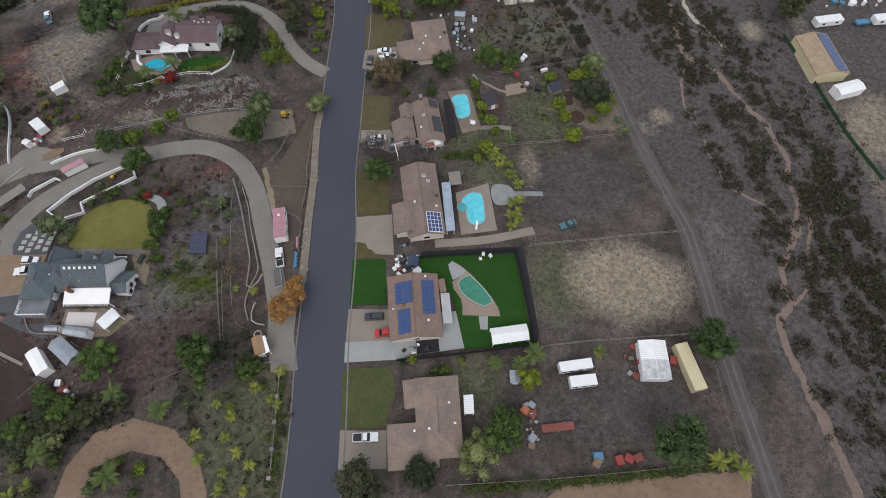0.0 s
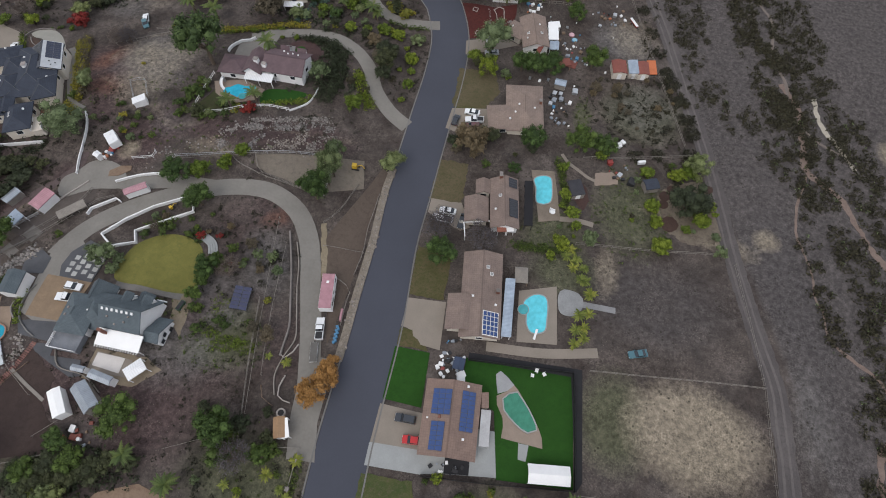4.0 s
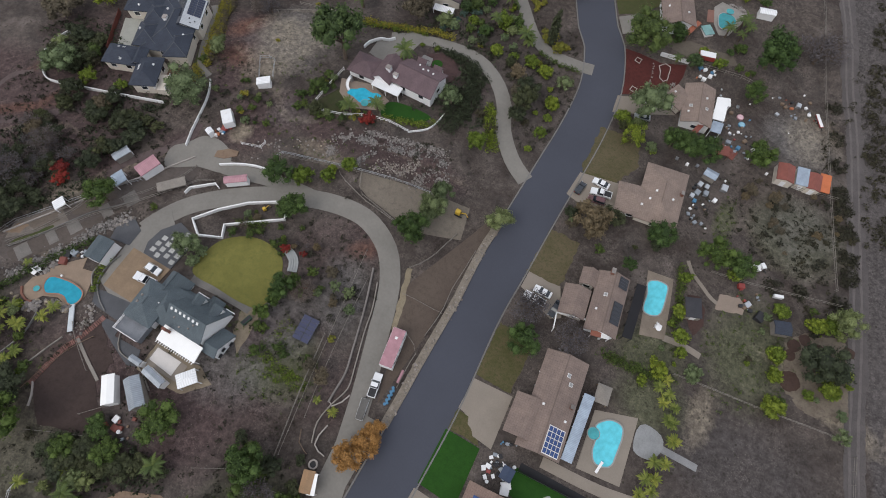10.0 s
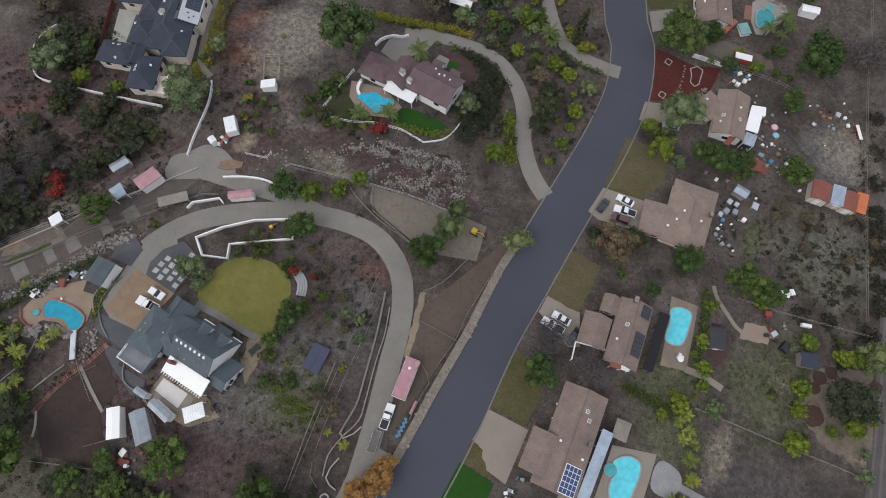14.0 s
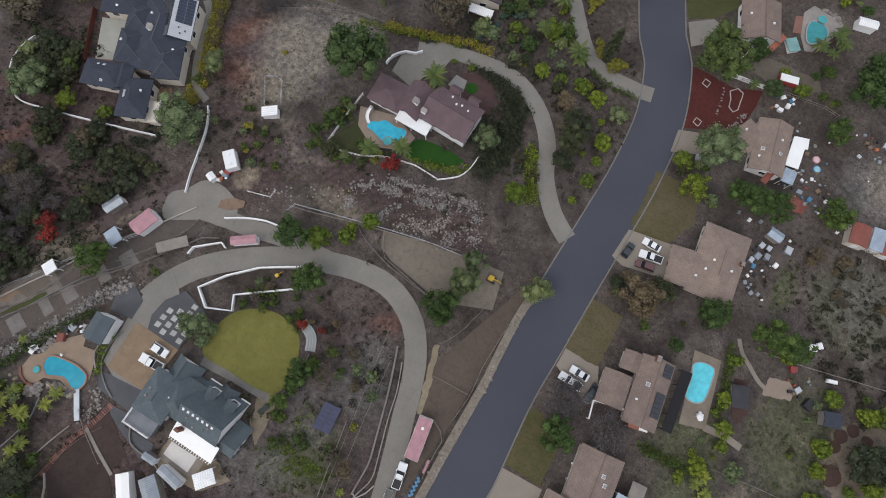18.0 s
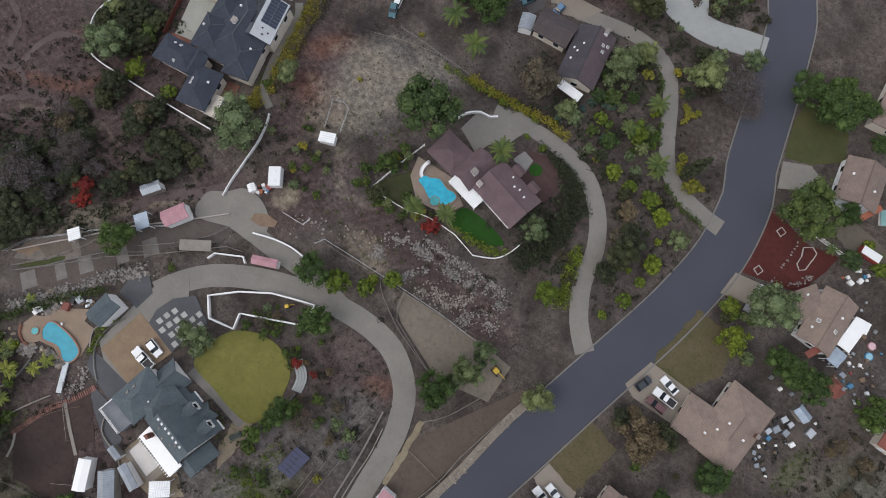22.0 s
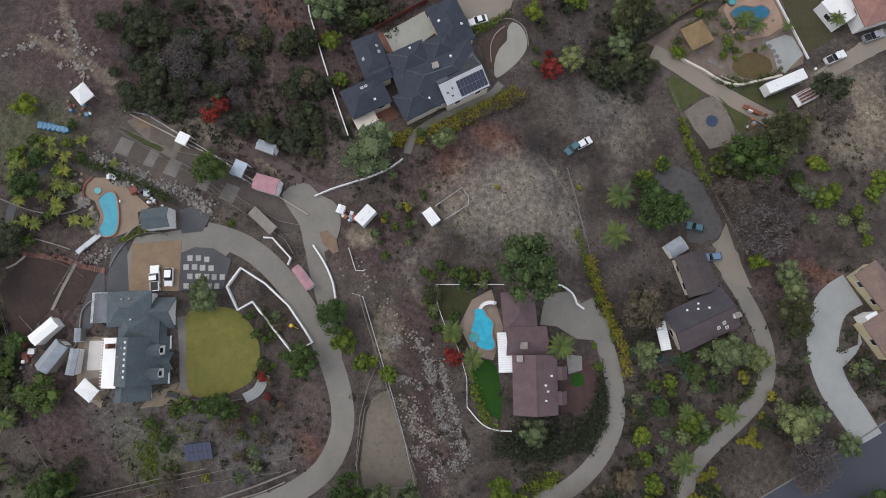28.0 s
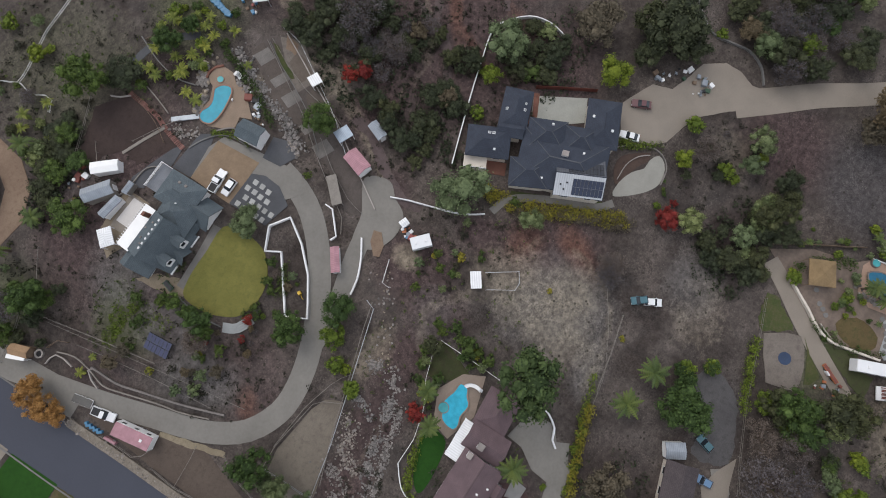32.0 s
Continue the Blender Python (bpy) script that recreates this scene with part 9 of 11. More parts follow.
plant("olive", [((-163.2, 90.9), 5.2), ((-36.8, 111.0), 3.6), ((-16.8, 165.0), 5.8), ((-81.0, 181.5), 3.8), ((-79.4, 188.4), 3.0), ((-82.2, 162.7), 2.8), ((-65.0, 136.3), 3.2), ((49.0, 130.0), 4.0), ((20.0, 99.3), 2.4), ((55.2, 103.5), 2.0), ((-130.3, 117.8), 3.0), ((-96.4, 65.8), 3.4), ((-177.2, 153.9), 3.4), ((-164.0, 162.9), 3.4), ((-171.6, 155.0), 2.6), ((-161.3, 163.7), 3.0), ((6.9, 12.4), 4.6), ((-98.8, 197.6), 3.2), ((-95.2, 198.4), 2.8)])
plant("citrus", [((-85.4, 95.0), 3.0), ((-80.3, 99.0), 2.2), ((-77.7, 104.5), 2.0), ((-155.6, 91.8), 2.6), ((-146.2, 94.0), 1.8), ((-133.9, 112.6), 2.0), ((-52.4, 128.6), 2.8), ((-63.1, 160.7), 2.0), ((-57.9, 161.6), 1.5), ((-52.7, 162.9), 2.2), ((-47.7, 162.3), 2.3), ((-40.8, 152.4), 2.3), ((-40.0, 147.6), 1.4), ((-39.5, 141.5), 2.0), ((-40.4, 135.5), 1.1), ((-66.6, 171.9), 3.0), ((-122.0, 165.7), 2.4), ((-126.3, 170.7), 2.0), ((-125.6, 207.8), 2.0), ((-116.9, 209.0), 3.0), ((-120.9, 222.1), 2.4)])
plant("citrus", [((-16.3, 154.3), 3.8), ((11.0, 122.2), 1.8), ((13.2, 116.9), 1.7), ((12.5, 112.9), 1.9), ((14.7, 106.7), 2.3), ((13.2, 96.4), 2.2), ((16.4, 103.1), 1.6), ((35.4, 126.4), 2.0), ((46.7, 128.8), 2.4), ((43.1, 127.0), 1.8), ((37.1, 114.8), 2.3), ((38.0, 110.0), 2.0), ((50.0, 112.6), 2.5), ((39.6, 102.5), 2.7), ((19.3, 28.3), 3.0), ((-52.6, 129.3), 3.0), ((-76.1, 147.1), 1.5), ((-117.5, 220.8), 2.0), ((-101.9, -1.7), 2.4), ((-104.3, -13.2), 2.0), ((-21.6, 159.6), 2.6)])
plant("citrus", [((-155.1, 137.8), 1.6), ((-163.6, 140.1), 2.6), ((-172.0, 138.2), 2.4), ((-167.0, 153.7), 1.4), ((-204.4, 151.9), 3.2), ((-196.9, 133.0), 1.5), ((-102.3, 191.3), 2.6), ((-138.2, 25.1), 3.0), ((10.6, 92.2), 1.6), ((-80.8, 101.2), 1.4), ((-130.2, 58.2), 2.4), ((21.9, 129.6), 2.0)])
plant("broadleaf", [((-54.0, 95.5), 4.0)], 1.5)
plant("olive", [((-52.0, 104.2), 3.6), ((-52.3, 108.6), 3.0), ((-52.3, 101.0), 3.0)], 1.7)
plant("autumn", [((-36.8, 52.4), 2.5), ((-36.9, 48.8), 3.1), ((-38.8, 44.8), 3.3)], 0.9)
plant("oak", [((-135.5, 71.6), 3.0), ((-132.9, 77.8), 2.6), ((-135.0, 76.5), 2.6)], 0.8)
plant("redleaf", [((-140.0, 66.3), 2.4), ((-153.7, 144.1), 1.1), ((-151.1, 144.0), 1.2), ((-148.1, 143.6), 1.4), ((-81.4, 118.4), 1.8), ((-81.3, 119.7), 2.0), ((-149.6, 144.0), 2.8), ((-137.6, 64.1), 2.2)])
plant("brown", [((-90.9, 162.0), 4.8), ((-16.0, 122.5), 5.0), ((-197.6, 174.6), 6.0), ((-193.3, 174.9), 4.0), ((-74.2, 66.8), 1.6), ((-75.3, 69.2), 1.4), ((-200.0, 138.7), 3.0), ((-53.3, 56.0), 2.0)])
plant("bare", [((-19.4, 94.0), 4.4), ((-8.4, 92.4), 4.2), ((-119.9, 193.3), 4.0), ((-136.7, 210.7), 5.0), ((-91.7, 3.7), 2.4), ((-132.8, 138.8), 2.6), ((-129.7, 139.4), 3.0), ((-112.9, 197.3), 4.4), ((-195.6, 150.4), 3.6), ((-168.5, 143.7), 3.4), ((-150.3, 58.9), 5.0), ((-147.9, 70.0), 4.0)])
plant("palm", [((11.7, 32.1), 2.4), ((21.3, 33.6), 3.4), ((17.4, 32.1), 2.4), ((-70.7, 24.7), 3.0), ((-60.5, 21.3), 3.2), ((-67.4, 8.4), 3.6), ((-86.9, 118.9), 3.0), ((-80.9, 123.0), 3.0), ((-83.3, 142.4), 3.9), ((-116.6, 158.4), 4.2), ((-107.9, 156.7), 4.0), ((-67.6, 179.1), 3.4), ((-57.7, 169.2), 3.4), ((-5.4, 205.1), 2.8), ((-2.8, 209.4), 2.8), ((-15.2, 187.5), 2.0), ((-82.6, 12.0), 3.0), ((-160.9, 214.9), 2.6), ((-161.1, 191.7), 2.8)])
plant("banana", [((-125.6, 23.4), 2.2), ((-121.5, 22.2), 2.2), ((-126.4, 28.0), 2.2), ((-128.1, 30.6), 2.0), ((-121.4, 26.1), 2.2), ((-127.2, 33.6), 2.0), ((-120.2, 34.6), 2.2), ((-117.7, 23.5), 2.2), ((-118.4, 29.2), 2.0), ((-115.3, 32.4), 2.0), ((-112.4, 27.6), 2.0), ((-124.2, 33.3), 2.0), ((14.5, 93.0), 1.9), ((16.6, 89.9), 1.9), ((18.6, 86.7), 2.0), ((20.9, 82.9), 2.0), ((21.4, 77.7), 2.0), ((20.3, 73.7), 2.0), ((15.1, 77.9), 1.4), ((36.6, 34.8), 2.2), ((58.9, 10.4), 3.0), ((63.8, 8.4), 2.8), ((62.7, 11.2), 2.0)])
plant("banana", [((-54.0, 16.6), 1.9), ((-52.7, 11.8), 1.9), ((-51.5, 7.1), 1.9), ((-43.3, 27.0), 1.9), ((-51.0, 23.5), 1.6), ((-47.6, 20.8), 1.8), ((-48.0, 16.2), 1.7), ((-44.9, 13.3), 1.8), ((-42.1, 10.8), 1.7), ((-47.2, 9.2), 1.7), ((-47.6, 5.5), 1.7), ((-38.1, 31.0), 1.9), ((-38.1, 23.4), 1.7), ((-42.7, 5.5), 1.5), ((-51.5, 51.4), 1.2), ((-47.0, 50.9), 1.6), ((-113.0, 36.1), 2.0), ((-112.5, 38.8), 2.0), ((-116.7, 31.9), 2.2), ((-120.9, 32.2), 2.2)])
plant("palm", [((-161.6, 192.6), 3.2), ((-160.3, 196.0), 2.6), ((-160.0, 203.9), 2.0)], 0.8)
plant("cypress", [((-56.4, 176.3), 1.6), ((-51.5, 174.5), 1.6), ((-46.2, 171.8), 1.6), ((-62.5, 182.6), 1.5), ((-69.4, 187.4), 1.5)])
plant("gold", [((-66.2, 189.3), 1.4), ((-62.2, 186.5), 1.5), ((-70.9, 191.6), 1.3), ((-60.1, 188.0), 1.3), ((-54.5, 177.4), 1.5), ((-51.1, 177.7), 1.5), ((-48.2, 173.0), 1.8), ((-52.1, 174.6), 1.3), ((-43.5, 172.1), 1.2), ((-66.6, 156.5), 1.0), ((-120.2, 150.0), 0.9), ((-115.6, 109.1), 1.3), ((-112.7, 103.9), 1.0), ((-120.1, 130.1), 0.8), ((-65.5, 71.6), 1.0), ((-56.3, 64.3), 1.2)])
plant("hedge", [((-22.4, 139.9), 1.2), ((-20.7, 78.4), 1.0), ((-20.4, 22.2), 1.2), ((-2.2, 31.0), 1.6), ((-0.2, 31.0), 1.6), ((-99.2, 121.7), 2.6), ((-101.2, 65.2), 1.2), ((-101.9, 116.7), 1.8), ((-91.2, 73.9), 1.6), ((-87.4, 75.8), 1.6), ((-81.2, 76.7), 1.5), ((-86.2, 77.4), 1.4), ((-105.6, 88.7), 1.3), ((-132.8, 112.7), 1.6), ((-117.8, 113.0), 1.2), ((-111.0, 106.6), 1.2), ((-113.4, 104.3), 1.2), ((-111.5, 109.6), 1.2), ((-110.9, 69.1), 1.4), ((-112.2, 69.6), 1.2), ((-11.1, 118.2), 1.6), ((-16.8, 113.9), 1.4), ((-19.8, 110.4), 1.4)])
plant("bare", [((-57.0, 198.7), 5.4), ((-61.4, 199.0), 3.6), ((-52.6, 197.3), 3.6)], 0.85)
plant("olive", [((-65.1, 195.6), 4.2), ((-66.9, 200.3), 3.0)], 0.85)
plant("broadleaf", [((-46.9, 210.2), 4.4), ((-42.2, 212.2), 4.6), ((-40.5, 217.2), 3.8), ((-34.3, 217.6), 3.6)], 0.85)
plant("agave", [((-79.5, 170.1), 1.6), ((-76.1, 172.2), 1.9), ((-82.2, 162.9), 1.8), ((-79.4, 163.2), 1.6), ((-70.6, 165.1), 1.4), ((-82.0, 160.8), 1.3), ((-79.8, 166.9), 1.0)])
plant("gold", [((-63.2, 187.0), 1.2), ((-61.0, 186.3), 1.4), ((-60.9, 184.1), 1.0), ((-53.6, 176.2), 1.0), ((-51.4, 175.5), 1.2), ((-48.2, 174.9), 1.6), ((-46.1, 175.2), 1.2)])
hedge([(-76.8, 190.4), (-71.6, 186.7), (-66.3, 181.5), (-61.6, 175.9), (-57.0, 171.4), (-51.7, 168.9), (-45.7, 168.4), (-39.1, 168.7)], 1.2, 0.9, "hedge", "clipped green hedge along the winding drive")
hedge([(-78.3, 154.1), (-72.1, 154.1), (-66.0, 151.4), (-61.9, 144.8), (-60.9, 137.2), (-62.3, 128.4)], 5.0, 1.4, "oak", "dark ground-cover bank below the mauve-roofed house")
hedge([(-103.6, 151.4), (-97.0, 152.7), (-90.4, 155.0), (-83.3, 157.8), (-76.9, 158.4)], 1.6, 1.2, "gold", "yellow-green hedge along the driveway edge")
hedge([(-54.9, 141.4), (-52.4, 136.1), (-48.7, 129.3)], 2.6, 1.8, "citrus", "tall yellow-green hedge beside the driveway")
hedge([(-131.4, 105.9), (-132.6, 111.9), (-134.3, 118.6), (-139.3, 126.8), (-143.6, 136.6)], 3.2, 1.2, "gold", "mixed golden-brown hedge below the charcoal-roofed house")
hedge([(-130.8, 113.1), (-136.5, 124.2), (-141.4, 133.8), (-143.2, 137.5)], 2.6, 1.2, "brown", "browning shrub border")
hedge([(-127.2, 35.4), (-125.6, 38.7), (-123.6, 44.5), (-120.5, 50.6), (-117.8, 55.6)], 1.5, 1.2, "hedge", "dense clipped hedge above the rock-edged pool", 0.35)
hedge([(4.9, 5.3), (20.8, 6.2), (38.1, 7.5), (51.8, 8.8), (63.3, 9.8)], 1.8, 1.3, "hedge", "clipped hedge along the southern fence")
hedge([(9.4, 124.9), (11.4, 117.7), (13.3, 109.1)], 1.8, 1.2, "hedge", "narrow hedge beside the pool")
hedge([(-0.2, 93.3), (7.4, 94.1), (14.1, 95.1)], 2.0, 1.4, "hedge", "thin hedge along the garden fence")
hedge([(-78.0, 123.2), (-74.1, 124.0), (-69.1, 124.9), (-66.0, 127.9)], 1.6, 0.8, "citrus", "low border along the lawn wall")
hedge([(-110.1, 148.8), (-101.3, 150.7), (-93.1, 153.7), (-83.2, 156.2)], 1.4, 0.8, "citrus", "green verge beside the curving drive")
hedge([(-137.5, 176.4), (-129.5, 179.3), (-120.8, 182.0)], 2.0, 1.6, "citrus", "straggling hedge along a fence")
hedge([(-158.4, 125.7), (-160.2, 130.1), (-163.9, 134.4)], 1.4, 0.7, "hedge", "clipped hedge beside the gravel forecourt")
hedge([(-38.4, 33.6), (-37.5, 23.1), (-37.1, 13.4), (-36.8, 4.4)], 1.4, 0.6, "hedge", "green verge along the roadside fence")
hedge([(-92.4, 77.2), (-86.1, 79.7)], 1.6, 1.0, "hedge", "green border beside the lawn")
hedge([(-76.7, 65.1), (-77.5, 71.6), (-80.0, 78.5)], 2.0, 1.0, "hedge", "green shrub border round the olive lawn")
def along(pts, width, number):
    """Patches of growth along a line."""
    line = smooth_line(pts, 6.0)
    return [(v.x, v.y, width, width, 0, number) for v in line]


WASH = (along([(56.8, 162.6), (64.9, 151.6), (72.8, 142.8), (77.2, 136.2)], 6.0, 88) + along([(75.2, 166.3), (82.4, 152.0), (85.6, 139.2), (84.2, 128.9)], 6.0, 102) + along([(80.3, 128.7), (79.2, 111.8), (80.8, 96.2), (83.9, 84.0), (89.5, 73.9)], 3.4, 34)
        + along([(95.0, 158.4), (97.5, 139.8), (101.0, 124.6), (106.4, 109.1), (111.0, 94.6), (113.3, 82.3), (112.8, 67.6)], 6.5, 105) + along([(89.8, 114.5), (93.9, 100.7), (94.7, 86.2), (95.5, 74.9), (91.1, 65.9)], 6.0, 98)
        + along([(107.4, 84.3), (109.4, 71.2), (110.6, 57.4), (111.7, 44.7), (112.0, 31.5), (110.6, 16.9)], 8.0, 161) + along([(102.2, 59.1), (99.5, 44.8), (100.2, 33.1), (100.5, 22.2), (100.4, 12.1), (97.5, 0.7)], 6.5, 136)
        + along([(116.6, 57.3), (119.0, 41.5), (119.6, 24.6), (117.5, 6.1)], 12.0, 221) + along([(93.0, 59.2), (87.4, 51.0), (84.0, 44.8)], 3.0, 27) + along([(111.8, 164.5), (115.3, 147.8), (107.6, 134.6)], 4.0, 17) + along([(88.5, 36.0), (89.4, 24.9), (89.8, 14.6)], 3.0, 27))
scatter("wash_scrub", "dark low scrub in the dry wash", "scrub", WASH + along([(57.5, 250.2), (64.6, 215.4), (71.7, 182.7), (77.0, 154.0)], 7.0, 150) + along([(70.6, 263.9), (77.8, 209.1), (83.7, 167.0)], 11.0, 130) + [(*(120.4, 101.2), 8, 30, 25, 200), (*(42.3, 178.9), 10, 50, 0, 300), (*(43.7, 226.1), 8, 55, 8, 900)], 0.3, 12, 0.75)
scatter("wash_scrub", "grey-green low bushes along the wash", "olive", [(a, b, c, d, e, n // 12) for a, b, c, d, e, n in WASH], 0.22, 10, 0.5)
scatter("dry_scrub", "sparse dry tufts on bare ground", "scrub", [(*(23.6, 148.4), 20, 14, 0, 220), (*(33.5, 150.1), 18, 14, 0, 200), (*(-148.5, 78.9), 30, 26, 0, 700), (*(-153.1, 68.9), 40, 22, 0, 800), (*(-73.4, 119.4), 26, 7, 0, 110), (*(-68.2, 79.9), 16, 20, 0, 240), (*(-46.7, 20.6), 16, 20, 0, 340), (*(-72.4, 45.3), 20, 22, 0, 260), (*(-101.6, 12.2), 28, 28, 0, 500),
         (*(-43.9, 159.7), 12, 26, 0, 300), (*(-71.6, 167.6), 24, 18, 0, 360), (*(-83.6, 204.9), 18, 24, 0, 320), (*(-166.4, 154.7), 18, 14, 0, 300), (*(-120.5, 106.5), 14, 12, 0, 160), (*(-120.3, 208.0), 20, 14, 0, 260)], 0.22, 9, 0.45)
scatter("weeds", "bright low weeds on the slope", "citrus", [(*(-65.8, 53.5), 2.2, 1.2, 0, 60), (*(-61.8, 51.8), 3.4, 2.0, 30, 130), (*(-57.7, 52.2), 2.6, 1.6, 0, 90), (*(-66.5, 60.8), 2.0, 3.2, 0, 50)], 0.13, 12, 0.4, keep=1, low=0.06)
scatter("weeds", "scattered green weeds", "hedge", [(*(-61.8, 52.0), 10, 8, 0, 130), (*(31.3, 112.3), 12, 18, 0, 200), (*(-46.3, 18.2), 16, 20, 0, 160), (*(15.1, 144.9), 3, 8, 0, 60), (*(-77.0, 62.4), 6, 10, 0, 120), (*(-111.2, 112.9), 20, 14, 0, 110), (*(-102.8, 5.9), 28, 28, 0, 260), (*(-95.3, 129.4), 16, 20, 0, 100), (*(9.6, 99.2), 9, 9, 0, 70), (*(-81.2, 104.9), 26, 5, 0, 80), (*(-117.4, 209.1), 24, 16, 0, 140)], 0.16, 8, 0.35, keep=1)
scatter("oak_understorey", "dense dark undergrowth below the oaks", "oak", [(*(-148.5, 60.0), 20, 14, 0, 330), (*(-138.6, 87.3), 8, 14, 0, 160), (*(-166.6, 101.1), 16, 8, 0, 140), (*(-80.3, 19.4), 13, 5, 10, 110), (*(-151.4, 161.4), 14, 8, 0, 140), (*(-62.8, 137.2), 16, 6, 0, 160), (*(-77.7, 131.4), 8, 14, 0, 40), (*(-84.3, 168.7), 16, 20, 0, 160), (*(-66.5, 147.1), 8, 14, 0, 200), (*(-77.2, 200.1), 10, 22, 0, 200)], 0.3, 14, 0.9, keep=1)

garden(*(-71.6, 167.6), 16, 22, 26, "citrus hedge oak olive scrub gold hedge", 1)
garden(*(-51.1, 154.4), 8, 22, 16, "citrus hedge scrub oak scrub", 2)
garden(*(-70.8, 202.0), 10, 22, 20, "oak scrub olive hedge scrub", 3, 1.0, 2.6)
garden(*(-91.4, 119.0), 7, 5, 9, "hedge citrus olive hedge banana", 4, 0.7, 1.5)
garden(*(-78.5, 145.6), 6, 9, 12, "hedge citrus redleaf hedge", 5, 0.6, 1.3)
garden(*(-101.6, 12.2), 26, 24, 16, "olive citrus scrub brown hedge", 6, 0.8, 2.0)
garden(*(-128.8, 38.1), 9, 12, 16, "banana hedge citrus olive", 7, 0.8, 1.8)
garden(*(-68.9, 73.6), 16, 6, 18, "brown hedge redleaf scrub olive", 8, 0.7, 1.7)
garden(*(-70.7, 56.9), 14, 4, 12, "hedge brown olive hedge", 9, 0.7, 1.6)
garden(*(42.1, 118.7), 14, 14, 16, "citrus olive scrub hedge", 10, 0.7, 1.6)
garden(*(14.2, 109.7), 5, 14, 12, "citrus hedge olive", 11, 0.6, 1.3)
garden(*(-44.7, 15.8), 14, 16, 20, "banana scrub hedge olive citrus", 12, 0.7, 1.5)
garden(*(-82.4, 10.5), 14, 8, 14, "hedge banana oak olive", 13, 1.0, 2.4)
garden(*(-63.3, 6.9), 8, 6, 10, "hedge olive citrus", 14, 0.8, 1.6)
garden(*(-12.5, 125.6), 14, 10, 14, "brown oak hedge olive scrub", 15, 0.8, 2.0)
garden(*(-16.1, 156.7), 7, 10, 10, "olive citrus hedge oak", 16, 1.0, 2.4)
garden(*(-7.3, 199.2), 16, 8, 14, "hedge palm citrus broadleaf", 17, 0.8, 2.0)
garden(*(-164.1, 156.1), 16, 14, 18, "olive scrub bare citrus oak", 18, 0.9, 2.2)
garden(*(-208.2, 151.5), 20, 10, 16, "oak bare olive broadleaf", 19, 2.0, 4.2)
garden(*(-113.2, 208.7), 18, 14, 14, "citrus scrub olive bare", 20, 0.8, 2.2)
garden(*(-152.7, 87.8), 8, 18, 10, "oak scrub brown", 21, 1.5, 3.2)
garden(*(-56.1, 33.3), 14, 8, 10, "broadleaf oak hedge", 22, 1.2, 3.0)
garden(*(-115.2, 106.5), 12, 8, 12, "hedge scrub olive hedge", 23, 0.7, 1.4)
garden(*(-76.4, 200.4), 8, 14, 14, "scrub olive oak gold", 24, 0.9, 2.0)
garden(*(-73.0, 220.6), 12, 8, 14, "scrub olive hedge scrub", 25, 0.6, 1.3)
garden(*(-92.4, 122.1), 6, 8, 8, "hedge citrus olive", 26, 0.7, 1.4)
garden(*(-155.2, 195.7), 8, 8, 12, "hedge citrus palm olive", 27, 0.6, 1.4)
garden(*(-156.4, 135.8), 8, 7, 8, "hedge olive citrus", 28, 0.5, 1.0)
garden(*(-3.6, 31.3), 10, 4, 8, "hedge citrus gold", 29, 0.6, 1.4)
garden(*(-11.8, 219.1), 14, 10, 12, "hedge broadleaf palm citrus", 30, 1.0, 2.6)
garden(*(-60.5, 208.6), 12, 12, 12, "oak olive bare broadleaf", 31, 1.5, 3.4)

garden(*(-91.0, 123.0), 8, 7, 20, "hedge citrus olive hedge broadleaf oak", 32, 0.6, 1.5)
garden(*(-152.3, 195.5), 12, 12, 20, "hedge citrus olive scrub hedge", 33, 0.5, 1.3)
garden(*(-167.3, 192.4), 9, 10, 14, "palm hedge citrus olive", 34, 0.8, 1.8)
garden(*(-155.9, 132.8), 8, 7, 14, "hedge scrub olive redleaf", 35, 0.4, 0.9)
garden(*(-119.7, 25.9), 12, 10, 26, "banana hedge banana citrus olive", 36, 0.9, 2.0)
garden(*(-79.9, 77.3), 12, 9, 20, "hedge citrus brown olive bare", 37, 0.5, 1.4)
garden(*(-82.1, 152.4), 12, 5, 14, "hedge citrus redleaf brown", 38, 0.5, 1.3)
garden(*(-72.7, 174.3), 12, 14, 18, "citrus hedge broadleaf olive", 39, 0.9, 2.0)
hedge([(-158.8, 125.6), (-160.7, 129.8), (-164.6, 133.6)], 2.0, 0.9, "citrus", "bright clipped hedge beside the gravel forecourt")
hedge([(-157.7, 177.1), (-160.6, 179.6), (-163.2, 183.7), (-165.3, 186.9)], 1.8, 1.0, "hedge", "green hedge round the landscaped yard")
hedge([(-151.8, 178.1), (-148.0, 185.8), (-146.5, 193.5), (-149.9, 203.3)], 1.4, 0.8, "hedge", "low shrubs inside the curved wall")

plant("olive", [((-93.8, 63.2), 1.9), ((-93.8, 66.0), 1.8), ((-93.2, 68.8), 1.6)], 0.6)
plant("hedge", [((-100.4, 113.1), 1.6), ((-99.3, 114.7), 1.5), ((-100.0, 119.2), 1.7), ((-99.7, 123.7), 1.6), ((-99.4, 126.6), 1.7), ((-94.3, 113.6), 1.6), ((-91.0, 114.7), 1.5), ((-87.9, 115.9), 1.5), ((-94.8, 117.8), 1.4), ((-90.1, 119.8), 1.6)])
garden(*(-92.9, 120.3), 8, 6, 18, "hedge citrus olive hedge gold", 51, 0.6, 1.3)
garden(*(36.3, 152.4), 12, 14, 22, "scrub scrub brown", 52, 0.6, 1.5)
garden(*(23.1, 154.7), 6, 8, 10, "brown scrub brown", 53, 0.8, 1.9)
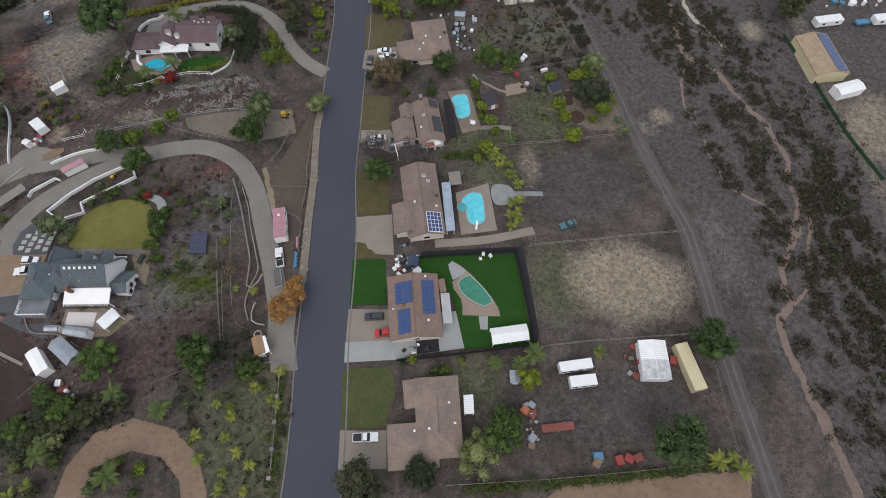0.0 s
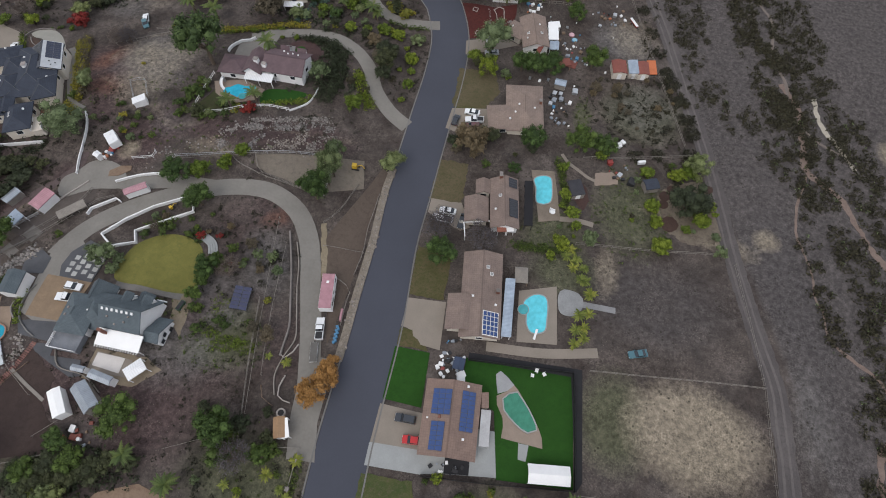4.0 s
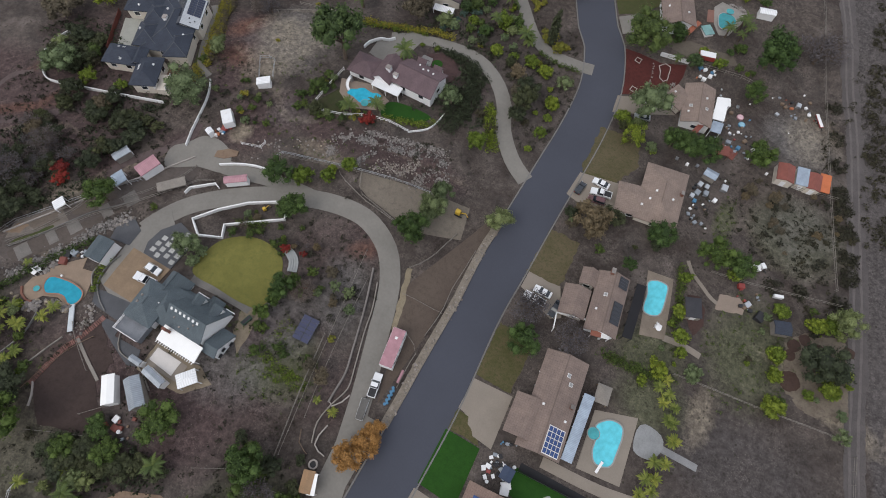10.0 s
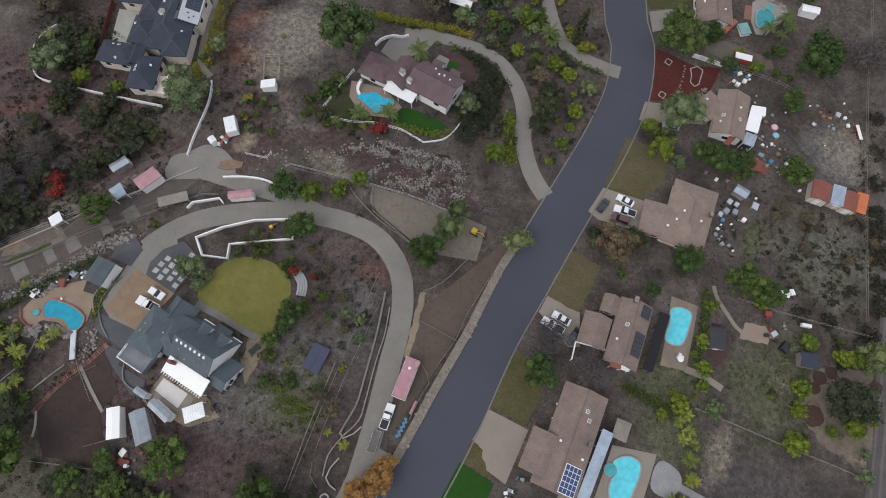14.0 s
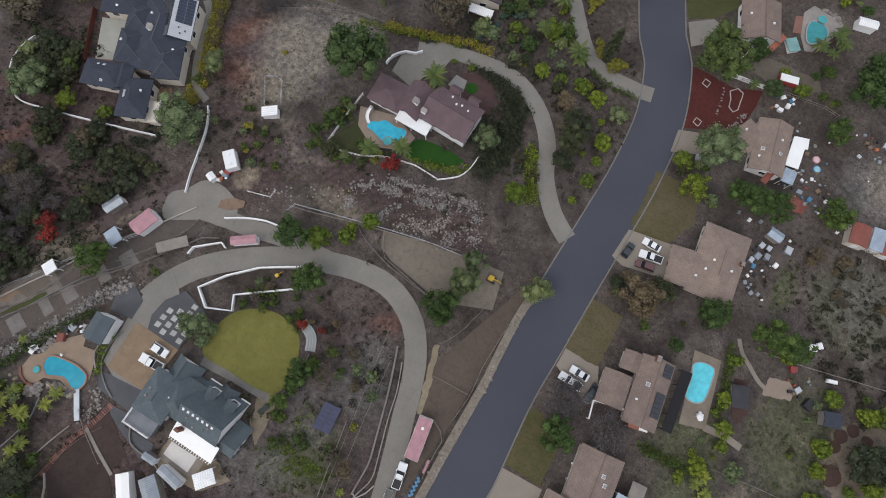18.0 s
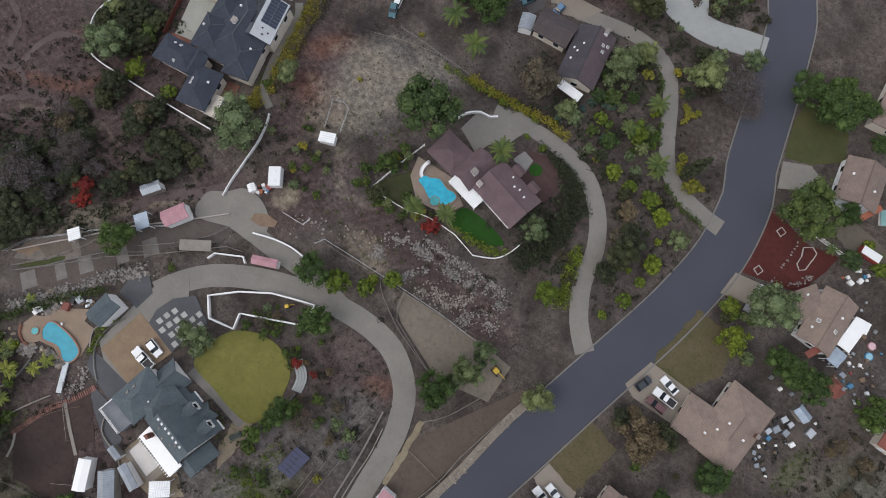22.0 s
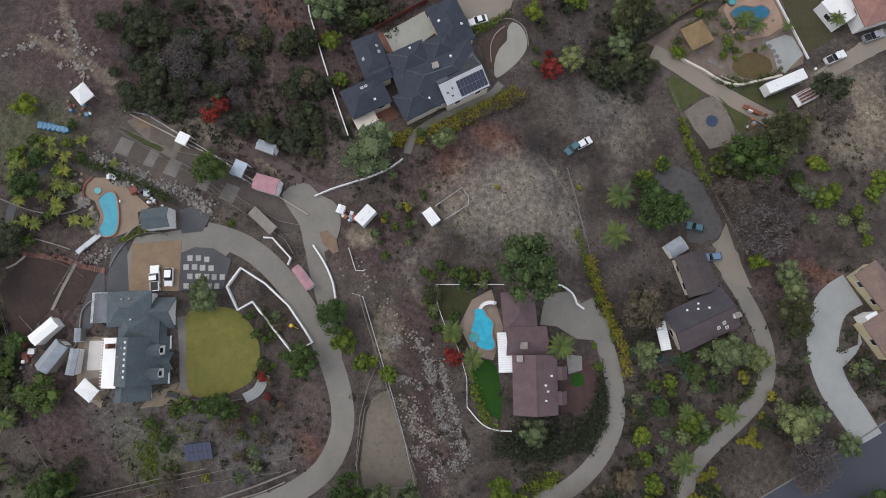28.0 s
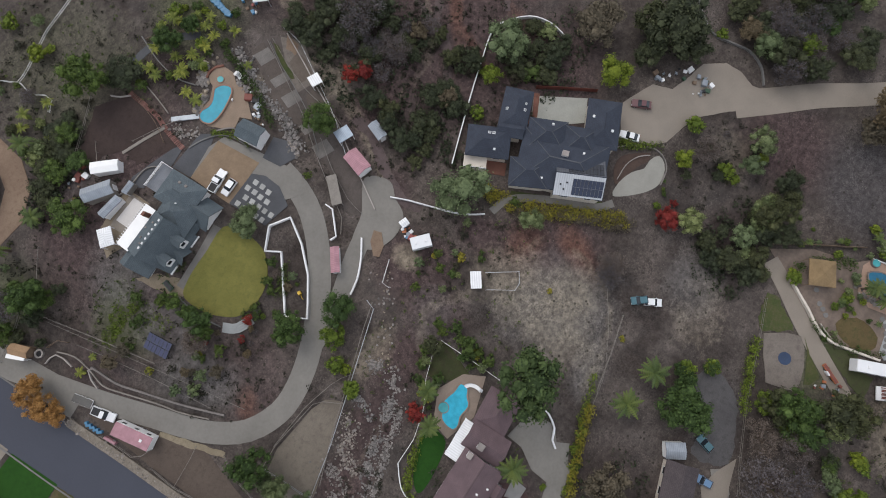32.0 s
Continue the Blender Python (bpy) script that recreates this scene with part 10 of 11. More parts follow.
scatter("fence_scrub", "dark scrub along the dirt lot fence", "scrub", along([(40.9, 169.3), (45.2, 157.7), (48.7, 144.6)], 2.6, 60) + along([(31.8, 132.8), (38.7, 134.4), (48.0, 136.6)], 2.2, 40) + along([(32.0, 197.5), (36.0, 187.3), (38.1, 178.4)], 2.4, 30), 0.26, 12, 0.7, keep=1)

plant("olive", [((-81.3, 181.5), 4.8), ((-80.6, 187.6), 3.0), ((-80.8, 176.6), 1.8)], 0.75)
plant("broadleaf", [((-38.2, 212.7), 5.4), ((-25.1, 214.6), 2.6)], 0.85)
plant("conifer", [((-14.7, 220.0), 4.2), ((-10.1, 189.0), 2.6)], 0.85)
plant("palm", [((-2.0, 212.3), 2.6), ((-0.0, 209.3), 2.4), ((-1.4, 205.6), 2.2)])
hedge([(-106.8, 229.0), (-99.6, 231.2), (-91.5, 233.6)], 1.2, 0.8, "gold", "yellow flowering hedge beside a lane")
hedge([(1.2, 93.4), (8.7, 94.4), (17.3, 96.2)], 1.4, 1.0, "hedge", "dark hedge along the garden boundary")
garden(*(-74.2, 216.6), 9, 7, 16, "scrub olive scrub hedge", 61, 0.5, 1.2)
garden(*(-5.2, 222.9), 6, 8, 8, "hedge olive citrus", 62, 0.6, 1.5)
garden(*(48.7, 114.9), 8, 10, 14, "citrus olive hedge oak", 63, 0.8, 1.8)

plant("citrus", [((-62.9, 160.7), 2.0), ((-57.9, 161.3), 1.6), ((-52.8, 162.8), 2.0), ((-47.4, 162.2), 2.2), ((-43.9, 157.9), 1.0), ((-41.0, 152.9), 2.1), ((-78.0, 104.7), 1.8), ((-80.6, 99.5), 1.4)], 0.8)
plant("gold", [((-47.9, 174.1), 2.2), ((-45.8, 173.0), 1.6), ((-53.1, 174.7), 1.6), ((-43.5, 172.2), 1.2), ((-51.2, 164.8), 1.4)])
plant("olive", [((-59.9, 165.4), 1.5), ((-79.1, 163.0), 2.4), ((-40.8, 161.7), 2.6)], 0.7)
plant("brown", [((-54.2, 156.4), 2.4), ((-50.9, 154.4), 2.2), ((-51.0, 150.3), 2.4), ((-40.5, 162.6), 2.2)], 0.7)
plant("palm", [((-56.6, 168.7), 2.9), ((-68.1, 170.3), 2.6)])
hedge([(-110.6, 53.8), (-110.9, 50.8), (-109.8, 48.0), (-106.6, 45.4), (-104.2, 44.1)], 1.3, 0.7, "citrus", "bright hedge between pool garden and paved court", 0.4)
plant("broadleaf", [((-113.8, 168.4), 5.2), ((-121.4, 165.1), 2.2), ((-125.9, 170.7), 1.9)], 0.85)
plant("citrus", [((-125.9, 184.8), 2.6), ((-126.2, 190.2), 3.4), ((-123.9, 192.9), 2.8), ((-125.3, 209.5), 2.0), ((-154.7, 177.3), 1.9)], 0.9)
plant("olive", [((-130.6, 198.5), 4.6), ((-133.3, 204.2), 2.8), ((-117.5, 206.1), 2.4)], 0.85)
plant("oak", [((-122.1, 202.8), 2.0)])

plant("oak", [((46.3, 117.1), 5.4), ((50.0, 116.2), 3.0)], 0.8)
plant("citrus", [((37.1, 115.0), 2.2), ((38.2, 109.9), 1.6), ((39.4, 102.4), 2.2), ((50.4, 112.7), 2.2), ((44.8, 127.2), 2.4), ((35.3, 126.8), 2.0), ((42.9, 109.9), 1.8)], 0.8)
plant("banana", [((13.1, 97.5), 1.9), ((15.5, 95.2), 1.9), ((17.1, 92.5), 2.0), ((19.3, 90.2), 1.9), ((19.8, 86.6), 2.0), ((21.4, 83.1), 2.1), ((18.9, 77.0), 2.2), ((18.5, 72.7), 2.1), ((20.6, 71.0), 2.0), ((18.4, 69.2), 1.9)])

garden(*(-164.8, 179.3), 7, 9, 12, "citrus hedge palm olive", 71, 0.6, 1.4)
garden(*(-155.8, 197.4), 9, 7, 10, "hedge citrus olive", 72, 0.5, 1.1)
plant("citrus", [((-169.6, 201.3), 2.2), ((-171.1, 197.8), 1.8), ((-155.3, 176.7), 1.6)], 0.8)



# ---- vehicles ----
def extrude_profile(bm, pts, w0, w1=None, top=None):
    """A side profile in x and z pulled out across y; above the height top the sides lean in to w1."""
    w1 = w0 if w1 is None else w1
    rows = [[bm.verts.new((x, s * (w1 if top is not None and z > top else w0), z)) for x, z in pts] for s in (-1, 1)]
    bm.faces.new(rows[0][::-1]), bm.faces.new(rows[1])
    for i in range(len(pts)):
        j = (i + 1) % len(pts)
        bm.faces.new((rows[0][i], rows[0][j], rows[1][j], rows[1][i]))
    bmesh.ops.recalc_face_normals(bm, faces=bm.faces[:])
    return bm


def wheel(parent, x, y, r=0.34, w=0.24):
    t = part("tyre", rod(bmesh.new(), (x, y - w / 2, r), (x, y + w / 2, r), r, 14), RUBBER, parent)
    part("rim", rod(bmesh.new(), (x, y - w / 2 - 0.01, r), (x, y + w / 2 + 0.01, r), r * 0.6, 10), ALU, t)


CARS = {}


def car(kind, a, b, colour, label):
    """A car, estate or pickup that faces from a to b."""
    (ax, ay), (bx, by) = a, b
    turn = math.degrees(math.atan2(by - ay, bx - ax))
    x, y = (ax + bx) / 2, (ay + by) / 2
    z = hz(x, y)
    for p, lo, hi in PAVED:
        if lo[0] <= x <= hi[0] and lo[1] <= y <= hi[1]:
            z = max(z, hz(x, y) + 0.12)
    m = pose(x, y, z, 0, 0, turn)
    if (kind, colour) in CARS:
        ob = copy_thing(CARS[kind, colour], m)
        ob["label"] = label
        return ob
    ob = new("pickup_truck" if kind == "pickup" else "car")
    ob.matrix_basis = m
    tagged(ob, label, "pickup" if kind == "pickup" else "car")
    L = {"sedan": 2.35, "suv": 2.4, "pickup": 2.85, "hatch": 2.05}[kind]
    W = 0.9 if kind != "pickup" else 0.98
    bm = bmesh.new()
    extrude_profile(bm, [(-L, 0.3), (L - 0.1, 0.28), (L, 0.5), (L - 0.1, 0.78), (L * 0.42, 0.95), (-L * 0.95, 0.98), (-L, 0.7)], W)
    bmesh.ops.bevel(bm, geom=bm.edges[:], offset=0.06, segments=2, affect="EDGES", profile=0.6)
    part("body", bm, colour, ob)
    cab = {"sedan": [(L * 0.38, 0.93), (L * 0.1, 1.42), (-L * 0.42, 1.42), (-L * 0.78, 0.95)], "suv": [(L * 0.42, 0.93), (L * 0.16, 1.68), (-L * 0.86, 1.66), (-L * 0.95, 0.95)],
           "hatch": [(L * 0.42, 0.93), (L * 0.1, 1.46), (-L * 0.75, 1.44), (-L * 0.95, 0.95)], "pickup": [(L * 0.36, 0.93), (L * 0.18, 1.76), (-L * 0.2, 1.76), (-L * 0.26, 0.95)]}[kind]
    part("window_glass", extrude_profile(bmesh.new(), cab, W - 0.06, W - 0.2, 1.1), GLASS, ob)
    rx0, rx1, rz = cab[1][0], cab[2][0], cab[1][1]
    part("roof_panel", boxed(min(rx0, rx1) + 0.05, -(W - 0.19), rz - 0.06, max(rx0, rx1) - 0.05, W - 0.19, rz + 0.03, bevel=0.025), colour, ob)
    if kind == "pickup":
        part("truck_bed", boxed(-L * 0.95, -W + 0.12, 0.9, -L * 0.3, W - 0.12, 1.0), BLACK, ob)
        for s in (-1, 1):
            part("bed_rail", boxed(-L * 0.97, s * (W - 0.08) - 0.06, 0.95, -L * 0.27, s * (W - 0.08) + 0.06, 1.15), colour, ob)
        part("tailgate", boxed(-L * 0.99, -W + 0.05, 0.8, -L * 0.95, W - 0.05, 1.15), colour, ob)
    for s in (-1, 1):
        part("headlight", boxed(L - 0.16, s * (W - 0.28) - 0.16, 0.58, L - 0.01, s * (W - 0.28) + 0.16, 0.74), ALU, ob)
        part("tail_light", boxed(-L - 0.01, s * (W - 0.2) - 0.12, 0.62, -L + 0.08, s * (W - 0.2) + 0.12, 0.82), RED_PAINT, ob)
        part("mirror", boxed(L * 0.28, s * (W + 0.08) - 0.08, 0.92, L * 0.36, s * (W + 0.08) + 0.08, 1.06), colour, ob)
        for px in (-L * 0.6, L * 0.62):
            wheel(ob, px, s * (W - 0.12), 0.33 if kind != "pickup" else 0.4)
    CARS[kind, colour] = ob
    return ob


car("pickup", (-20.7, 16.1), (-14.7, 16.3), CAR_WHITE, "white pickup truck parked on a driveway")
car("sedan", (-19.9, 169.0), (-15.2, 170.9), CAR_WHITE, "white saloon beside the red mulch garden")
car("suv", (-14.8, 44.5), (-19.6, 44.4), CAR_DARK, "dark blue car parked on stained concrete")
car("hatch", (-13.2, 40.4), (-16.5, 40.1), CAR_RED, "bright red small car beside the house")
car("sedan", (-16.6, 136.3), (-20.1, 136.4), CAR_WHITE, "white saloon on a concrete driveway")
car("pickup", (-14.8, 134.0), (-19.6, 133.2), CAR_WHITE, "white pickup truck on a concrete driveway")
car("hatch", (-22.8, 131.0), (-22.5, 133.4), CAR_DARK, "dark compact car near the road")
car("suv", (-15.0, 131.3), (-19.8, 130.6), CAR_MAROON, "maroon estate car beside the lawn")
car("sedan", (-15.8, 170.8), (-19.3, 169.0), CAR_WHITE, "white saloon beside the mulch garden")
car("sedan", (-15.1, 164.1), (-18.2, 163.3), CAR_SILVER, "silver car under the trees")
car("sedan", (-16.4, 100.5), (-21.1, 100.6), CAR_WHITE, "white saloon beside a pickup")
car("pickup", (-16.6, 97.8), (-22.9, 98.1), CAR_WHITE, "white pickup with an empty dark bed")
car("sedan", (-14.0, 100.2), (-14.5, 96.0), CAR_DARK, "dark saloon by the garage")
car("sedan", (36.1, 71.2), (31.9, 69.8), CAR_TEAL, "teal car abandoned on the bare lot")
car("hatch", (-101.8, 56.8), (-98.3, 56.8), CAR_WHITE, "white hatchback on brown paving")
car("pickup", (-97.6, 54.1), (-102.1, 53.7), CAR_WHITE, "white pickup parked before the garage")
car("hatch", (-110.0, 179.9), (-111.2, 175.8), CAR_TEAL, "dark teal car on bare earth")
car("hatch", (-103.5, 183.4), (-103.2, 179.3), CAR_BLUE, "blue car on a tan forecourt")
car("sedan", (-161.7, 128.9), (-160.4, 124.6), CAR_WHITE, "white saloon beside a clipped hedge")
car("sedan", (-170.3, 127.3), (-168.4, 123.0), CAR_MAROON, "old maroon car on the gravel forecourt")
car("pickup", (-156.7, 222.5), (-158.5, 228.0), CAR_SILVER, "silver pickup on the lane")
car("pickup", (-151.2, 212.8), (-153.5, 218.0), CAR_WHITE, "white pickup towing a caravan")
car("hatch", (-130.9, 150.0), (-129.1, 147.7), CAR_TEAL, "small teal utility buggy on the dirt lot")
car("hatch", (-130.9, 150.9), (-131.8, 152.6), CAR_WHITE, "small white buggy on the dirt lot")
car("pickup", (-41.7, 57.9), (-42.9, 63.4), CAR_WHITE, "white pickup hitched to a horse trailer")


def long_box(name, a, b, c, tall, colour, label, category, windows=0, roof=None, axle=True, vents=2):
    """A caravan, box trailer or container with a rounded body."""
    cen, hl, hw, u, v = quad_plan(a, b, c)
    if hw > hl:
        hl, hw, u = hw, hl, v
    hw = min(hw, 1.6)
    ob = thing(name, cen.x, cen.y, label, category, turn=math.degrees(math.atan2(u.y, u.x)))
    base = 0.55 if axle else 0.12
    body = part("body", boxed(-hl, -hw, base, hl, hw, tall, bevel=0.12), colour, ob)
    part("roof", boxed(-hl + 0.06, -hw + 0.06, tall - 0.06, hl - 0.06, hw - 0.06, tall + 0.07, bevel=0.04), roof or colour, ob)
    for i in range(vents):
        x = -hl * 0.5 + i * hl
        part("roof_vent", boxed(x - 0.3, -0.3, tall, x + 0.3, 0.3, tall + 0.25, bevel=0.05), WHITE, ob)
    for i in range(windows):
        x = -hl + (i + 0.5) / windows * 2 * hl
        for s in (-1, 1):
            part("window", boxed(x - 0.5, s * hw - 0.03, tall - 1.2, x + 0.5, s * hw + 0.03, tall - 0.5), GLASS, body)
    part("door", boxed(hl * 0.3, hw - 0.03, base + 0.1, hl * 0.3 + 0.75, hw + 0.04, tall - 0.4), ALU, body)
    if axle:
        for x in (-0.5, 0.5):
            for s in (-1, 1):
                wheel(ob, x - hl * 0.15, s * (hw - 0.1), 0.36)
        part("drawbar", boxed(hl, -0.08, 0.45, hl + 1.1, 0.08, 0.57), BLACK, ob)
    return ob


long_box("caravan", (26.6, 32.2), (34.4, 33.2), (34.4, 30.8), 2.7, CAR_WHITE, "white caravan with roof vents on bare earth", "caravan", 4)
long_box("caravan", (28.7, 28.9), (34.9, 29.5), (34.9, 26.9), 2.7, CAR_WHITE, "shorter white caravan on bare earth", "caravan", 3)
long_box("container", (54.8, 36.2), (57.2, 25.2), (60.2, 26.2), 2.7, CREAM, "long cream storage trailer with rusty roof", "container", 0, None, False, 0)
long_box("horse_trailer", (-45.4, 73.9), (-43.8, 64.8), (-40.4, 65.2), 3.1, WHITE, "long horse trailer with faded pink roof", "trailer", 3, PINK_RIB, True, 1)
long_box("box_trailer", (-112.6, 97.2), (-116.0, 100.3), (-114.2, 102.5), 2.8, CAR_WHITE, "white box trailer beside bushes", "trailer", 0)
long_box("caravan", (-145.1, 196.3), (-149.0, 206.0), (-146.3, 206.8), 3.1, CAR_WHITE, "long white caravan on the lane", "caravan", 5, None, True, 3)
long_box("box_trailer", (129.1, 153.3), (138.6, 154.8), (137.8, 150.4), 2.6, CAR_WHITE, "white trailer by the far fence", "trailer", 2)
long_box("box_trailer", (149.5, 153.5), (158.4, 154.3), (157.4, 150.6), 2.6, CAR_WHITE, "pale trailer by the far fence", "trailer", 2)
long_box("caravan", (-94.5, 234.9), (-87.1, 237.6), (-87.6, 240.0), 2.8, CAR_WHITE, "white caravan beyond a yellow hedge", "caravan", 3)
long_box("boat", (143.7, 152.4), (148.6, 153.0), (148.2, 150.8), 1.3, BLUE_TARP, "boat under a blue cover", "boat", 0, None, True, 0)
long_box("tank", (32.6, 130.5), (34.8, 131.2), (34.9, 130.3), 1.2, CAR_WHITE, "white gas tank beside a fence", "tank", 0, None, False, 0)
long_box("box_trailer", (-10.4, 194.9), (-5.7, 196.0), (-5.4, 193.8), 2.2, RED_PAINT, "small red trailer with a white roof on a drive", "trailer", 0, CAR_WHITE, True, 0)
long_box("boat", (27.0, 136.7), (28.1, 135.6), (28.6, 136.7), 1.3, CAR_WHITE, "small white covered boat", "boat", 0, None, True, 0)
long_box("flatbed", (21.5, 18.5), (28.9, 19.2), (29.0, 17.4), 0.85, RUST_RIB, "rusty flatbed trailer with scrap", "trailer", 0, None, True, 0)
long_box("flatbed", (-42.3, 52.2), (-43.4, 56.9), (-41.6, 57.3), 0.85, CAR_WHITE, "white car trailer with an empty dark bed", "trailer", 0, plain("worn_trailer_bed", (0.11, 0.105, 0.10), 0.8, vary=0.3), True, 0)
long_box("container", (-38.5, 63.6), (-38.8, 66.7), (-38.2, 66.6), 1.2, PINK_RIB, "small faded pink box beside the driveway", "box", 0, None, False, 0)
pt = long_box("flatbed", (-143.5, 203.5), (-146.5, 209.8), (-141.5, 210.8), 0.9, WHITE, "white flatbed trailer stacked with rusty poles", "trailer", 0, None, True, 0)
for k in range(11):
    part("pole", rod(bmesh.new(), (-2.6 + 0.1 * (k % 3), -1.3 + k * 0.26, 1.06 + 0.1 * (k % 2)), (2.9 - 0.2 * (k % 2), -1.3 + k * 0.26 + 0.1, 1.08 + 0.1 * (k % 2)), 0.1, 7), RUST_RIB if k % 3 else WHITE, pt)
long_box("boat", (27.7, 192.4), (30.1, 188.3), (30.8, 189.1), 1.0, RED_PAINT, "small red and white boat on bare earth", "boat", 0, WHITE, True, 0)

# ---- stored goods and loose things ----
GOODS = {}


def goods(kind, x, y, colour, size, turn, label, group):
    """A crate, drum, chair or heap."""
    if (kind, colour.name) in GOODS:
        ob = copy_thing(GOODS[kind, colour.name], Matrix())
    else:
        ob = new({"crate": "storage_crate", "drum": "drum", "chair": "garden_chair", "stack": "tarp_stack", "table": "garden_table"}[kind])
        if kind == "crate":
            part("bin", boxed(-0.5, -0.4, 0, 0.5, 0.4, 0.62, bevel=0.04), colour, ob)
            part("lid", boxed(-0.54, -0.44, 0.62, 0.54, 0.44, 0.72, bevel=0.03), colour, ob)
        elif kind == "drum":
            part("barrel", rod(bmesh.new(), (0, 0, 0), (0, 0, 0.95), 0.42, 14), colour, ob)
            part("hoop", rod(bmesh.new(), (0, 0, 0.45), (0, 0, 0.52), 0.45, 14), colour, ob)
        elif kind == "chair":
            part("seat", boxed(-0.3, -0.3, 0.4, 0.3, 0.3, 0.46), colour, ob)
            part("backrest", boxed(-0.3, 0.26, 0.46, 0.3, 0.32, 0.95), colour, ob)
            for sx in (-1, 1):
                for sy in (-1, 1):
                    part("leg", boxed(sx * 0.27 - 0.03, sy * 0.27 - 0.03, 0, sx * 0.27 + 0.03, sy * 0.27 + 0.03, 0.4), colour, ob)
        elif kind == "table":
            part("tabletop", rod(bmesh.new(), (0, 0, 0.7), (0, 0, 0.75), 0.6, 16), colour, ob)
            part("pedestal", rod(bmesh.new(), (0, 0, 0), (0, 0, 0.7), 0.08, 8), colour, ob)
        else:
            bm = boxed(-0.8, -0.6, 0, 0.8, 0.6, 0.8, bevel=0.12)
            for v in bm.verts:
                v.co += Vector((noise.noise(v.co * 2), noise.noise(v.co * 2 + Vector((4, 1, 2))), noise.noise(v.co * 2 + Vector((1, 7, 3))) * 0.6)) * 0.22
                v.co.z = max(0, v.co.z)
            part("cover", bm, colour, ob)
        GOODS[kind, colour.name] = ob
        tagged(ob, category={"crate": "crate", "drum": "drum", "chair": "chair", "stack": "stack", "table": "table"}[kind])
    z = hz(x, y) + (0.13 if is_paved(x, y) else 0.0)
    ob.matrix_basis = pose(x, y, z, 0, 0, turn) @ Matrix.Diagonal((size, size, size, 1))
    return tagged(ob, label, group=group)


HUES = {"white": WHITE, "grey": GREY_RIB, "blue": BLUE_TARP, "red": RED_PAINT, "timber": WOOD, "black": BLACK, "orange": ORANGE, "green": GREEN_BIN, "pale grey": ALU, "rusty": RUST_RIB}


def clutter(corner, along, across, number, group, seed, hues="white grey blue red timber black", big=1.3):
    rng = random.Random(seed)
    o, p, q = (Vector((*c, 0)) for c in (corner, along, across))
    for _ in range(number):
        w = o + (p - o) * rng.random() + (q - o) * rng.random()
        hue = rng.choice(hues.split())
        kind = rng.choice(["crate", "crate", "stack", "stack", "drum", "chair"])
        word = {"crate": "lidded storage crate", "stack": "tarpaulin over a stack of goods", "drum": "upright drum", "chair": "garden chair"}[kind]
        goods(kind, w.x, w.y, HUES[hue], rng.uniform(0.4, big * 0.72), rng.uniform(0, 360), f"{hue} {word} in a cluttered yard", group)


clutter((2.4, 151.3), (8.8, 153.5), (6.2, 137.2), 22, "goods behind the grey-brown house", 3, "grey grey timber black grey white timber grey black", 1.0)
clutter((0.4, 176.0), (13.9, 179.2), (3.3, 164.1), 40, "goods behind the white-covered house", 4, "white grey black timber grey white grey black timber blue", 0.8)
clutter((-8.3, 190.8), (-2.6, 192.5), (-7.6, 187.1), 6, "goods beside the white-covered house", 5, "white red blue timber")
clutter((13.3, 192.8), (28.4, 193.3), (14.2, 188.0), 9, "junk along the dirt lot fence", 6, "white rusty grey timber grey", 1.0)
clutter((21.8, 128.4), (30.8, 128.9), (23.1, 122.5), 12, "things on the garden terrace", 7, "red grey timber black")
clutter((18.0, 24.5), (20.6, 24.5), (18.4, 14.0), 22, "junk beside the large tree", 8, "rusty timber white orange grey", 1.8)
clutter((42.9, 36.3), (46.3, 36.3), (42.9, 28.8), 12, "junk beside the workshop", 9, "rusty timber grey red", 1.6)
clutter((-87.2, 25.1), (-81.0, 30.2), (-82.2, 23.4), 16, "things round the storage sheds", 10, "white rusty grey blue timber", 1.4)
clutter((-116.1, 93.4), (-113.4, 98.6), (-113.5, 94.1), 14, "things round the box trailer", 11, "white orange red grey blue", 1.3)
clutter((-140.6, 32.2), (-138.1, 42.2), (-137.9, 33.0), 12, "things on the hillside", 12, "blue red white timber", 1.4)
clutter((-185.4, 128.6), (-184.4, 137.2), (-179.8, 128.4), 22, "things below the oaks", 13, "black grey white timber black green", 1.5)
clutter((-179.3, 123.8), (-181.9, 128.8), (-176.3, 124.7), 8, "things at the forecourt edge", 14, "white timber grey", 1.6)
clutter((-138.1, 192.4), (-138.5, 198.0), (-135.0, 193.0), 12, "machinery beside the lane", 15, "rusty white orange grey black", 1.0)
clutter((-7.0, 38.2), (-0.9, 36.7), (-11.7, 36.1), 16, "patio things behind the solar-roofed house", 16, "black grey white black", 1.1)
clutter((-12.5, 61.7), (-6.8, 61.6), (-12.3, 57.1), 16, "side-yard equipment", 17, "white grey black white", 1.3)
clutter((-12.1, 64.8), (-7.5, 65.5), (-11.5, 63.8), 8, "bins beside the long house", 18, "blue black grey", 0.9)
clutter((-122.2, 46.6), (-116.9, 54.3), (-120.2, 46.1), 14, "things round the pool", 19, "white timber grey", 1.0)
clutter((-11.0, 86.6), (-10.8, 78.3), (-9.6, 86.7), 6, "things by the house", 20, "white grey", 1.0)
clutter((-104.5, 231.7), (-92.4, 245.9), (-99.2, 231.8), 18, "stored vehicles beyond the yellow hedge", 21, "white grey timber white", 2.4)
clutter((135.1, 164.2), (157.5, 163.0), (134.6, 159.1), 14, "yard goods beyond the wash", 22, "white grey white blue timber", 2.2)
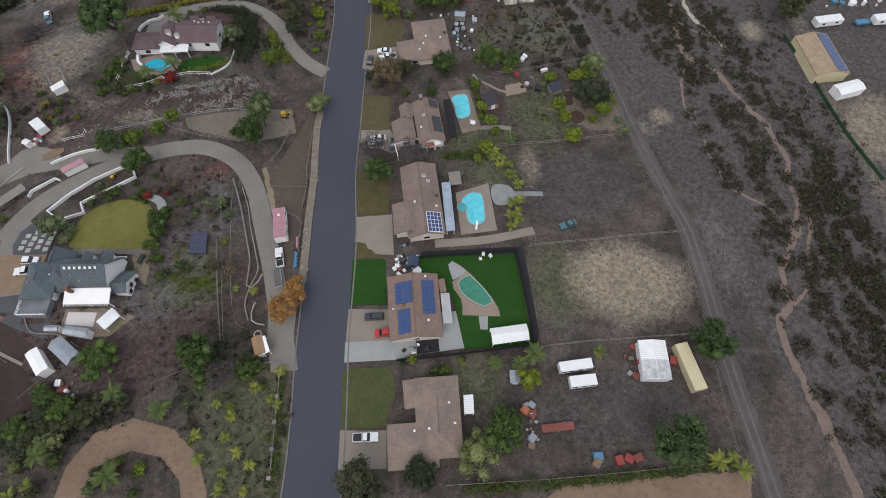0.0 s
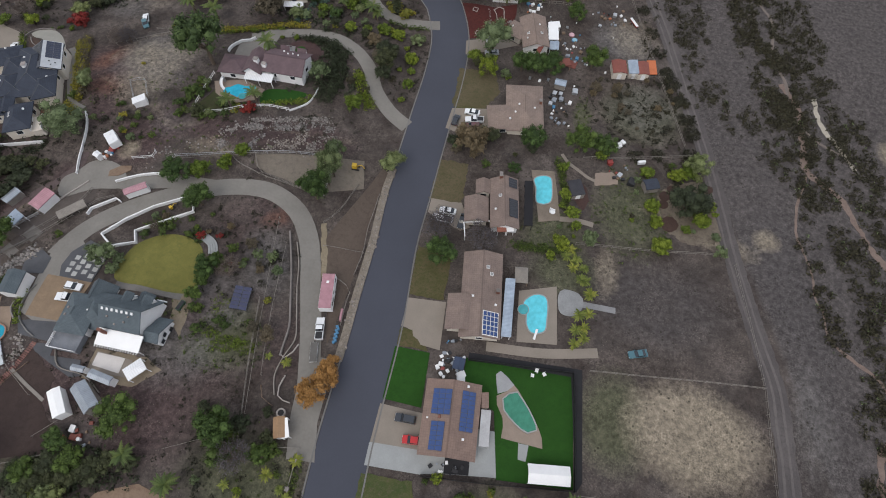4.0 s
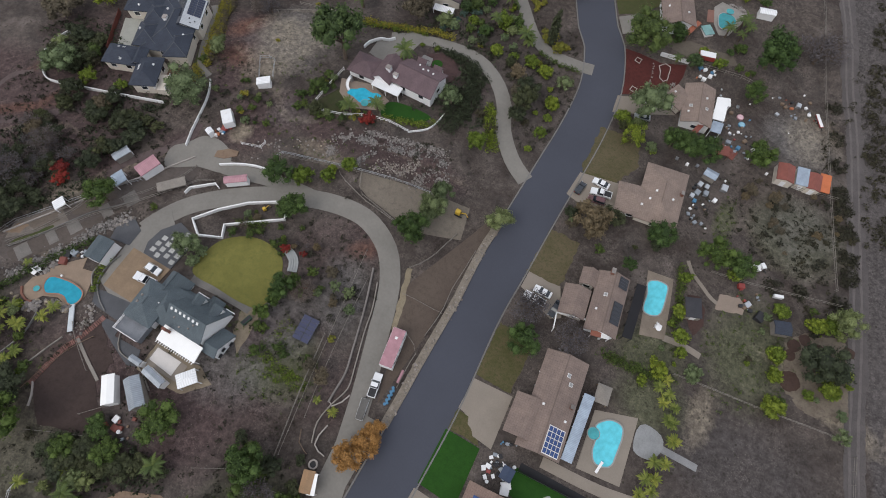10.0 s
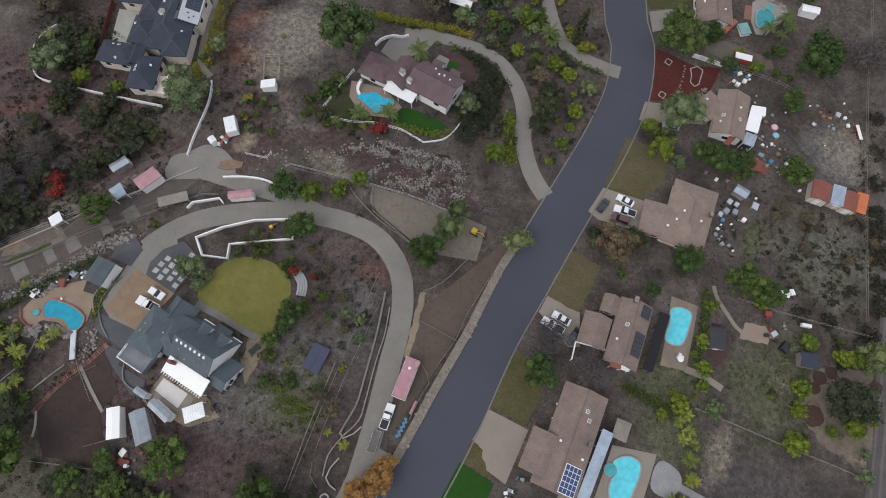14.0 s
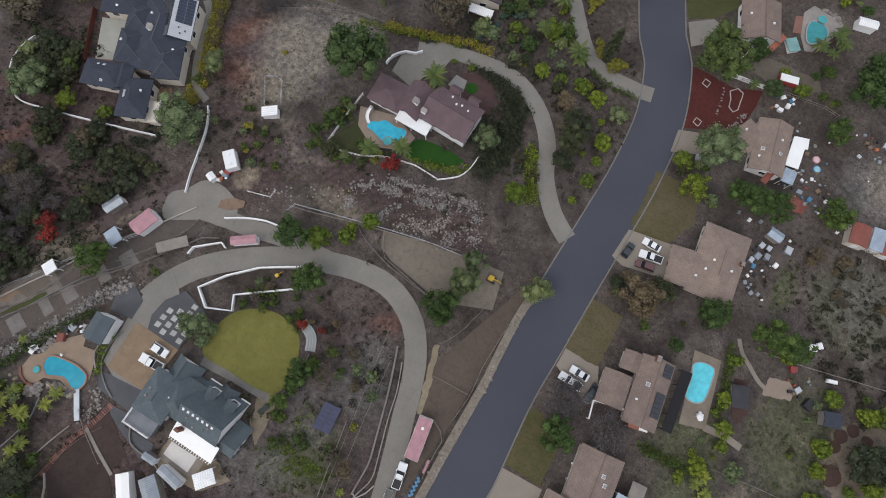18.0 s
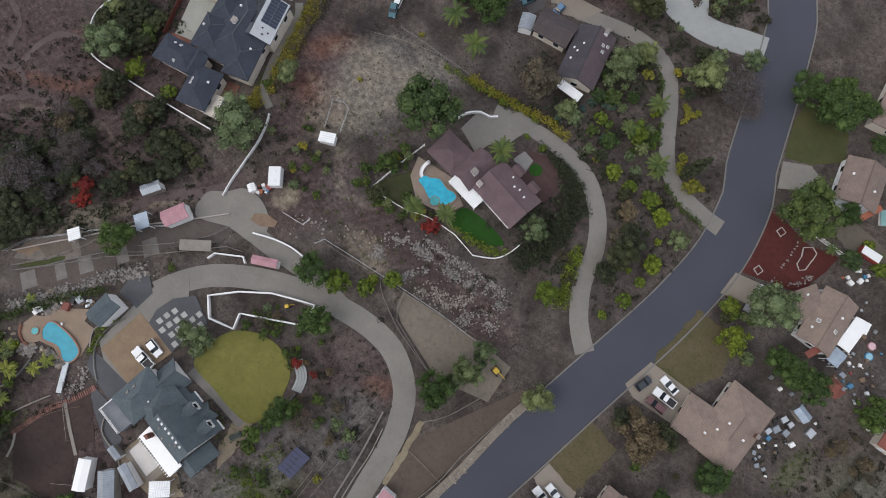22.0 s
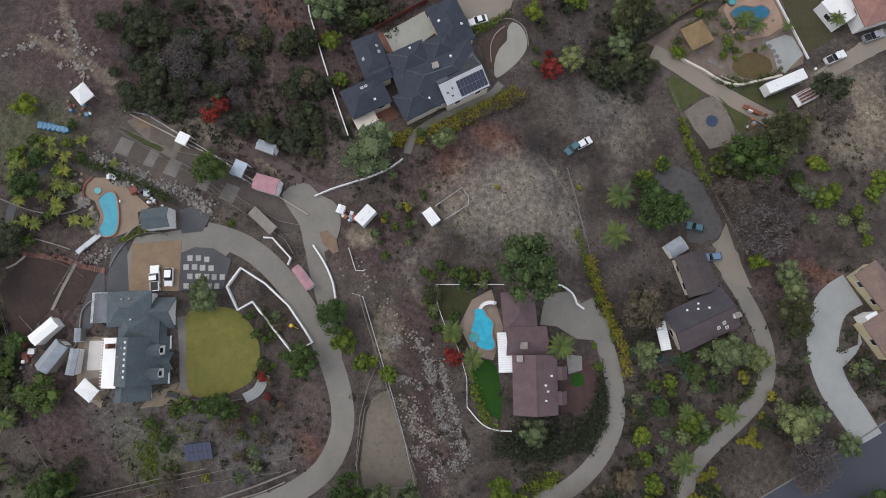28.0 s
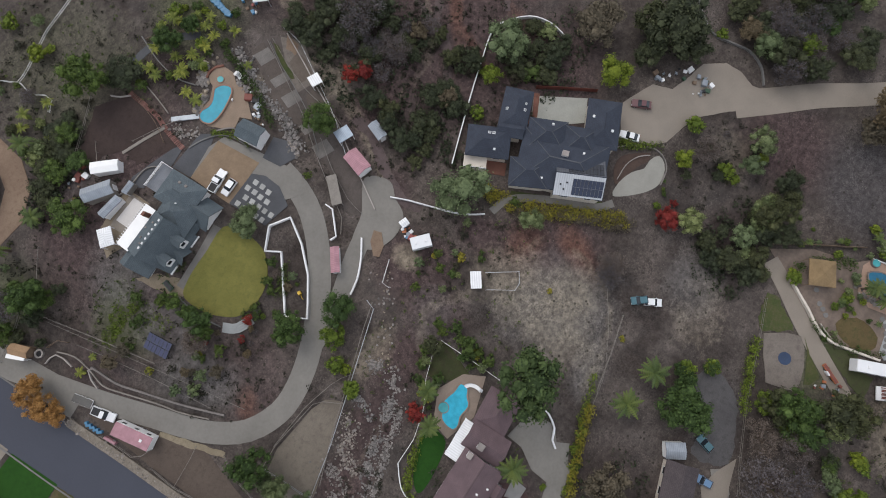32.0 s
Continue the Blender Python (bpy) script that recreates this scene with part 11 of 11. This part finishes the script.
for i in range(9):
    (x0, y0), (x1, y1) = (-39.7, 62.2), (-39.5, 58.2)
    goods("drum", x0 + (x1 - x0) * i / 8 + 1.2 + 0.35 * (i % 2), y0 + (y1 - y0) * i / 8, BLUE_TARP, 0.8, i * 40, "blue plastic drum in a row beside the trailer", "blue drums beside the trailer")
for i in range(7):
    (x0, y0), (x1, y1) = (-134.8, 27.1), (-133.7, 32.6)
    goods("stack", x0 + (x1 - x0) * i / 6, y0 + (y1 - y0) * i / 6, BLUE_TARP, 1.0, i * 17, "blue tarpaulin over a woodpile on the hillside", "blue covered woodpile")
for k, (p, hue, size) in enumerate([((5.6, 151.6), "pale grey", 1.0), ((7.5, 151.9), "pale grey", 0.9), ((7.9, 149.6), "grey", 1.0), ((5.7, 148.5), "grey", 1.1), ((4.7, 146.8), "pale grey", 0.9), ((11.9, 154.0), "pale grey", 1.3), ((10.8, 148.9), "white", 0.8), ((0.3, 156.0), "white", 0.6), ((-2.9, 156.3), "pale grey", 0.6), ((3.0, 157.2), "grey", 0.6), ((11.6, 156.8), "white", 0.4), ((5.9, 145.7), "blue", 0.7), ((21.1, 165.4), "white", 0.5)]):
    goods("stack", *p, HUES[hue], size, 75 + 8 * (k % 3), f"large {hue} tarpaulin over goods behind the grey-brown house", "covered stacks behind the grey-brown house")
for k, (p, hue, size) in enumerate([((-5.6, 186.9), "white", 1.2), ((-6.4, 190.5), "white", 0.8), ((-7.6, 186.6), "orange", 0.5), ((-4.2, 190.7), "blue", 0.6), ((-3.2, 190.5), "white", 0.6), ((5.7, 180.2), "timber", 0.7), ((11.4, 180.7), "blue", 0.5), ((6.8, 183.3), "pale grey", 0.6), ((8.9, 173.3), "white", 0.4), ((8.2, 169.7), "grey", 0.9), ((6.5, 169.8), "black", 0.6), ((11.3, 169.3), "blue", 0.8), ((9.5, 168.9), "blue", 0.5), ((9.5, 171.7), "red", 0.4), ((10.7, 174.8), "white", 0.3), ((12.3, 172.5), "timber", 0.8), ((0.5, 186.7), "pale grey", 0.5), ((1.0, 184.5), "pale grey", 0.4), ((9.7, 186.4), "white", 0.4)]):
    goods("stack" if k % 2 else "crate", *p, HUES[hue], size, 40 * k, f"{hue} stored goods beside the white patio cover", "stored goods at the white patio cover")
for k, (p, hue, size) in enumerate([((21.1, 191.3), "orange", 0.6), ((20.6, 193.4), "black", 0.8), ((22.6, 193.2), "pale grey", 1.0), ((24.8, 193.5), "white", 0.8), ((17.8, 187.0), "pale grey", 0.7), ((18.1, 191.4), "timber", 0.9), ((19.3, 190.8), "timber", 0.7), ((23.1, 197.9), "white", 0.5), ((25.4, 196.0), "timber", 0.6), ((15.0, 192.2), "white", 0.4), ((16.8, 193.3), "grey", 0.5), ((18.8, 193.5), "rusty", 0.5), ((22.8, 182.4), "white", 0.2)]):
    goods("crate" if k % 2 else "stack", *p, HUES[hue], size, 20 + 35 * k, f"{hue} discarded load along the dirt lot fence", "discards along the dirt lot fence")
for k, (p, hue, size) in enumerate([((-122.9, 42.5), "white", 1.8), ((-122.7, 43.5), "white", 1.6), ((-120.3, 49.6), "black", 1.1), ((-119.2, 50.7), "grey", 1.1), ((-118.0, 51.7), "white", 0.9), ((-119.8, 47.9), "rusty", 1.2), ((-117.3, 45.0), "white", 0.8)]):
    goods("chair" if hue in ("white", "orange") else "stack", *p, HUES[hue], size, 60 * k, f"{hue} garden furniture beside the kidney pool", "furniture beside the kidney pool")
for k, (p, hue) in enumerate([((33.5, 11.8), "blue"), ((33.0, 10.4), "timber"), ((38.0, 10.9), "red"), ((40.2, 11.2), "red"), ((42.2, 11.3), "rusty"), ((54.5, 32.8), "red"), ((-2.2, 40.3), "black"), ((10.5, 61.3), "white"), ((12.4, 60.8), "white"), ((9.7, 60.0), "white")]):
    goods("chair" if hue == "white" else "stack", *p, HUES[hue], 1.3, k * 50, f"{hue} " + ("garden chair on turf" if hue == "white" else "covered load on bare earth"), "loose yard things")
for p in ((9.2, 107.3), (9.0, 106.5), (9.9, 107.1)):
    goods("chair", *p, WHITE, 1.2, p[0] * 90, "white garden chair on the pool deck", "white chairs on the pool deck")
goods("table", *(9.6, 106.3), WHITE, 1.2, 0, "round white garden table on the pool deck", "white chairs on the pool deck")
goods("crate", *(-11.9, 58.4), HUES["white"], 1.1, 178, "white loose thing in the narrow side yard", "things in the side yard")
goods("crate", *(-12.1, 60.3), HUES["white"], 0.8, 40, "white loose thing in the narrow side yard", "things in the side yard")
goods("crate", *(-11.5, 56.1), HUES["white"], 0.9, 136, "white loose thing in the narrow side yard", "things in the side yard")
goods("stack", *(-11.3, 57.5), HUES["red"], 0.6, 5, "red loose thing in the narrow side yard", "things in the side yard")
goods("stack", *(-12.6, 57.6), HUES["white"], 0.7, 122, "white loose thing in the narrow side yard", "things in the side yard")
goods("stack", *(-6.7, 56.8), HUES["white"], 1.3, 35, "white loose thing in the narrow side yard", "things in the side yard")
goods("stack", *(-6.5, 55.6), HUES["white"], 1.2, 14, "white loose thing in the narrow side yard", "things in the side yard")
goods("crate", *(-10.4, 59.7), HUES["grey"], 0.8, 110, "grey loose thing in the narrow side yard", "things in the side yard")
goods("drum", *(-10.7, 55.5), HUES["white"], 0.9, 164, "white loose thing in the narrow side yard", "things in the side yard")
goods("crate", *(24.6, 128.2), RED_PAINT, 1.5, 20, "red lidded storage crate in a cluttered yard", "things on the garden terrace")
goods("stack", *(26.7, 135.3), WHITE, 1.3, 20, "white tarpaulin over a stack of goods by a fence", "things on the garden terrace")
goods("stack", *(27.6, 124.4), HUES["pale grey"], 1.0, 60, "pale grey tarpaulin over goods in a garden", "things on the garden terrace")
goods("stack", *(31.2, 122.7), BLACK, 1.6, 75, "black tarpaulin over a low frame in a garden", "things on the garden terrace")
for p, mat, hue in (((8.6, 180.2), PINK_RIB, "pink"), ((9.8, 177.9), BLUE_TARP, "blue")):
    tub = thing("paddling_pool", *p, f"round {hue} paddling pool in a cluttered yard", "paddling pool")
    part("rim", rod(bmesh.new(), (0, 0, 0), (0, 0, 0.35), 1.0, 20), mat, tub)
    part("water", rod(bmesh.new(), (0, 0, 0.3), (0, 0, 0.37), 0.78, 20), glassy(f"{hue}_tub_water", (0.25, 0.45, 0.55) if hue == "blue" else (0.6, 0.42, 0.46)), tub)
wd = thing("timber_deck", *(9.1, 166.5), "reddish timber deck in a cluttered yard", "deck", turn=-12)
for k in range(10):
    part("plank", boxed(-2.4, -1.6 + k * 0.32, 0.1, 2.4, -1.33 + k * 0.32, 0.3), RUST_RIB, wd)
cv = thing("conveyor", *(-139.7, 194.6), "orange belt conveyor parked beside the lane", "machine", turn=60)
part("frame", boxed(-2.4, -0.45, 0.5, 2.4, 0.45, 0.85, Matrix.Rotation(radians(-6), 4, "Y"), bevel=0.05), ORANGE, cv), part("belt", boxed(-2.3, -0.32, 0.84, 2.3, 0.32, 0.92, Matrix.Rotation(radians(-6), 4, "Y")), RUST_RIB, cv)
part("engine", boxed(-1.0, -0.8, 0.2, 0.1, -0.4, 1.1, bevel=0.06), WHITE, cv)
for sx in (-1.2, 1.2):
    for sy in (-0.5, 0.5):
        wheel(cv, sx, sy, 0.32)
gc = thing("garden_cart", *(-74.5, 57.9), "dark green garden cart on tan gravel", "cart", turn=75)
part("tray", boxed(-1.3, -0.55, 0.35, 1.3, 0.55, 0.8, bevel=0.05), GREEN_BIN, gc), part("load", boxed(-1.15, -0.42, 0.7, 1.15, 0.42, 0.9, bevel=0.08), BLACK, gc)
for sx in (-0.8, 0.8):
    for sy in (-0.55, 0.55):
        wheel(gc, sx, sy, 0.25)
ex = thing("mini_digger", *(-47.1, 108.7), "small yellow digger on bare earth", "digger")
part("track", boxed(-1.1, -0.8, 0, 1.1, -0.45, 0.5, bevel=0.1), RUBBER, ex), part("track", boxed(-1.1, 0.45, 0, 1.1, 0.8, 0.5, bevel=0.1), RUBBER, ex)
part("cab", boxed(-0.9, -0.6, 0.5, 0.4, 0.6, 1.9, bevel=0.1), YELLOW, ex), part("boom", rod(bmesh.new(), (0.3, 0.2, 0.9), (1.9, 0.2, 1.9), 0.13, 6), YELLOW, ex)
part("dipper", rod(bmesh.new(), (1.9, 0.2, 1.9), (2.6, 0.2, 0.3), 0.1, 6), YELLOW, ex), part("bucket", boxed(2.3, -0.15, 0, 2.8, 0.55, 0.45, bevel=0.05), BLACK, ex)
ex2 = copy_thing(ex, pose(*(-88.9, 83.2), hz(*(-88.9, 83.2)), 0, 0, 60) @ Matrix.Scale(0.6, 4))
ex2["label"] = "tiny yellow digger inside the white wall"


# ---- stones ----
def stone_mesh(seed):
    rng = random.Random(seed)
    bm = bmesh.new()
    bmesh.ops.create_icosphere(bm, subdivisions=1, radius=1)
    for v in bm.verts:
        v.co = Vector((v.co.x * rng.uniform(0.75, 1.2), v.co.y * rng.uniform(0.75, 1.2), v.co.z * rng.uniform(0.5, 0.8)))
    me = bpy.data.meshes.new("stone")
    bm.to_mesh(me)
    bm.free()
    me.materials.append(STONE)
    return me


STONES = [stone_mesh(i) for i in range(6)]


def rubble(name, label, spots, category="rocks", low=0.18, high=0.55):
    """Loose stones as parts of one thing."""
    rng = random.Random(len(spots) * 3 + 1)
    x0, y0 = spots[0][0], spots[0][1]
    ob = thing(name, x0, y0, label, category)
    z0 = hz(x0, y0)
    if len(spots) > 36:
        verts, faces = [], []
        for x, y in spots[36:]:
            s = rng.uniform(low * 0.7, high * 0.9)
            m = Matrix.Translation((x - x0, y - y0, hz(x, y) - z0 + s * 0.3)) @ pose(0, 0, 0, rng.uniform(-40, 40), rng.uniform(-40, 40), rng.uniform(0, 360)) @ Matrix.Diagonal((s, s * rng.uniform(0.6, 1.0), s * rng.uniform(0.6, 0.95), 1))
            me = rng.choice(STONES)
            base = len(verts)
            verts += [(m @ v.co)[:] for v in me.vertices]
            faces += [tuple(base + i for i in p.vertices) for p in me.polygons]
        me = bpy.data.meshes.new("gravel")
        me.from_pydata(verts, [], faces)
        me.materials.append(STONE_MIX)
        loose = new("gravel", me)
        loose.parent = ob
        tagged(loose, kind="stuff")
    for x, y in spots[:36]:
        s = rng.uniform(low, high)
        shared("stone", rng.choice(STONES), ob, Matrix.Translation((x - x0, y - y0, hz(x, y) - z0 + s * 0.25)) @ pose(0, 0, 0, rng.uniform(-20, 20), rng.uniform(-20, 20), rng.uniform(0, 360)) @ Matrix.Scale(s, 4))
    return ob


def strewn(line, width, number, seed):
    """Places in clumps along a line."""
    rng = random.Random(seed)
    pts = smooth_line(line, 0.7)
    out = []
    while len(out) < number:
        p = rng.choice(pts)
        q = (p.x + rng.gauss(0, width * 0.55), p.y + rng.gauss(0, width * 0.55))
        if noise.noise((q[0] * 0.3, q[1] * 0.3, 5.0)) > -0.12 or rng.random() < 0.15:
            out.append(q)
    return out


rubble("creek_rocks", "pale boulders strewn along the dry creek bed", strewn([(-80.3, 113.5), (-74.4, 114.9), (-68.4, 115.8), (-63.3, 118.1), (-57.3, 119.2)], 1.3, 800, 1), low=0.13, high=0.38)
rubble("creek_rocks", "grey boulders along the far creek bank", strewn([(-79.7, 116.4), (-72.6, 117.9), (-66.9, 119.6), (-58.1, 121.9)], 1.0, 575, 2), low=0.13, high=0.38)
rubble("creek_rocks", "pale boulders crossing the creek bed", strewn([(-84.6, 105.5), (-85.8, 108.1), (-84.6, 110.6), (-83.8, 113.4)], 1.3, 325, 23), low=0.13, high=0.38)
rubble("creek_rocks", "cobbles on the bank beside the paddock", strewn([(-76.7, 106.7), (-75.8, 109.4), (-75.1, 111.8)], 0.9, 162, 24), low=0.13, high=0.38)
rubble("creek_rocks", "white broken stones beside the paddock", strewn([(-71.9, 107.5), (-69.4, 110.1), (-65.7, 110.1), (-63.6, 114.4)], 1.9, 375, 25), low=0.13, high=0.38)
rubble("creek_rocks", "mixed boulders below the paddock", strewn([(-60.5, 109.8), (-58.8, 113.1), (-55.5, 115.1)], 2.2, 300, 26), low=0.13, high=0.38)
rubble("creek_rocks", "scattered stones at the head of the creek", strewn([(-102.3, 97.3), (-95.8, 101.2), (-90.7, 105.0), (-85.5, 108.7)], 2.2, 60, 3), high=0.36)
rubble("rock_bank", "rock bank of piled stones above the pool", strewn([(-127.7, 38.9), (-124.7, 45.4), (-121.7, 52.2), (-119.3, 58.7), (-115.9, 65.0)], 1.6, 620, 4), low=0.2, high=0.52)
rubble("rock_bank", "rocks strewn along the edge of the dark parking bay", strewn([(-117.1, 59.7), (-116.1, 62.4), (-114.6, 65.4)], 0.6, 60, 14), low=0.2, high=0.5)
rubble("field_stones", "row of stones on the hilltop", strewn([(-152.3, 17.1), (-153.7, 20.5), (-154.9, 24.0)], 0.8, 46, 15), low=0.16, high=0.45)
rubble("field_stones", "stones beside the hilltop track", strewn([(-159.9, 30.5), (-157.8, 32.3), (-152.9, 34.0)], 1.0, 60, 16), low=0.16, high=0.45)
rubble("field_stones", "ring of stones on the hilltop", strewn([(-149.1, 29.5), (-150.2, 31.9), (-148.2, 34.6), (-145.2, 35.4)], 0.9, 60, 17), low=0.16, high=0.45)
rubble("pool_rocks", "boulders edging the blue kidney pool", strewn([(-122.9, 35.3), (-119.6, 36.0), (-116.0, 37.9), (-113.0, 39.3), (-110.8, 39.5)], 0.9, 60, 5), high=0.8)
rubble("pool_rocks", "pale boulders stacked on the bank beside the pool", strewn([(-121.4, 34.9), (-118.3, 35.9), (-115.9, 37.9), (-113.9, 39.6)], 1.0, 70, 51), high=0.75, low=0.25)
rubble("pool_rocks", "pale flat rocks between bridge and drive", strewn([(-104.7, 38.0), (-104.7, 40.7), (-106.5, 42.7)], 1.3, 90, 52), high=0.45, low=0.2)
rubble("pool_rocks", "pale rocks beside the pool terrace", strewn([(-121.7, 43.7), (-121.1, 46.5)], 0.8, 30, 41), high=0.6)
rubble("stone_wall", "dry stone wall between road and brown yard", strewn([(-36.8, 110.9), (-37.2, 104.8), (-37.0, 98.0), (-36.4, 88.6), (-36.3, 81.3), (-36.3, 71.3), (-36.1, 62.0), (-36.0, 54.5)], 0.75, 900, 6), "wall", 0.25, 0.55)
rubble("garden_stones", "dotted line of pale stones across the red mulch", strewn([(-20.9, 184.7), (-20.0, 180.7), (-19.2, 176.8), (-18.5, 172.5)], 0.25, 30, 7), high=0.3, low=0.16)
rubble("garden_stones", "pale stones heaped at the mulch garden edge", strewn([(-14.8, 175.5), (-13.6, 177.3), (-12.7, 180.8)], 0.9, 36, 8), high=0.35, low=0.15)
rubble("field_stones", "loose stones on the terraced slope", strewn([(-153.1, 23.4), (-157.4, 29.4), (-153.0, 35.0), (-147.4, 35.5)], 3.0, 60, 8), high=0.6)


rubble("pool_rocks", "pale boulders round the lagoon pool", strewn([(-162.1, 190.4), (-160.1, 191.9), (-159.7, 196.1), (-161.4, 198.3), (-162.7, 201.3)], 0.7, 36, 31), high=0.6, low=0.3)
rubble("pool_rocks", "pale boulders beside the teal pool", strewn([(-7.6, 218.0), (-4.4, 217.6), (-2.2, 214.4)], 0.6, 30, 32), high=0.7, low=0.3)

print("objects", len(bpy.data.objects), "triangles", sum(len(o.data.loop_triangles) or sum(len(p.vertices) - 2 for p in o.data.polygons) for o in bpy.data.objects if o.type == "MESH"))
